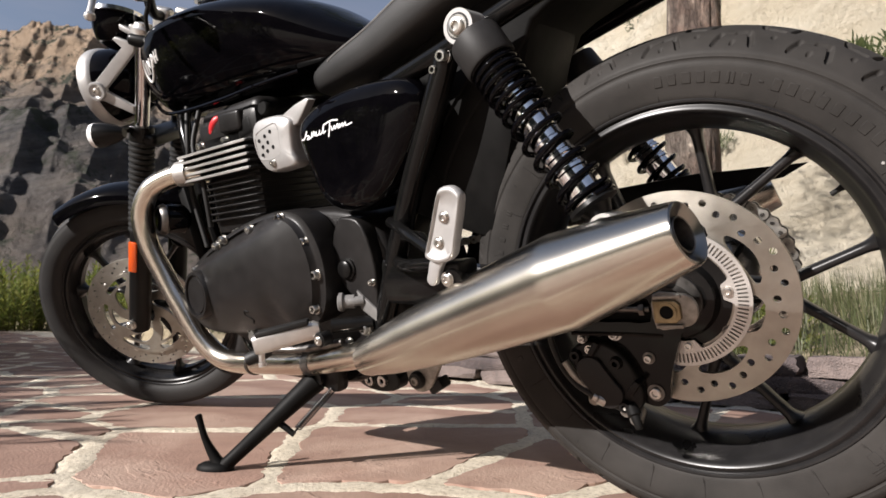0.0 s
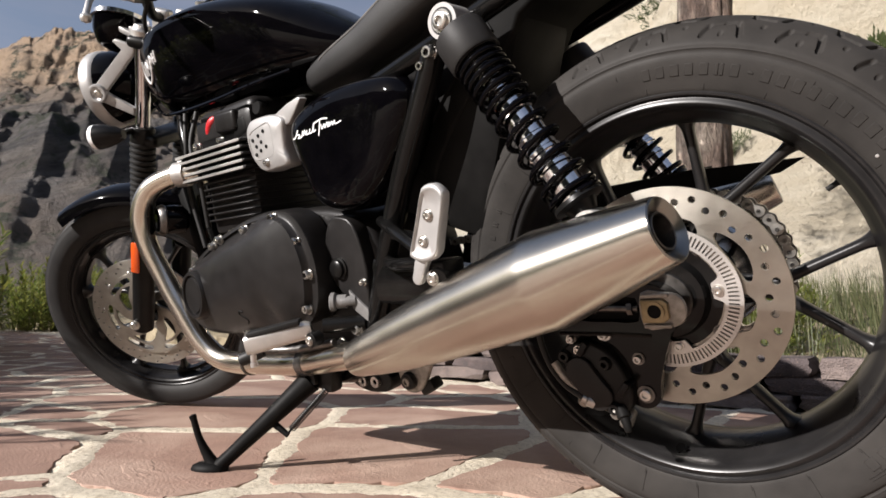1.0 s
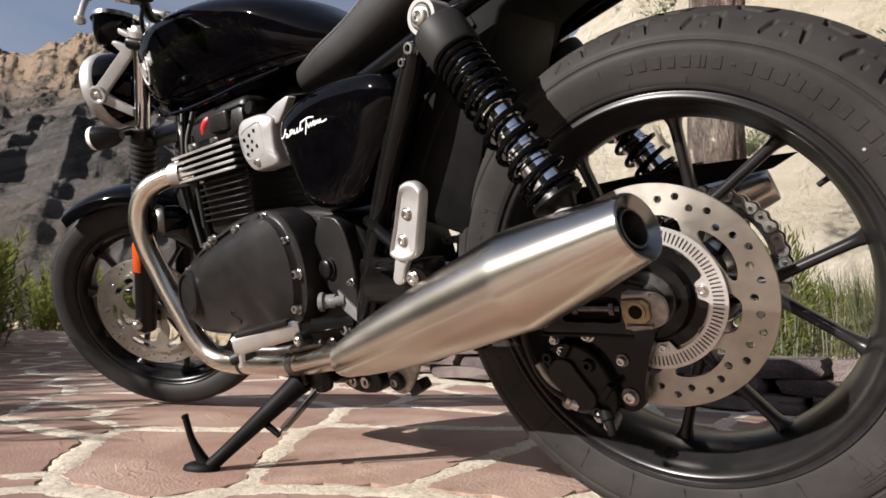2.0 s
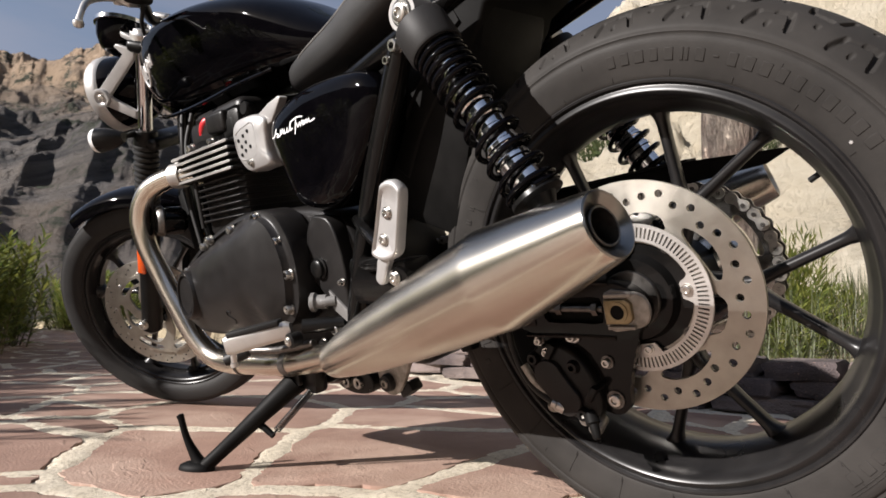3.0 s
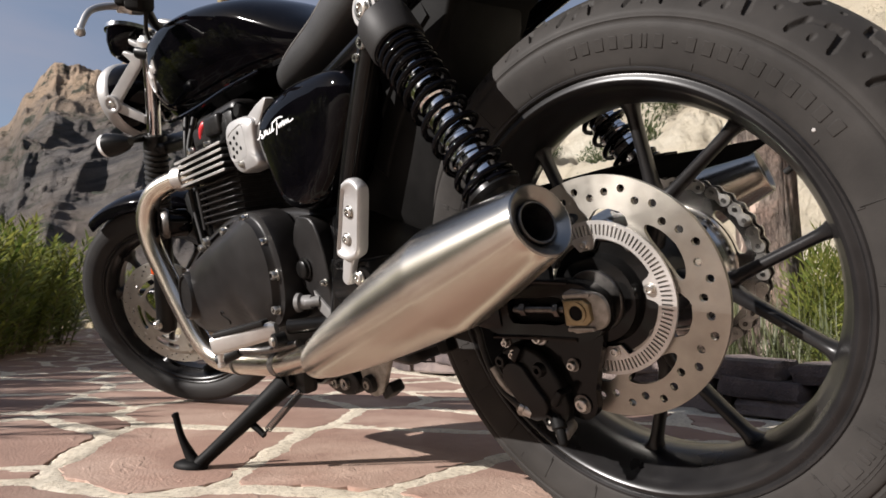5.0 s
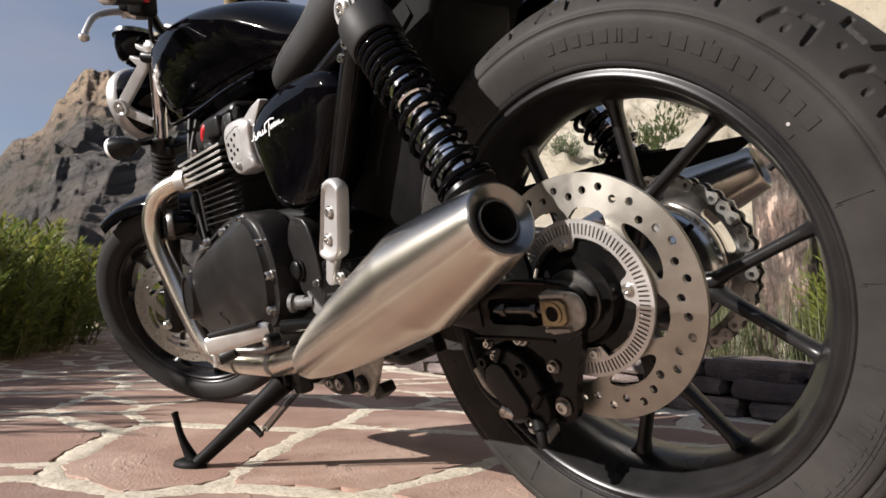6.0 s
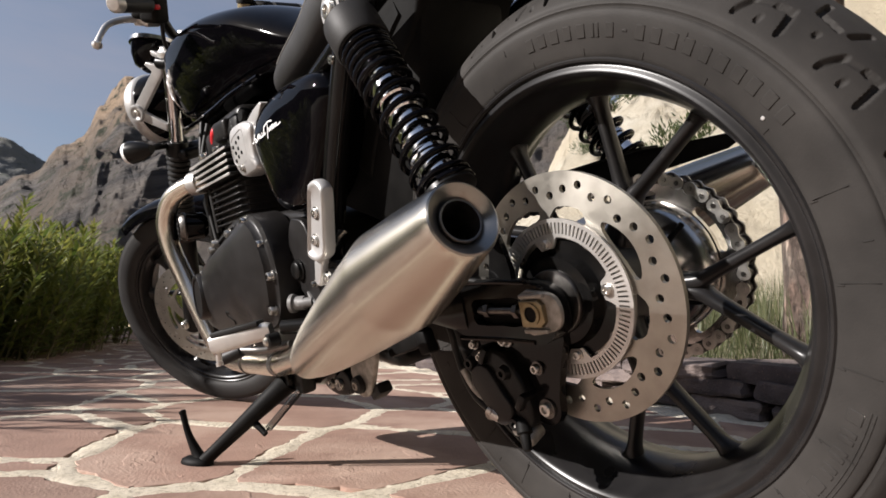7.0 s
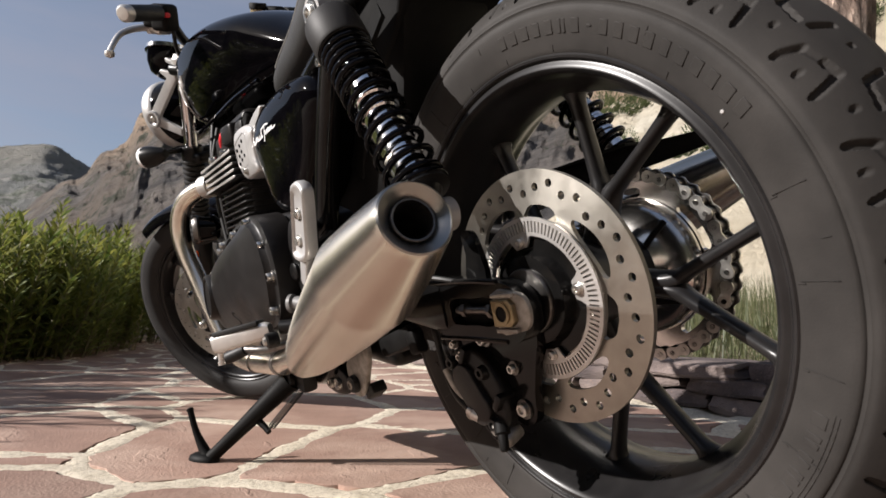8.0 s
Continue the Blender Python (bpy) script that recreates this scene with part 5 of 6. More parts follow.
lathe(bm, [(0, 0), (0.012, 0), (0.012, 0.018), (0.008, 0.02), (0, 0.02)], axis_matrix(pa + Vector((0.010, 0.004, -0.016)), LEFT), 18)
part("footrest_mount", bm, SATIN, peg)
bolt("mount_bolt", pa + Vector((0.010, -0.016, -0.016)), LEFT, 0.006, 0.004, ZINC, peg)
# gear lever
bm = bmesh.new()
tube(bm, spline([(-0.50, -0.17, 0.278), (-0.56, -0.175, 0.270), (-0.61, -0.180, 0.266), (-0.655, -0.198, 0.2695)], 5), [0.006 + 0.001 * (k % 2) for k in range(16)], 12)
lever = part("gear_lever", bm, DARKSTEEL, bike, "dark steel gear lever")
bm = bmesh.new()
lathe(bm, [(0, 0), (0.010, 0.002), (0.0115, 0.01), (0.0115, 0.038), (0.010, 0.044), (0, 0.045)], axis_matrix((-0.655, -0.198, 0.2695), (-0.68, -0.68, -0.22)), 18)
part("lever_rubber", bm, SOFTRUBBER, lever)
bm = bmesh.new()
tube(bm, [(-0.64, -0.165, 0.288), (-0.76, -0.160, 0.292)], 0.005, 10)
lathe(bm, [(0, 0), (0.009, 0), (0.009, 0.014), (0, 0.015)], axis_matrix((-0.735, -0.165, 0.285), (0, -1, 0.2)), 14)
part("gear_linkage", bm, ZINC, lever)

# side stand
pv, ft, hk = Vector((-0.622, -0.140, 0.198)), Vector((-0.735, -0.283, 0.083)), Vector((-0.760, -0.292, 0.176))
bm = bmesh.new()
leg = spline([(*pv, 0.022), (*(pv.lerp(ft, 0.12)), 0.0190), (*(pv.lerp(ft, 0.5)), 0.0145), (*(pv.lerp(ft, 0.85)), 0.012), (*ft, 0.013)], 4)
tube(bm, [q[:3] for q in leg], [q[3] for q in leg], 16)
stand = part("side_stand", bm, PLASTIC, bike, "black steel side stand, swung out on the paving")
bm = bmesh.new()
hook = spline([(*ft, 0.013), (*(ft + Vector((-0.010, -0.003, 0.020))), 0.0095), (*(ft + Vector((-0.020, -0.008, 0.055))), 0.006), (*hk, 0.0055)], 5)
tube(bm, [q[:3] for q in hook], [q[3] for q in hook], 12)
lathe(bm, [(0, 0.006), (0.006, 0.004), (0.0065, 0), (0.005, -0.004)], axis_matrix(hk, hk - ft), 12)
part("stand_tang", bm, PLASTIC, stand)
foot_m = BIKE.inverted() @ Matrix.Translation(BIKE @ ft) @ pose(0, 0, 0, 0, 0, 30)
bm = bmesh.new()
lathe(bm, [(0, 0.012), (0.012, 0.011), (0.0185, 0.006), (0.020, 0.000), (0.019, -0.0065), (0, -0.007)], foot_m @ Matrix.Translation((-0.012, 0, 0.0)) @ Matrix.Diagonal((1.7, 1, 1, 1)), 28)
part("stand_foot", bm, PLASTIC, stand)
bm = bmesh.new()
lug = pv.lerp(ft, 0.45)
tube(bm, [lug, lug + Vector((0.020, 0.010, -0.022)), lug + Vector((0.030, 0.012, -0.030))], [0.007, 0.0055, 0.005], 10)
part("stand_lug", bm, PLASTIC, stand)
bm = bmesh.new()
s0, s1 = lug + Vector((0.030, 0.010, -0.028)), Vector((-0.565, -0.118, 0.205))
M = axis_matrix(s0, s1 - s0)
L = (s1 - s0).length
tube(bm, [M @ Vector((0.0058 * math.cos(k * 0.6), 0.0058 * math.sin(k * 0.6), 0.012 + (L * 0.66) * k / 260)) for k in range(261)], 0.0010, 5)
tube(bm, [M @ Vector((0, 0, -0.002)), M @ Vector((0, 0, 0.014))], 0.0018, 6)
tube(bm, [M @ Vector((0, 0, 0.012 + L * 0.66)), M @ Vector((0, 0, L))], 0.0022, 6)
part("stand_spring", bm, SATIN, stand)
bm = bmesh.new()
box(bm, (0.07, 0.03, 0.05), pose(-0.60, -0.125, 0.207, 0, 15, 0), 0.008)
lathe(bm, [(0, 0), (0.015, 0), (0.015, 0.008), (0, 0.01)], axis_matrix((-0.612, -0.142, 0.205), LEFT), 18)
part("stand_bracket", bm, SATIN, bike)
# linkage lugs under the engine
bm = bmesh.new()
plate(bm, smooth_loop([(-0.555, 0.212), (-0.50, 0.222), (-0.46, 0.205), (-0.462, 0.178), (-0.51, 0.172), (-0.552, 0.186)], 3), -0.08, -0.105, bevel=0.003)
lugs = part("cradle_lug", bm, SATIN, bike)
for x in (-0.521, -0.491):
    bm = bmesh.new()
    lathe(bm, [(0.004, 0.004), (0.005, 0.006), (0.0095, 0.006), (0.010, 0.0)], axis_matrix((x, -0.105, 0.192), LEFT), 20)
    part("lug_bush", bm, ZINC, lugs)
bm = bmesh.new()
plate(bm, smooth_loop([(-0.424, 0.232), (-0.385, 0.252), (-0.350, 0.272), (-0.343, 0.250), (-0.358, 0.222), (-0.380, 0.190), (-0.402, 0.182), (-0.420, 0.192)], 3), -0.108, -0.116, bevel=0.002)
tube(bm, spline([(-0.352, -0.112, 0.266), (-0.352, -0.135, 0.272), (-0.360, -0.150, 0.276)], 4), 0.007, 10)
hanger = part("silencer_bracket", bm, WORNPLATE, bike, "brown-stained steel silencer bracket")
bm = bmesh.new()
lathe(bm, [(0.0075, 0.010), (0.0125, 0.009), (0.0140, 0.005), (0.0140, -0.012), (0.0075, -0.012)], axis_matrix((-0.402, -0.116, 0.203), LEFT), 28)
part("bracket_bush", bm, SOFTRUBBER, hanger)
bolt("bush_bolt", (-0.402, -0.122, 0.203), LEFT, 0.0070, 0.006, WORNPLATE, hanger)
bm = bmesh.new()
box(bm, (0.030, 0.026, 0.018), pose(-0.376, -0.098, 0.190, 0, -28, 0), 0.004, 2)
part("rubber_stop", bm, SOFTRUBBER, hanger)
bm = bmesh.new()
box(bm, (0.10, 0.05, 0.030), pose(-0.310, -0.062, 0.262, 0, -14, 0), 0.006, 2)
box(bm, (0.024, 0.045, 0.034), pose(-0.262, -0.066, 0.262, 0, -14, 0), 0.006, 2)
part("chain_slider", bm, PLASTIC, bike, "black rubber slider under the swingarm")
bm = bmesh.new()
box(bm, (0.17, 0.11, 0.045), pose(-0.46, 0.0, 0.236, 0, 6, 0), 0.02, 3)
part("exhaust_box", bm, SATIN, bike, "black exhaust collector box under the swingarm")

# ---- front end, steered to the left ----
fz = Vector((0.447, -0.02, 0.8943)).normalized()
fy = Vector((-0.4911, 0.8301, 0.264))
fy = (fy - fy.dot(fz) * fz).normalized()
fx = fy.cross(fz)
FORK = Matrix((fx, fy, fz)).transposed().to_4x4()
FORK.translation = (-1.412, -0.013, 0.328)

front_wheel = part("front_wheel", (lambda b: (lathe(b, [(0, -0.1), (0.009, -0.1), (0.009, 0.1), (0, 0.1)], YAX, 20), b)[1])(bmesh.new()), DARKSTEEL, bike, "black cast front wheel turned to full left lock", m=FORK)
tyre("tyre", 0.312, 0.104, 0.240, front_wheel, None, "black front tyre")
rim("rim", 0.240, 0.082, front_wheel, None, phase=20, hub_r=0.04, inner=0.11, hubw=0.04, reach=0.20)
holes = []
for k in range(18):
    for r, da in ((0.148, 0), (0.139, 6), (0.131, 12)):
        holes.append((*polar(r, 20 * k + da), 0.0032))
disc_plate("brake_disc", 0.155, 0.118, 0.005, holes, front_wheel, Matrix.Translation((0, -0.058, 0)), DISC, "floating front brake disc, lightly worn")
swirl = []
for k in range(6):
    swirl.append(arc_window(0.096, 0.111, 60 * k + 2, 60 * k + 36))
    o = [polar(r, 60 * k + d) for r, d in ((0.088, 4), (0.090, 20), (0.087, 34), (0.074, 46), (0.058, 58), (0.046, 62), (0.044, 46), (0.052, 34), (0.066, 22), (0.080, 8))]
    swirl.append(smooth_loop(o, 2))
disc_plate("disc_carrier", 0.1185, 0.030, 0.006, [], front_wheel, Matrix.Translation((0, -0.062, 0)), DISC, "swept-arm disc carrier", swirl)
for k in range(10):
    bm = bmesh.new()
    x, z = polar(0.1175, 36 * k + 8)
    lathe(bm, [(0, 0.003), (0.006, 0.003), (0.0075, 0)], axis_matrix((x, -0.0615, z), LEFT), 14)
    part("disc_button", bm, ZINC, front_wheel)
for s in (1, -1):
    bm = bmesh.new()
    lathe(bm, [(0.012, -0.035), (0.024, -0.025), (0.026, 0.0), (0.0255, 0.18), (0.0245, 0.25), (0.021, 0.26)], Matrix.Translation((0.008, -s * 0.096, 0)), 28)
    leg = part("fork_slider", bm, SATIN, bike, "black telescopic fork leg" if s == 1 else "", m=FORK)
    bm = bmesh.new()
    prof = [(0.022, 0.245)]
    for k in range(17):
        z = 0.252 + k * 0.0135
        prof += [(0.0275, z), (0.0285, z + 0.0045), (0.0275, z + 0.008), (0.0225, z + 0.0105)]
    lathe(bm, prof, Matrix.Translation((0.008, -s * 0.096, 0)), 24)
    part("fork_gaiter", bm, SOFTRUBBER, leg, "ribbed rubber fork gaiter")
    bm = bmesh.new()
    lathe(bm, [(0.0160, 0.48), (0.0160, 0.72), (0.018, 0.724), (0.016, 0.732), (0, 0.732)], Matrix.Translation((0.008, -s * 0.096, 0)), 28)
    part("fork_tube", bm, CHROME, leg)
    bm = bmesh.new()
    lathe(bm, [(0.0165, 0.474), (0.0255, 0.475), (0.0270, 0.478), (0.0270, 0.508), (0.0250, 0.512), (0.0165, 0.513)], Matrix.Translation((0.008, -s * 0.096, 0)), 28)
    part("yoke_clamp", bm, SATIN, leg)
    bolt("axle_bolt", Vector((0, -s * 0.122, -0.003)), LEFT * s, 0.010, 0.010, ZINC, leg)
    if s == 1:
        bm = bmesh.new()
        box(bm, (0.020, 0.008, 0.080), Matrix.Translation((0.004, -0.125, 0.190)), 0.003, 2)
        part("reflector", bm, AMBER, leg, "long amber reflector")
bm = bmesh.new()
box(bm, (0.06, 0.235, 0.03), Matrix.Translation((0.02, 0, 0.485)), 0.012, 3)
part("lower_yoke", bm, SATIN, bike, m=FORK)
bm = bmesh.new()
box(bm, (0.08, 0.255, 0.028), Matrix.Translation((0.025, 0, 0.700)), 0.012, 3)
yoke = part("top_yoke", bm, SATIN, bike, m=FORK)
for s in (1, -1):
    bm = bmesh.new()
    lathe(bm, [(0.0245, 0.712), (0.0245, 0.724), (0.019, 0.728), (0.017, 0.736), (0, 0.736)], Matrix.Translation((0.008, -s * 0.096, 0)), 24)
    part("fork_cap", bm, ALLOY, yoke)
# front mudguard
bm = bmesh.new()
secs = []
for k in range(21):
    a = radians(138 - 84 * k / 20)
    r = 0.332
    out = []
    for y, dr in ((-0.066, -0.030), (-0.062, -0.008), (-0.04, 0.006), (0, 0.012), (0.04, 0.006), (0.062, -0.008), (0.066, -0.030), (0.062, -0.031), (0.058, -0.011), (0.037, 0.002), (0, 0.008), (-0.037, 0.002), (-0.058, -0.011), (-0.062, -0.031)):
        q = r + dr
        out.append((q * math.cos(a), y, q * math.sin(a)))
    secs.append(out)
loft(bm, secs)
part("front_mudguard", bm, GLOSS, bike, "short glossy black front mudguard", 50, FORK)
# headlight
HLC, HLD = Vector((-0.100, 0.0, 0.572)), Vector((-0.96, 0, -0.42)).normalized()
M = axis_matrix(HLC, HLD)
bm = bmesh.new()
lathe(bm, [(0, -0.095), (0.03, -0.090), (0.056, -0.072), (0.074, -0.045), (0.083, -0.015), (0.087, 0.010), (0.087, 0.020)], M, 56)
lamp = part("headlight", bm, GLOSS, bike, "round black headlight in a bright rim", 60, FORK)
bm = bmesh.new()
lathe(bm, [(0.087, 0.010), (0.0900, 0.014), (0.0915, 0.020), (0.0915, 0.034), (0.089, 0.042), (0.083, 0.045)], M, 56)
part("headlight_rim", bm, ALLOYPAINT, lamp, "silver headlight rim")
bm = bmesh.new()
lathe(bm, [(0.084, 0.043), (0.068, 0.050), (0.04, 0.058), (0, 0.060)], M, 48)
part("headlight_lens", bm, GLASS, lamp)
bm = bmesh.new()
lathe(bm, [(0.083, 0.040), (0.07, 0.01), (0.045, -0.02), (0.02, -0.032), (0, -0.034)], M, 40)
part("reflector_bowl", bm, CHROME, lamp)
for s in (1, -1):
    pv = Vector((-0.086, -s * 0.105, 0.572))
    bm = bmesh.new()
    plate(bm, [(-0.099, 0.582), (-0.032, 0.677), (-0.052, 0.691), (-0.047, 0.697), (-0.004, 0.691), (-0.004, 0.674), (-0.076, 0.568)], -s * 0.101, -s * 0.111, bevel=0.002)
    plate(bm, [(-0.092, 0.558), (-0.004, 0.538), (-0.004, 0.556), (-0.080, 0.582)], -s * 0.101, -s * 0.111, bevel=0.002)
    lathe(bm, [(0, 0.006), (0.013, 0.010), (0.015, 0.013), (0.019, 0.013), (0.021, 0.010), (0.021, -0.004), (0, -0.004)], axis_matrix(pv, LEFT * s), 28)
    br = part("headlight_bracket", bm, ALLOYPAINT, bike, "forked silver headlight bracket", 40, FORK)
    bolt("bracket_bolt", pv + LEFT * s * 0.008, LEFT * s, 0.007, 0.005, ZINC, br)
    # indicator on its stalk
    i0, i1 = Vector((-0.01, -s * 0.115, 0.505)), Vector((-0.006, -s * 0.212, 0.508))
    bm = bmesh.new()
    tube(bm, [i0, i0.lerp(i1, 0.5), i1.lerp(i0, 0.12)], [0.010, 0.007, 0.009], 14)
    lathe(bm, [(0, -0.040), (0.010, -0.040), (0.018, -0.026), (0.024, -0.006), (0.0265, 0.012), (0.0265, 0.016)], axis_matrix(i1, (-1, -0.1, -0.3)), 28)
    ind = part("indicator", bm, SATIN, bike, "bullet-shaped indicator on a short stalk", 40, FORK)
    bm = bmesh.new()
    lathe(bm, [(0.0265, 0.016), (0.0245, 0.025), (0.016, 0.031), (0, 0.033)], axis_matrix(i1, (-1, -0.1, -0.3)), 28)
    part("indicator_lens", bm, WHITE, ind, "pale indicator lens")
    bolt("stalk_bolt", i0 + Vector((-0.004, -s * 0.004, 0.0)), (-1, -s * 0.3, 0), 0.006, 0.006, ZINC, ind)
# handlebar, clamps, instrument and controls
bm = bmesh.new()
barpts = [(0.105, -0.325, 0.832), (0.085, -0.23, 0.832), (0.055, -0.17, 0.815), (0.030, -0.10, 0.765), (0.028, -0.05, 0.755), (0.028, 0.05, 0.755), (0.030, 0.10, 0.765), (0.055, 0.17, 0.815), (0.085, 0.23, 0.832), (0.105, 0.325, 0.832)]
tube(bm, spline(barpts, 5), 0.011, 14)
bar = part("handlebar", bm, SATIN, bike, "black tubular handlebar", 60, FORK)
for s in (1, -1):
    a, b = Vector((0.106, s * -0.330, 0.832)), Vector((0.087, s * -0.235, 0.832))
    bm = bmesh.new()
    tube(bm, [a, b], 0.0165, 18)
    part("grip", bm, SOFTRUBBER, bar, "black rubber grip")
    bm = bmesh.new()
    lathe(bm, [(0.010, -0.002), (0.0165, 0), (0.0165, 0.012), (0.012, 0.018), (0, 0.019)], axis_matrix(a, a - b), 20)
    part("bar_end", bm, ALLOY, bar)
    bm = bmesh.new()
    box(bm, (0.045, 0.045, 0.055), Matrix.Translation((0.075, -s * 0.205, 0.822)), 0.01, 3)
    box(bm, (0.03, 0.04, 0.03), Matrix.Translation((0.045, -s * 0.205, 0.815)), 0.008, 3)
    sw = part("switch_block", bm, PLASTIC, bar)
    bm = bmesh.new()
    box(bm, (0.034, 0.040, 0.020), Matrix.Translation((0.044, -s * 0.190, 0.797)) @ pose(0, 0, 0, 0, 10, 0), 0.005, 3)
    tube(bm, [(0.034, -s * 0.172, 0.797), (0.020, -s * 0.120, 0.790)], 0.0055, 12)
    lathe(bm, [(0, -0.013), (0.009, -0.013), (0.010, -0.010), (0.010, 0.010), (0.009, 0.013), (0, 0.013)], Matrix.Translation((0.030, -s * 0.200, 0.799)), 18)
    part("lever_perch", bm, ALLOY, bar, "cast alloy lever perch")
    bm = bmesh.new()
    box(bm, (0.008, 0.016, 0.010), Matrix.Translation((0.098, -s * 0.222, 0.828)), 0.003, 2)
    part("switch_button", bm, RED, sw)
    bm = bmesh.new()
    lv = spline([(0.035, -s * 0.195, 0.800, 0.008), (0.015, -s * 0.23, 0.796, 0.007), (0.014, -s * 0.27, 0.786, 0.006), (0.032, -s * 0.312, 0.765, 0.0055), (0.040, -s * 0.328, 0.752, 0.007)], 5)
    tube(bm, [q[:3] for q in lv], [q[3] for q in lv], 12)
    lathe(bm, [(0, -0.009), (0.008, -0.006), (0.010, 0), (0.008, 0.006), (0, 0.009)], Matrix.Translation(lv[-1][:3]), 14)
    part("clutch_lever" if s == 1 else "brake_lever", bm, ALLOY, bar)
for y in (-0.05, 0.05):
    bm = bmesh.new()
    box(bm, (0.04, 0.028, 0.06), Matrix.Translation((0.028, y, 0.745)), 0.008, 3)
    part("bar_clamp", bm, ALLOY, bar)
MI = axis_matrix((-0.080, -0.035, 0.722), FORK.to_3x3().transposed() @ Vector((0.06, 0.24, 0.96)))
bm = bmesh.new()
lathe(bm, [(0, -0.060), (0.025, -0.059), (0.043, -0.048), (0.053, -0.024), (0.056, 0.006)], MI, 40)
inst = part("speedometer", bm, GLOSS, bike, "single round speedometer in a black cup", 50, FORK)
bm = bmesh.new()
lathe(bm, [(0.056, 0.002), (0.060, 0.003), (0.060, 0.012), (0.054, 0.014)], MI, 40)
part("bezel", bm, CHROME, inst)
bm = bmesh.new()
lathe(bm, [(0.054, 0.012), (0.0, 0.012)], MI, 32)
part("dial", bm, PLASTIC, inst)
bm = bmesh.new()
box(bm, (0.060, 0.016, 0.012), Matrix.Translation((-0.045, -0.080, 0.716)) @ pose(0, 0, 0, 0, 12, -14), 0.003, 2)
box(bm, (0.022, 0.060, 0.010), Matrix.Translation((-0.020, -0.055, 0.722)), 0.003, 2)
part("instrument_bracket", bm, ALLOYPAINT, inst, "silver instrument bracket")
bm = bmesh.new()
lathe(bm, [(0, -0.020), (0.018, -0.020), (0.021, -0.017), (0.021, 0.012), (0.0195, 0.013), (0, 0.013)], Matrix.Translation((0.03, 0.19, 0.826)), 28)
res = part("fluid_reservoir", bm, TAN, bar, "yellowish translucent fluid reservoir")
bm = bmesh.new()
lathe(bm, [(0.018, 0.013), (0.0235, 0.013), (0.0235, 0.026), (0.021, 0.029), (0, 0.029)], Matrix.Translation((0.03, 0.19, 0.826)), 28)
part("reservoir_cap", bm, PLASTIC, res)
for k, (a, b, c) in enumerate((((0.07, -0.18, 0.80), (0.03, -0.12, 0.73), (0.05, -0.04, 0.62)), ((0.06, 0.19, 0.81), (0.03, 0.12, 0.72), (0.05, 0.04, 0.55)))):
    bm = bmesh.new()
    tube(bm, spline([a, b, c], 8), 0.0045, 8)
    part("control_cable", bm, SOFTRUBBER, bar)

# white script on the panel and the badge on the tank, as plain strokes
def stroke(name, pts, y, r, parent, mat):
    bm = bmesh.new()
    tube(bm, spline([(x, 0, z) for x, z in pts], 4), r, 6)
    moved(bm, bm.verts, Matrix.Translation((0, y, 0)) @ Matrix.Diagonal((1, 0.25, 1, 1)))
    return part(name, bm, mat, parent)


for word in ([(-0.531, 0.6075), (-0.524, 0.6085), (-0.5155, 0.6190), (-0.5195, 0.6130), (-0.5120, 0.6100), (-0.5180, 0.6065), (-0.5080, 0.6075), (-0.5040, 0.6150), (-0.5045, 0.6080), (-0.4990, 0.6155), (-0.4990, 0.6085), (-0.4935, 0.6140), (-0.4960, 0.6080), (-0.4885, 0.6095), (-0.4855, 0.6150), (-0.4880, 0.6085), (-0.4810, 0.6100), (-0.4745, 0.6215), (-0.4785, 0.6090), (-0.4720, 0.6110)],
             [(-0.4600, 0.6215), (-0.4640, 0.6110), (-0.4680, 0.6005)], [(-0.4590, 0.6160), (-0.4580, 0.6090), (-0.4510, 0.6150), (-0.4510, 0.6090), (-0.4440, 0.6160), (-0.4440, 0.6090), (-0.4390, 0.6155), (-0.4405, 0.6095), (-0.4330, 0.6150), (-0.4335, 0.6095), (-0.4270, 0.6150), (-0.4270, 0.6100), (-0.4130, 0.6115)], [(-0.4740, 0.6205), (-0.4570, 0.6235), (-0.4420, 0.6215)]):
    stroke("script_stroke", word, -0.1528, 0.00125, left_panel, WHITE)


BX = -0.985
tank_tree = BVHTree.FromPolygons([v.co for v in tank.data.vertices], [p.vertices for p in tank.data.polygons])


def on_tank(x, z):
    """The tank's left flank at this x and height."""
    p = tank_tree.ray_cast(Vector((x, -0.5, z)), Vector((0, 1, 0)))[0]
    return p.y if p else -0.12


for pts in ([(BX + (x + 1.026) * 0.80, 0.850 + (z - 0.863) * 0.85) for x, z in word] for word in ([(-1.070, 0.890), (-1.082, 0.862), (-1.066, 0.836), (-1.030, 0.846), (-1.005, 0.874)], [(-1.062, 0.852), (-1.056, 0.880)], [(-1.046, 0.850), (-1.040, 0.880), (-1.030, 0.862), (-1.024, 0.883)], [(-1.012, 0.858), (-1.006, 0.885), (-0.996, 0.876), (-1.008, 0.868)], [(-0.990, 0.862), (-0.984, 0.888)], [(-0.976, 0.864), (-0.970, 0.890)], [(-0.988, 0.874), (-0.972, 0.877)])):
    bm = bmesh.new()
    tube(bm, [(x, on_tank(x, z) - 0.0012, z) for x, z in [tuple(q) for q in spline(pts, 4)]], 0.0019, 6)
    part("badge_stroke", bm, WHITE, tank)

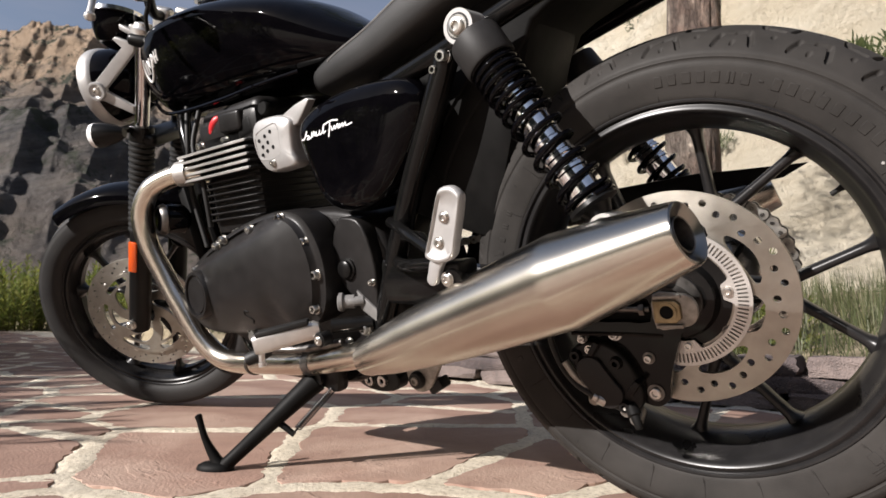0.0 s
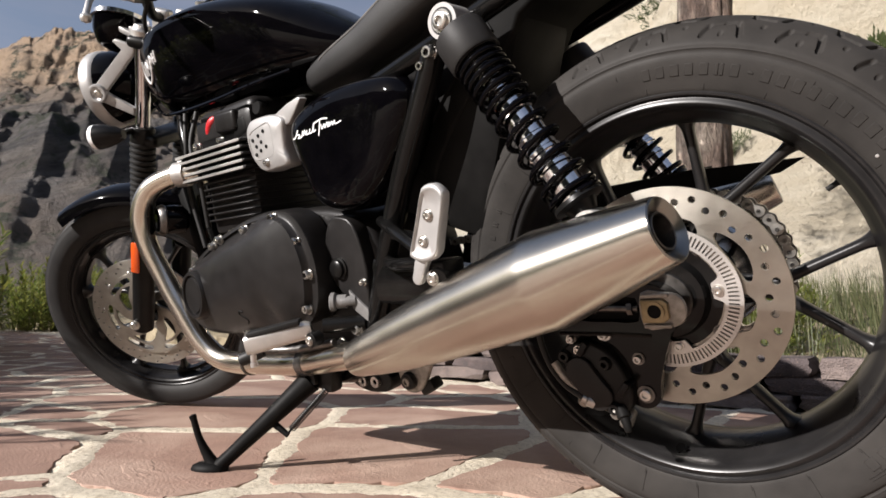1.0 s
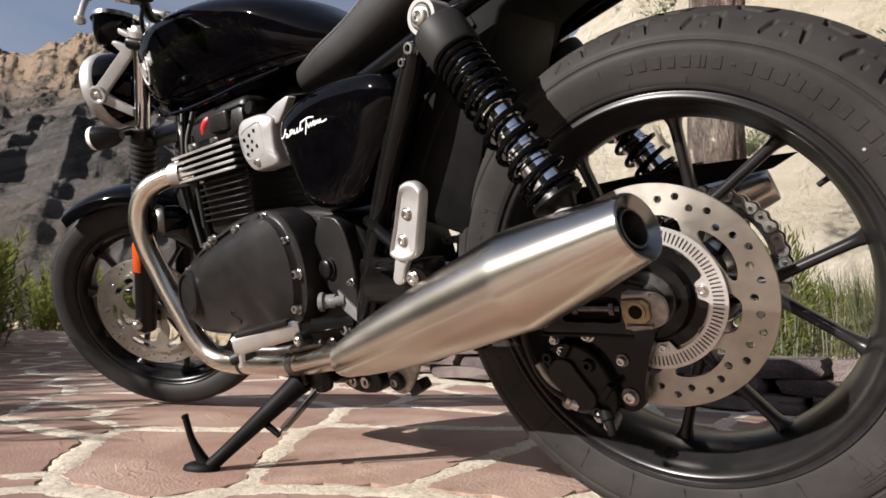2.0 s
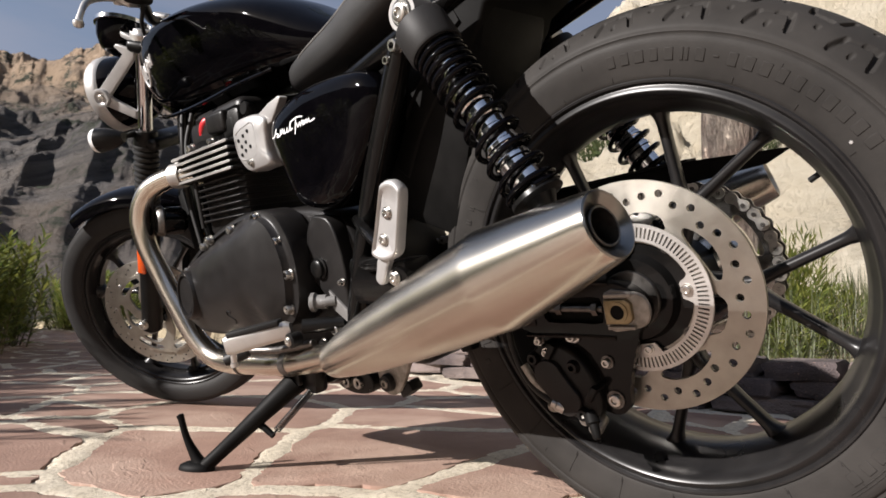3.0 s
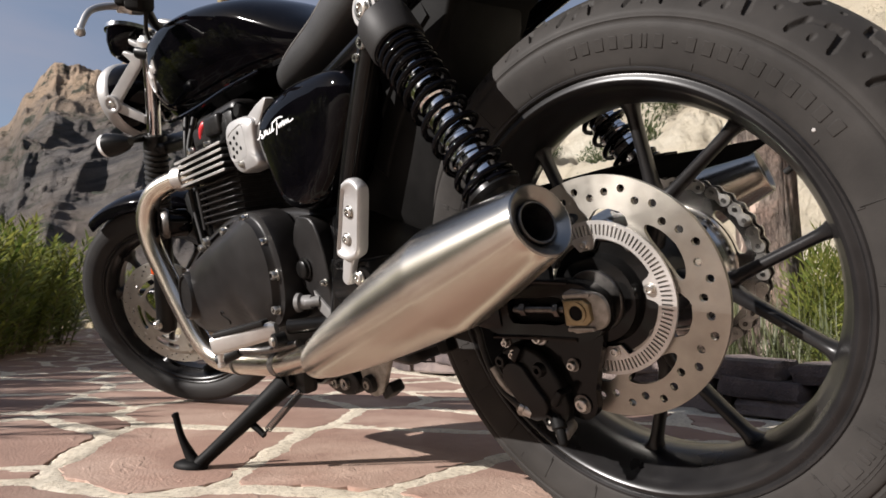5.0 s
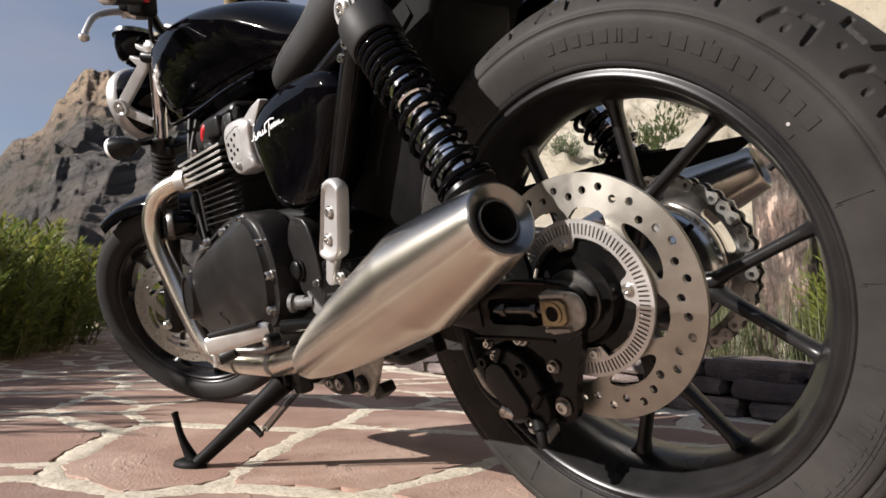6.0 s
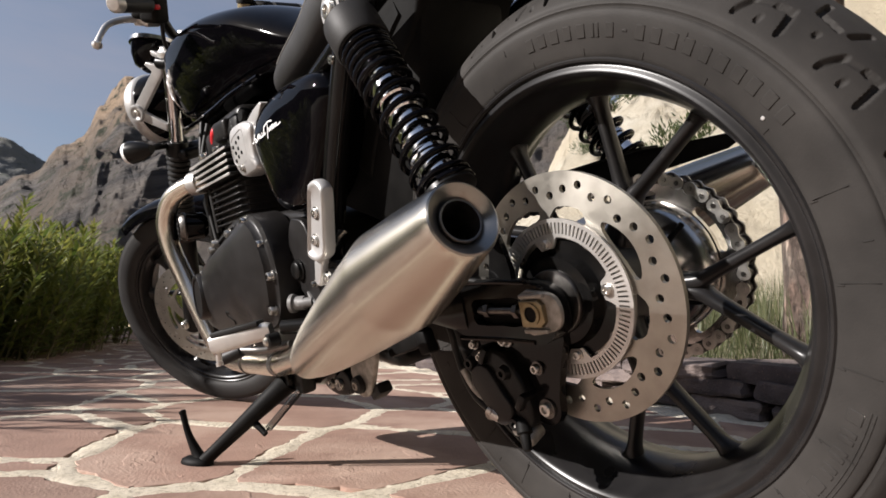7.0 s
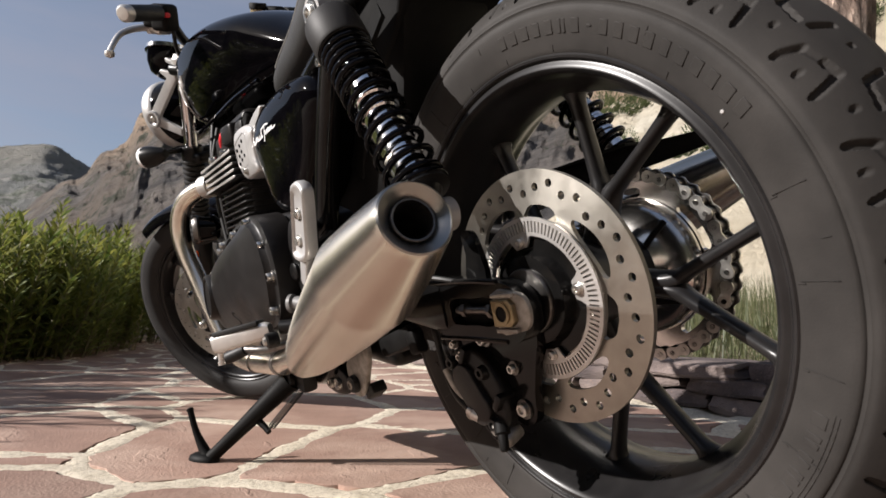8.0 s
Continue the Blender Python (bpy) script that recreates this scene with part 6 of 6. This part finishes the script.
# chain guard beyond the wheel
bm = bmesh.new()
plate(bm, [(-0.36, 0.395), (-0.30, 0.440), (0.02, 0.452), (0.13, 0.447), (0.10, 0.432), (-0.05, 0.418), (-0.30, 0.400)], 0.100, 0.104, bevel=0.001)
plate(bm, [(-0.30, 0.440), (0.02, 0.452), (0.02, 0.455), (-0.30, 0.443)], 0.070, 0.104)
part("chain_guard", bm, PLASTIC, bike, "black plastic chain guard")

# ---- the wall, the tree and the hills ----
def rough_block(w, d, h, seed, jag=0.055):
    """A hand-laid stone: a cube with knocked edges and an uneven face."""
    bm = bmesh.new()
    bmesh.ops.create_cube(bm, size=1)
    bmesh.ops.subdivide_edges(bm, edges=bm.edges, cuts=4, use_grid_fill=True)
    for v in bm.verts:
        p = v.co.copy()
        k = 1 - 0.045 * (sum(abs(c) > 0.45 for c in p) - 1)
        n = noise.noise_vector(p * 1.9 + Vector((seed * 3.1, seed, 0)))
        n2 = noise.noise_vector(p * 6.5 + Vector((seed, 0, seed)))
        v.co = Vector((p.x * w * k, p.y * d * k, p.z * h * k)) + Vector((n.x * w, n.y * d, n.z * h)) * jag + n2 * 0.007
    return finish("stone", bm, WALLSTONE, 28)


edging = tagged(new("stone_wall"), "low dry-laid border wall of reddish stones", "wall", kind="structure")
edging.location = (0, 1.36, 0)
shapes = [rough_block(rng.uniform(0.20, 0.36), 0.22, rng.uniform(0.050, 0.068), k) for k in range(14)]
for course in range(3):
    x = -3.4 + 0.13 * course
    while x < 3.2:
        me = shapes[rng.randrange(14)]
        w = max(v.co.x for v in me.vertices) - min(v.co.x for v in me.vertices)
        ob = new("stone", me)
        ob.parent = edging
        ob.matrix_local = Matrix.Translation((x + w / 2, rng.uniform(-0.02, 0.02), rise(x, 1.36) + 0.022 + 0.053 * course)) @ pose(0, 0, 0, rng.uniform(-3, 3), rng.uniform(-3, 3), rng.choice((0, 180)) + rng.uniform(-4, 4))
        x += w + 0.008
bed_bm = bmesh.new()
bed = {}
for i in range(121):
    for j in range(61):
        x, y = -12 + 21 * i / 120, 1.42 + 16 * (j / 60) ** 1.6
        bed[i, j] = bed_bm.verts.new((x, y, rise(x, y) + 0.10 + 0.05 * noise.noise(Vector((x * 1.1, y * 1.1, 5))) + 0.10 * (y - 1.4) + (0.02 * noise.noise(Vector((x * 6, y * 6, 2)))) - (0.15 if j == 0 else 0)))
for i in range(120):
    for j in range(60):
        bed_bm.faces.new((bed[i, j], bed[i + 1, j], bed[i + 1, j + 1], bed[i, j + 1]))
tagged(part("planting_bed", bed_bm, EARTH, smooth=60), "dry stony soil behind the border wall", "soil", kind="structure")


def foliage_mat(name, c1, c2, c3):
    m, nt, bs = node_mat(name)
    geo = nt.nodes.new("ShaderNodeNewGeometry")
    base = mixed(nt, geo.outputs["Random Per Island"], c1, c2)
    nt.links.new(mixed(nt, noise_fac(nt, 2.2, 3), base, c3), bs.inputs["Base Color"])
    bs.inputs["Roughness"].default_value = 0.5
    bs.inputs["Subsurface Weight"].default_value = 0.0
    tr = nt.nodes.new("ShaderNodeBsdfTranslucent")
    nt.links.new(base, tr.inputs[0])
    mx = nt.nodes.new("ShaderNodeMixShader")
    mx.inputs[0].default_value = 0.45
    out = nt.nodes["Material Output"]
    nt.links.new(bs.outputs[0], mx.inputs[1])
    nt.links.new(tr.outputs[0], mx.inputs[2])
    nt.links.new(mx.outputs[0], out.inputs[0])
    return m


LEAF = foliage_mat("oleander_leaf", (0.072, 0.110, 0.022), (0.27, 0.265, 0.062), (0.14, 0.172, 0.036))
GRASS = foliage_mat("dry_grass", (0.048, 0.066, 0.024), (0.18, 0.178, 0.088), (0.095, 0.112, 0.05))
SCRUB = foliage_mat("scrub_leaf", (0.035, 0.055, 0.020), (0.10, 0.12, 0.04), (0.06, 0.08, 0.03))


def mesh_object(name, verts, faces, mat, smooth=False):
    me = bpy.data.meshes.new(name)
    me.from_pydata(verts, [], faces)
    me.materials.append(mat)
    if smooth:
        me.shade_smooth()
    return new(name, me)


def blade(vs, fs, p, d, side, L, w, bend):
    """A narrow leaf: four quads' worth of taper, bent at the middle."""
    i = len(vs)
    up = d.cross(side).normalized()
    a, b, c = p, p + d * L * 0.5 + up * bend * L, p + d * L + up * bend * L * 0.4
    vs += [a - side * w * 0.25, a + side * w * 0.25, b - side * w * 0.5, b + side * w * 0.5, c]
    fs += [(i, i + 1, i + 3, i + 2), (i + 2, i + 3, i + 4)]


def oleander(h, spread, stems, seed):
    """A shrub of upright leafy stems; leaves in whorls all the way up."""
    r = random.Random(seed)
    vs, fs, svs, sfs = [], [], [], []
    for k in range(stems):
        a, q = r.uniform(0, 6.283), spread * math.sqrt(r.random())
        p = Vector((q * math.cos(a), q * math.sin(a), 0))
        lean = Vector((math.cos(a) * q * 0.7 + r.uniform(-0.15, 0.15), math.sin(a) * q * 0.7 + r.uniform(-0.15, 0.15), 1)).normalized()
        hh = h * r.uniform(0.35, 1.0) ** 0.8 * (1 - 0.35 * q / max(spread, 0.01))
        i = len(svs)
        top = p + lean * hh
        for b, rad in ((p, 0.006), (top, 0.002)):
            svs += [b + Vector((rad, 0, 0)), b + Vector((-rad / 2, rad, 0)), b + Vector((-rad / 2, -rad, 0))]
        sfs += [(i, i + 1, i + 4, i + 3), (i + 1, i + 2, i + 5, i + 4), (i + 2, i, i + 3, i + 5)]
        z = hh * r.uniform(0.02, 0.15)
        turn = r.uniform(0, 6)
        while z < hh:
            f = z / hh
            for j in range(3):
                aa = turn + j * 2.094 + r.uniform(-0.3, 0.3)
                out = Vector((math.cos(aa), math.sin(aa), 0))
                d = (out * 1.2 + lean * (0.15 + 1.0 * f + r.uniform(-0.3, 0.3))).normalized()
                sd = d.cross(lean).normalized()
                blade(vs, fs, p + lean * z, d, sd, r.uniform(0.08, 0.155) * (1.1 - 0.35 * f), r.uniform(0.013, 0.022), r.uniform(-0.15, 0.05))
            turn += 1.05
            z += r.uniform(0.024, 0.042)
    return vs, fs, svs, sfs


BARK_STEM = surface("green_stem", (0.10, 0.09, 0.04), (0.16, 0.13, 0.06), 0.7, 0.8)
shrub_sets = [oleander(1.0, 0.40, 70, 100 + k) for k in range(3)] + [oleander(1.0, 0.07, 6, 110)]
shrub_meshes = []
for k, (vs, fs, svs, sfs) in enumerate(shrub_sets):
    me = bpy.data.meshes.new("leaves")
    me.from_pydata(vs, [], fs)
    me.materials.append(LEAF)
    ms = bpy.data.meshes.new("stem")
    ms.from_pydata(svs, [], sfs)
    ms.materials.append(BARK_STEM)
    shrub_meshes.append((me, ms))
# the last five stand out of view, added to dapple the paving with shade
SHRUBS = [(-3.28, -0.60, 1.22, 3), (-3.4, -0.62, 0.92, 0), (-3.15, -0.78, 0.85, 2), (-3.9, -0.36, 0.92, 2), (-4.6, -0.1, 0.98, 1), (-4.9, -0.45, 1.05, 0), (-5.8, -0.35, 1.1, 1), (-6.8, -0.2, 1.2, 2), (-8.0, 0.0, 1.25, 0), (-9.4, 0.2, 1.3, 1), (-4.0, -1.3, 1.1, 2), (-5.0, -1.2, 1.15, 1), (-6.2, -1.1, 1.3, 0), (-11.0, 0.6, 1.4, 2), (-13.0, 1.2, 1.5, 0), (-7.5, -1.0, 1.3, 2), (-7.2, 1.3, 0.9, 0), (-8.3, 1.7, 1.0, 1), (-9.2, 2.5, 1.1, 2), (-10.4, 3.3, 1.2, 0), (-8.9, 3.9, 1.0, 1), (-7.6, 2.9, 0.85, 2), (-11.5, 4.6, 1.4, 0), (-9.8, 5.4, 1.2, 1), (-7.4, 4.6, 1.0, 2), (-2.55, -1.70, 1.05, 1), (-3.0, -1.95, 1.12, 0), (-2.25, -2.25, 1.2, 2), (-3.6, -1.80, 1.2, 1), (-4.4, -1.9, 1.2, 0)]
for x, y, s, k in SHRUBS:
    root = tagged(new("oleander_shrub"), "leafy green oleander shrub at the terrace edge", "shrub", "shrubs along the terrace")
    root.matrix_world = Matrix.Translation((x, y, rise(x, y) - 0.01)) @ pose(0, 0, 0, 0, 0, 73 * x) @ Matrix.Scale(s, 4)
    for me, nm in zip(shrub_meshes[k], ("leaves", "stem")):
        ob = new(nm, me)
        ob.parent = root

# grass on the bed
r2 = random.Random(5)
vs, fs = [], []
for k in range(9000):
    x, y = r2.uniform(-4.5, 2.2), 1.52 + 3.4 * r2.random() ** 1.5
    if noise.noise(Vector((x * 1.3, y * 1.3, 9))) < -0.15 and r2.random() < 0.7:
        continue
    z = rise(x, y) + 0.09 + 0.10 * (y - 1.4)
    a = r2.uniform(0, 6.283)
    d = Vector((0.35 * math.cos(a), 0.35 * math.sin(a), 1)).normalized()
    sd = Vector((-math.sin(a), math.cos(a), 0))
    for j in range(2):
        blade(vs, fs, Vector((x + 0.01 * j, y, z)), d, sd, r2.uniform(0.10, 0.40), 0.0038, r2.uniform(-0.25, 0.1))
tagged(mesh_object("tall_grass", vs, fs, GRASS), "tall dry green grass behind the wall", "grass", kind="stuff")

# pine trunk
m, nt, bs = node_mat("pine_bark")
f = noise_fac(nt, 22, 7, 0.72, 0.40, 0.60, stretch=(1, 1, 0.30))
nt.links.new(mixed(nt, noise_fac(nt, 5, 4, 0.6, 0.4, 0.6), mixed(nt, f, (0.055, 0.036, 0.028), (0.33, 0.225, 0.175)), mixed(nt, f, (0.08, 0.058, 0.046), (0.36, 0.30, 0.245))), bs.inputs["Base Color"])
bs.inputs["Roughness"].default_value = 0.9
bumped(nt, bs, f, 1.0, 0.03)
BARK = m
bm = bmesh.new()
rings = []
NT = 96
for k in range(210):
    z = -0.1 + 4.2 * k / 209
    rad = 0.112 + 0.006 * math.exp(-((z - 1.4) / 0.5) ** 2) - 0.006 * z * (z > 2) + 0.05 * math.exp(-max(z, 0) * 6)
    ring = []
    for j in range(NT):
        a = 2 * math.pi * j / NT
        dv = Vector((math.cos(a) * 2.2, math.sin(a) * 2.2, z * 1.2))
        furrow = abs(noise.noise(Vector((dv.x * 2.1, dv.y * 2.1, z * 2.6 + 4))))
        rr = rad * (1 + 0.07 * noise.noise(dv * 1.6) + 0.13 * min(0.35, furrow) - 0.02)
        ring.append((rr * math.cos(a) + 0.052 / (1 + math.exp(-(z - 1.3) * 6)), rr * math.sin(a), z))
    rings.append(ring)
loft(bm, rings)
tree = tagged(new("pine_tree"), "pine with flaky red-brown bark behind the wall", "tree")
tree.location = (-0.505, 1.92, 0.12)
part("trunk", bm, BARK, tree, smooth=60)
bm = bmesh.new()
for k in range(7):
    a = k * 0.9
    z0 = 3.2 + 0.12 * k
    d = Vector((math.cos(a), math.sin(a), 0.45))
    tube(bm, spline([Vector((0, 0, z0)), d * 0.7 + Vector((0, 0, z0)), d * 1.5 + Vector((0, 0, z0 + 0.15))], 4), [0.05 - 0.004 * q for q in range(9)], 8)
part("limbs", bm, BARK, tree)
vs, fs = [], []
for k in range(5200):
    a, q, z = r2.uniform(0, 6.283), 1.9 * r2.random() ** 0.6, 3.5 + r2.random() * 1.3
    if noise.noise(Vector((math.cos(a) * q * 1.4, math.sin(a) * q * 1.4, z * 1.6))) < -0.05:
        continue
    c = Vector((q * math.cos(a), q * math.sin(a), z - 0.15 * q))
    for j in range(3):
        d = Vector((r2.uniform(-1, 1), r2.uniform(-1, 1), r2.uniform(-0.4, 1))).normalized()
        blade(vs, fs, c, d, d.orthogonal().normalized(), 0.13, 0.010, 0.05)
crown = mesh_object("crown", vs, fs, SCRUB)
crown.parent = tree

# hills: one sheet of rock each, built as ridge profile by bearing
def rock_mat(name, c1, c2, c3, veg, scale, vegamount=0.55, relief=0.9, crest=None, dip=0.0):
    m, nt, bs = node_mat(name)
    if dip:
        # thin beds that dip across the slope
        tc, turn, flat = (nt.nodes.new(k) for k in ("ShaderNodeTexCoord", "ShaderNodeMapping", "ShaderNodeMapping"))
        turn.inputs["Rotation"].default_value = (radians(dip), 0, 0)
        flat.inputs["Scale"].default_value = (0.35, 0.30, 4.2)
        beds, cut = nt.nodes.new("ShaderNodeTexNoise"), nt.nodes.new("ShaderNodeMapRange")
        beds.inputs["Scale"].default_value, beds.inputs["Detail"].default_value, beds.inputs["Roughness"].default_value = scale * 0.8, 10, 0.72
        cut.inputs[1].default_value, cut.inputs[2].default_value = 0.40, 0.62
        for a, b in ((tc.outputs["Object"], turn.inputs[0]), (turn.outputs[0], flat.inputs[0]), (flat.outputs[0], beds.inputs["Vector"]), (beds.outputs[0], cut.inputs[0])):
            nt.links.new(a, b)
        strata = cut.outputs[0]
    else:
        strata = noise_fac(nt, scale, 9, 0.7, 0.38, 0.62, stretch=(0.55, 0.35, 2.6))
    base = mixed(nt, strata, c1, c2)
    base = mixed(nt, noise_fac(nt, scale * 0.22, 6, 0.6, 0.45, 0.65), base, c3)
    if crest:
        # paler beds of rock crop out along the crest, brightened further to paint in sunlight
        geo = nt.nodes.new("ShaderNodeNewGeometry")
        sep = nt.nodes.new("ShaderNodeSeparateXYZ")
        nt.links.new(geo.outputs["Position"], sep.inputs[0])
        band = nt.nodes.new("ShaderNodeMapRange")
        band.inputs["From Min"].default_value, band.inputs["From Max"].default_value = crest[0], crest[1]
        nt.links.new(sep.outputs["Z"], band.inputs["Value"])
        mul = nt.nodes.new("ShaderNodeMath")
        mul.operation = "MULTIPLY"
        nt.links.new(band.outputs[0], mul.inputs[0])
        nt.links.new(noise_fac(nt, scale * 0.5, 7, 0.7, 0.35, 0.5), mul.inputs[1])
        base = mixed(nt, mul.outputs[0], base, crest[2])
    v = noise_fac(nt, scale * 0.9, 7, 0.75, vegamount, vegamount + 0.07)
    nt.links.new(mixed(nt, v, base, veg), bs.inputs["Base Color"])
    bs.inputs["Roughness"].default_value = 0.95
    bumped(nt, bs, noise_fac(nt, scale * 2.2, 9, 0.75, 0.2, 0.8), 1.0, relief / scale)
    return m


def hill(name, label, az0, az1, near, far, ridge, mat, seed, rough=0.10, na=220, nr=90, shape=1.0, crag=0.0, base=0.0, ribs=None):
    """ridge(az): the ridge's rise in degrees as seen from the bike."""
    vs, fs = [], []
    for i in range(na + 1):
        az = az0 + (az1 - az0) * i / na
        top = math.tan(radians(ridge(az))) * far
        for j in range(nr + 1):
            f = j / nr
            rr = near + (far - near) * f
            x, y = rr * math.sin(radians(az)), rr * math.cos(radians(az))
            h = base + top * f ** shape
            n = noise.fractal(Vector((x, y, seed)) * (6.0 / far), 0.9, 2.1, 7)
            st = noise.fractal(Vector((x * 0.6, y * 0.6, h * 2.5 + seed)) * (9.0 / far), 0.8, 2.2, 5)
            w = min(1, f * 4)
            h += w * (rough * n * top * (1 - 0.75 * max(0, f - 0.75) / 0.25) + 0.05 * st * top)
            push = crag * st * far * w
            if ribs:
                # spurs that run down and to one side, and a steep band of cliffs under the crest
                every, deep, skew, cliff_at = ribs
                slant = (az + skew * ridge(az) * (1 - f)) / every
                wander = 0.9 * noise.noise(Vector((az * 0.11, f * 3.0, seed + 5)))
                spur = 1 - 2 * abs(noise.noise(Vector((slant + wander, f * 0.8, seed))))
                small = 1 - 2 * abs(noise.noise(Vector((slant * 3.1 + wander, f * 2.4, seed + 2))))
                push += far * w * deep * (spur + 0.25 * small) * (1 - 0.7 * f)
                if f > cliff_at:
                    g = (f - cliff_at) / (1 - cliff_at)
                    crack = noise.fractal(Vector((az * 1.3, f * 2.0, seed)), 0.8, 2.1, 4)
                    h += top * 0.02 * math.sin(math.pi * min(1, g)) * (1 + 0.4 * crack)
                    push += far * 0.0035 * crack * math.sin(math.pi * g)
            vs.append((x - push * math.sin(radians(az)), y - push * math.cos(radians(az)), h + 0.15))
    for i in range(na):
        for j in range(nr):
            a = i * (nr + 1) + j
            fs.append((a, a + nr + 1, a + nr + 2, a + 1))
    ob = mesh_object(name, vs, fs, mat, True)
    return tagged(ob, label, "hill", kind="structure")


def steps(table):
    def f(az):
        for (a, u), (b, v) in zip(table, table[1:]):
            if a <= az <= b:
                t = (az - a) / (b - a)
                t = t * t * (3 - 2 * t)
                return u + (v - u) * t
        return table[0][1] if az < table[0][0] else table[-1][1]
    return f


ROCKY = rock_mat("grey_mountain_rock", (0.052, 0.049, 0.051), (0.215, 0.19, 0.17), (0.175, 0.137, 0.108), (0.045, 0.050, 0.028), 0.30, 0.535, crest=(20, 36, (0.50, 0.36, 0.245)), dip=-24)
CREAM = rock_mat("cream_cliff_rock", (0.57, 0.495, 0.37), (0.77, 0.71, 0.585), (0.66, 0.57, 0.42), (0.24, 0.22, 0.11), 0.9, 0.64, 0.26)
WOODED = rock_mat("wooded_slope", (0.05, 0.05, 0.03), (0.09, 0.085, 0.05), (0.06, 0.06, 0.03), (0.03, 0.038, 0.015), 0.4, 0.45)
# aerial haze is put into this rock's pale, low-contrast colours
DISTANT = rock_mat("haze_tinted_rock", (0.20, 0.21, 0.20), (0.30, 0.29, 0.27), (0.26, 0.25, 0.22), (0.13, 0.15, 0.11), 0.03)
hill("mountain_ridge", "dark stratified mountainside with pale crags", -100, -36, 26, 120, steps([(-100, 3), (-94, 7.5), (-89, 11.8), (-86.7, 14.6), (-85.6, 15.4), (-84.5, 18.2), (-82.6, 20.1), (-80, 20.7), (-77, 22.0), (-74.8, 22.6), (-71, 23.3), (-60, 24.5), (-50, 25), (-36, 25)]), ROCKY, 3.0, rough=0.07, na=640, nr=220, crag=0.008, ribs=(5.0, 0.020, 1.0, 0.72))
# out of view: added to keep reflections in the black paint dark
hill("unseen_valley_side", "unseen dark wooded slope added to darken reflections in the bike", 62, 258, 18, 60, steps([(62, 26), (100, 24), (150, 22), (185, 21), (200, 20), (230, 20), (258, 9)]), WOODED, 12.0, rough=0.12)
hill("far_hill", "far hill on the skyline, haze mixed into its colour", -125, -80, 300, 900, steps([(-125, 9), (-100, 13.0), (-95, 13.6), (-91, 14.5), (-87, 13.0), (-80, 12)]), DISTANT, 9.0)
cliff = hill("cream_cliff", "sunlit cream limestone cliff", -46, 60, 6.5, 17, steps([(-46, 10), (-38, 21), (-30, 25.5), (-24, 29), (-12, 37), (20, 40), (60, 36)]), CREAM, 6.0, rough=0.14, na=320, nr=110, shape=0.8, crag=0.012, base=0.45)

# low scrub on the cliff and one bush beside the trunk
def scrub(spread, h, count, seed, L, w, mat):
    r = random.Random(seed)
    vs, fs = [], []
    clumps = [(r.uniform(-1, 1), r.uniform(-1, 1), r.uniform(0.2, 0.8), r.uniform(0.3, 0.6)) for _ in range(9)]
    for _ in range(count):
        cx, cy, cz, cr = r.choice(clumps)
        q = Vector((r.gauss(0, 1), r.gauss(0, 1), r.gauss(0, 1))).normalized() * cr * r.uniform(0.5, 1.0)
        p = Vector(((cx * 0.6 + q.x) * spread, (cy * 0.6 + q.y) * spread, max(0.02, cz + q.z) * h))
        d = (q + Vector((0, 0, 0.5)) + Vector((r.uniform(-0.5, 0.5), r.uniform(-0.5, 0.5), 0))).normalized()
        blade(vs, fs, p, d, d.orthogonal().normalized(), L * r.uniform(0.7, 1.3), w, 0.05)
    me = bpy.data.meshes.new("foliage")
    me.from_pydata(vs, [], fs)
    me.materials.append(mat)
    return me


cliff_tree = BVHTree.FromPolygons([v.co for v in cliff.data.vertices], [p.vertices for p in cliff.data.polygons])
scrubs = [scrub(0.5, 0.55, 900, 40 + k, 0.09, 0.022, SCRUB) for k in range(3)]
for k, (x, y, size) in enumerate(((-4.5, 8.15, 1.3), (-3.4, 10.6, 1.5), (0.2, 8.4, 1.1), (-8.8, 11.4, 1.6), (-5.1, 8.0, 0.8), (-4.1, 8.5, 1.0), (-1.6, 7.6, 0.6), (-6.6, 10.2, 1.3), (-0.9, 9.6, 0.8), (-2.6, 8.9, 0.6), (1.3, 9.3, 1.0), (-6.0, 7.6, 0.7))):
    hit = cliff_tree.ray_cast(Vector((x, y, 40)), Vector((0, 0, -1)))[0]
    root = tagged(new("scrub_bush"), "dark grey-green scrub bush rooted in the cliff", "bush", "scrub on the cliff")
    root.matrix_world = Matrix.Translation((x, y, (hit.z if hit else 1) - 0.12)) @ pose(0, 0, 0, 0, 0, 77 * k) @ Matrix.Scale(size, 4)
    ob = new("foliage", scrubs[k % 3])
    ob.parent = root
root = tagged(new("rosemary_bush"), "fresh green needle-leaved bush beside the pine trunk", "bush")
root.location = (-0.24, 1.86, 0.13)
ob = new("foliage", scrub(0.22, 0.42, 2600, 60, 0.045, 0.006, LEAF))
ob.parent = root

# ---- paving stones ----
STONES.sort(key=lambda s: math.dist(s[0], (-0.9, 0.1)))
for p, cell in STONES[:290]:
    bm = bmesh.new()
    c = np.mean(cell, axis=0)
    flagstone(p, cell, bm, c)
    ob = new("paving_stone", finish("paving_stone", bm, PAVING, 20))
    ob.parent = ground
    ob.location = (c[0], c[1], 0)
bm = bmesh.new()
for p, cell in STONES[290:]:
    flagstone(p, cell, bm, (0, 0))
ob = new("far_paving", finish("far_paving", bm, PAVING, 20))
ob.parent = ground
tagged(ob, kind="stuff")
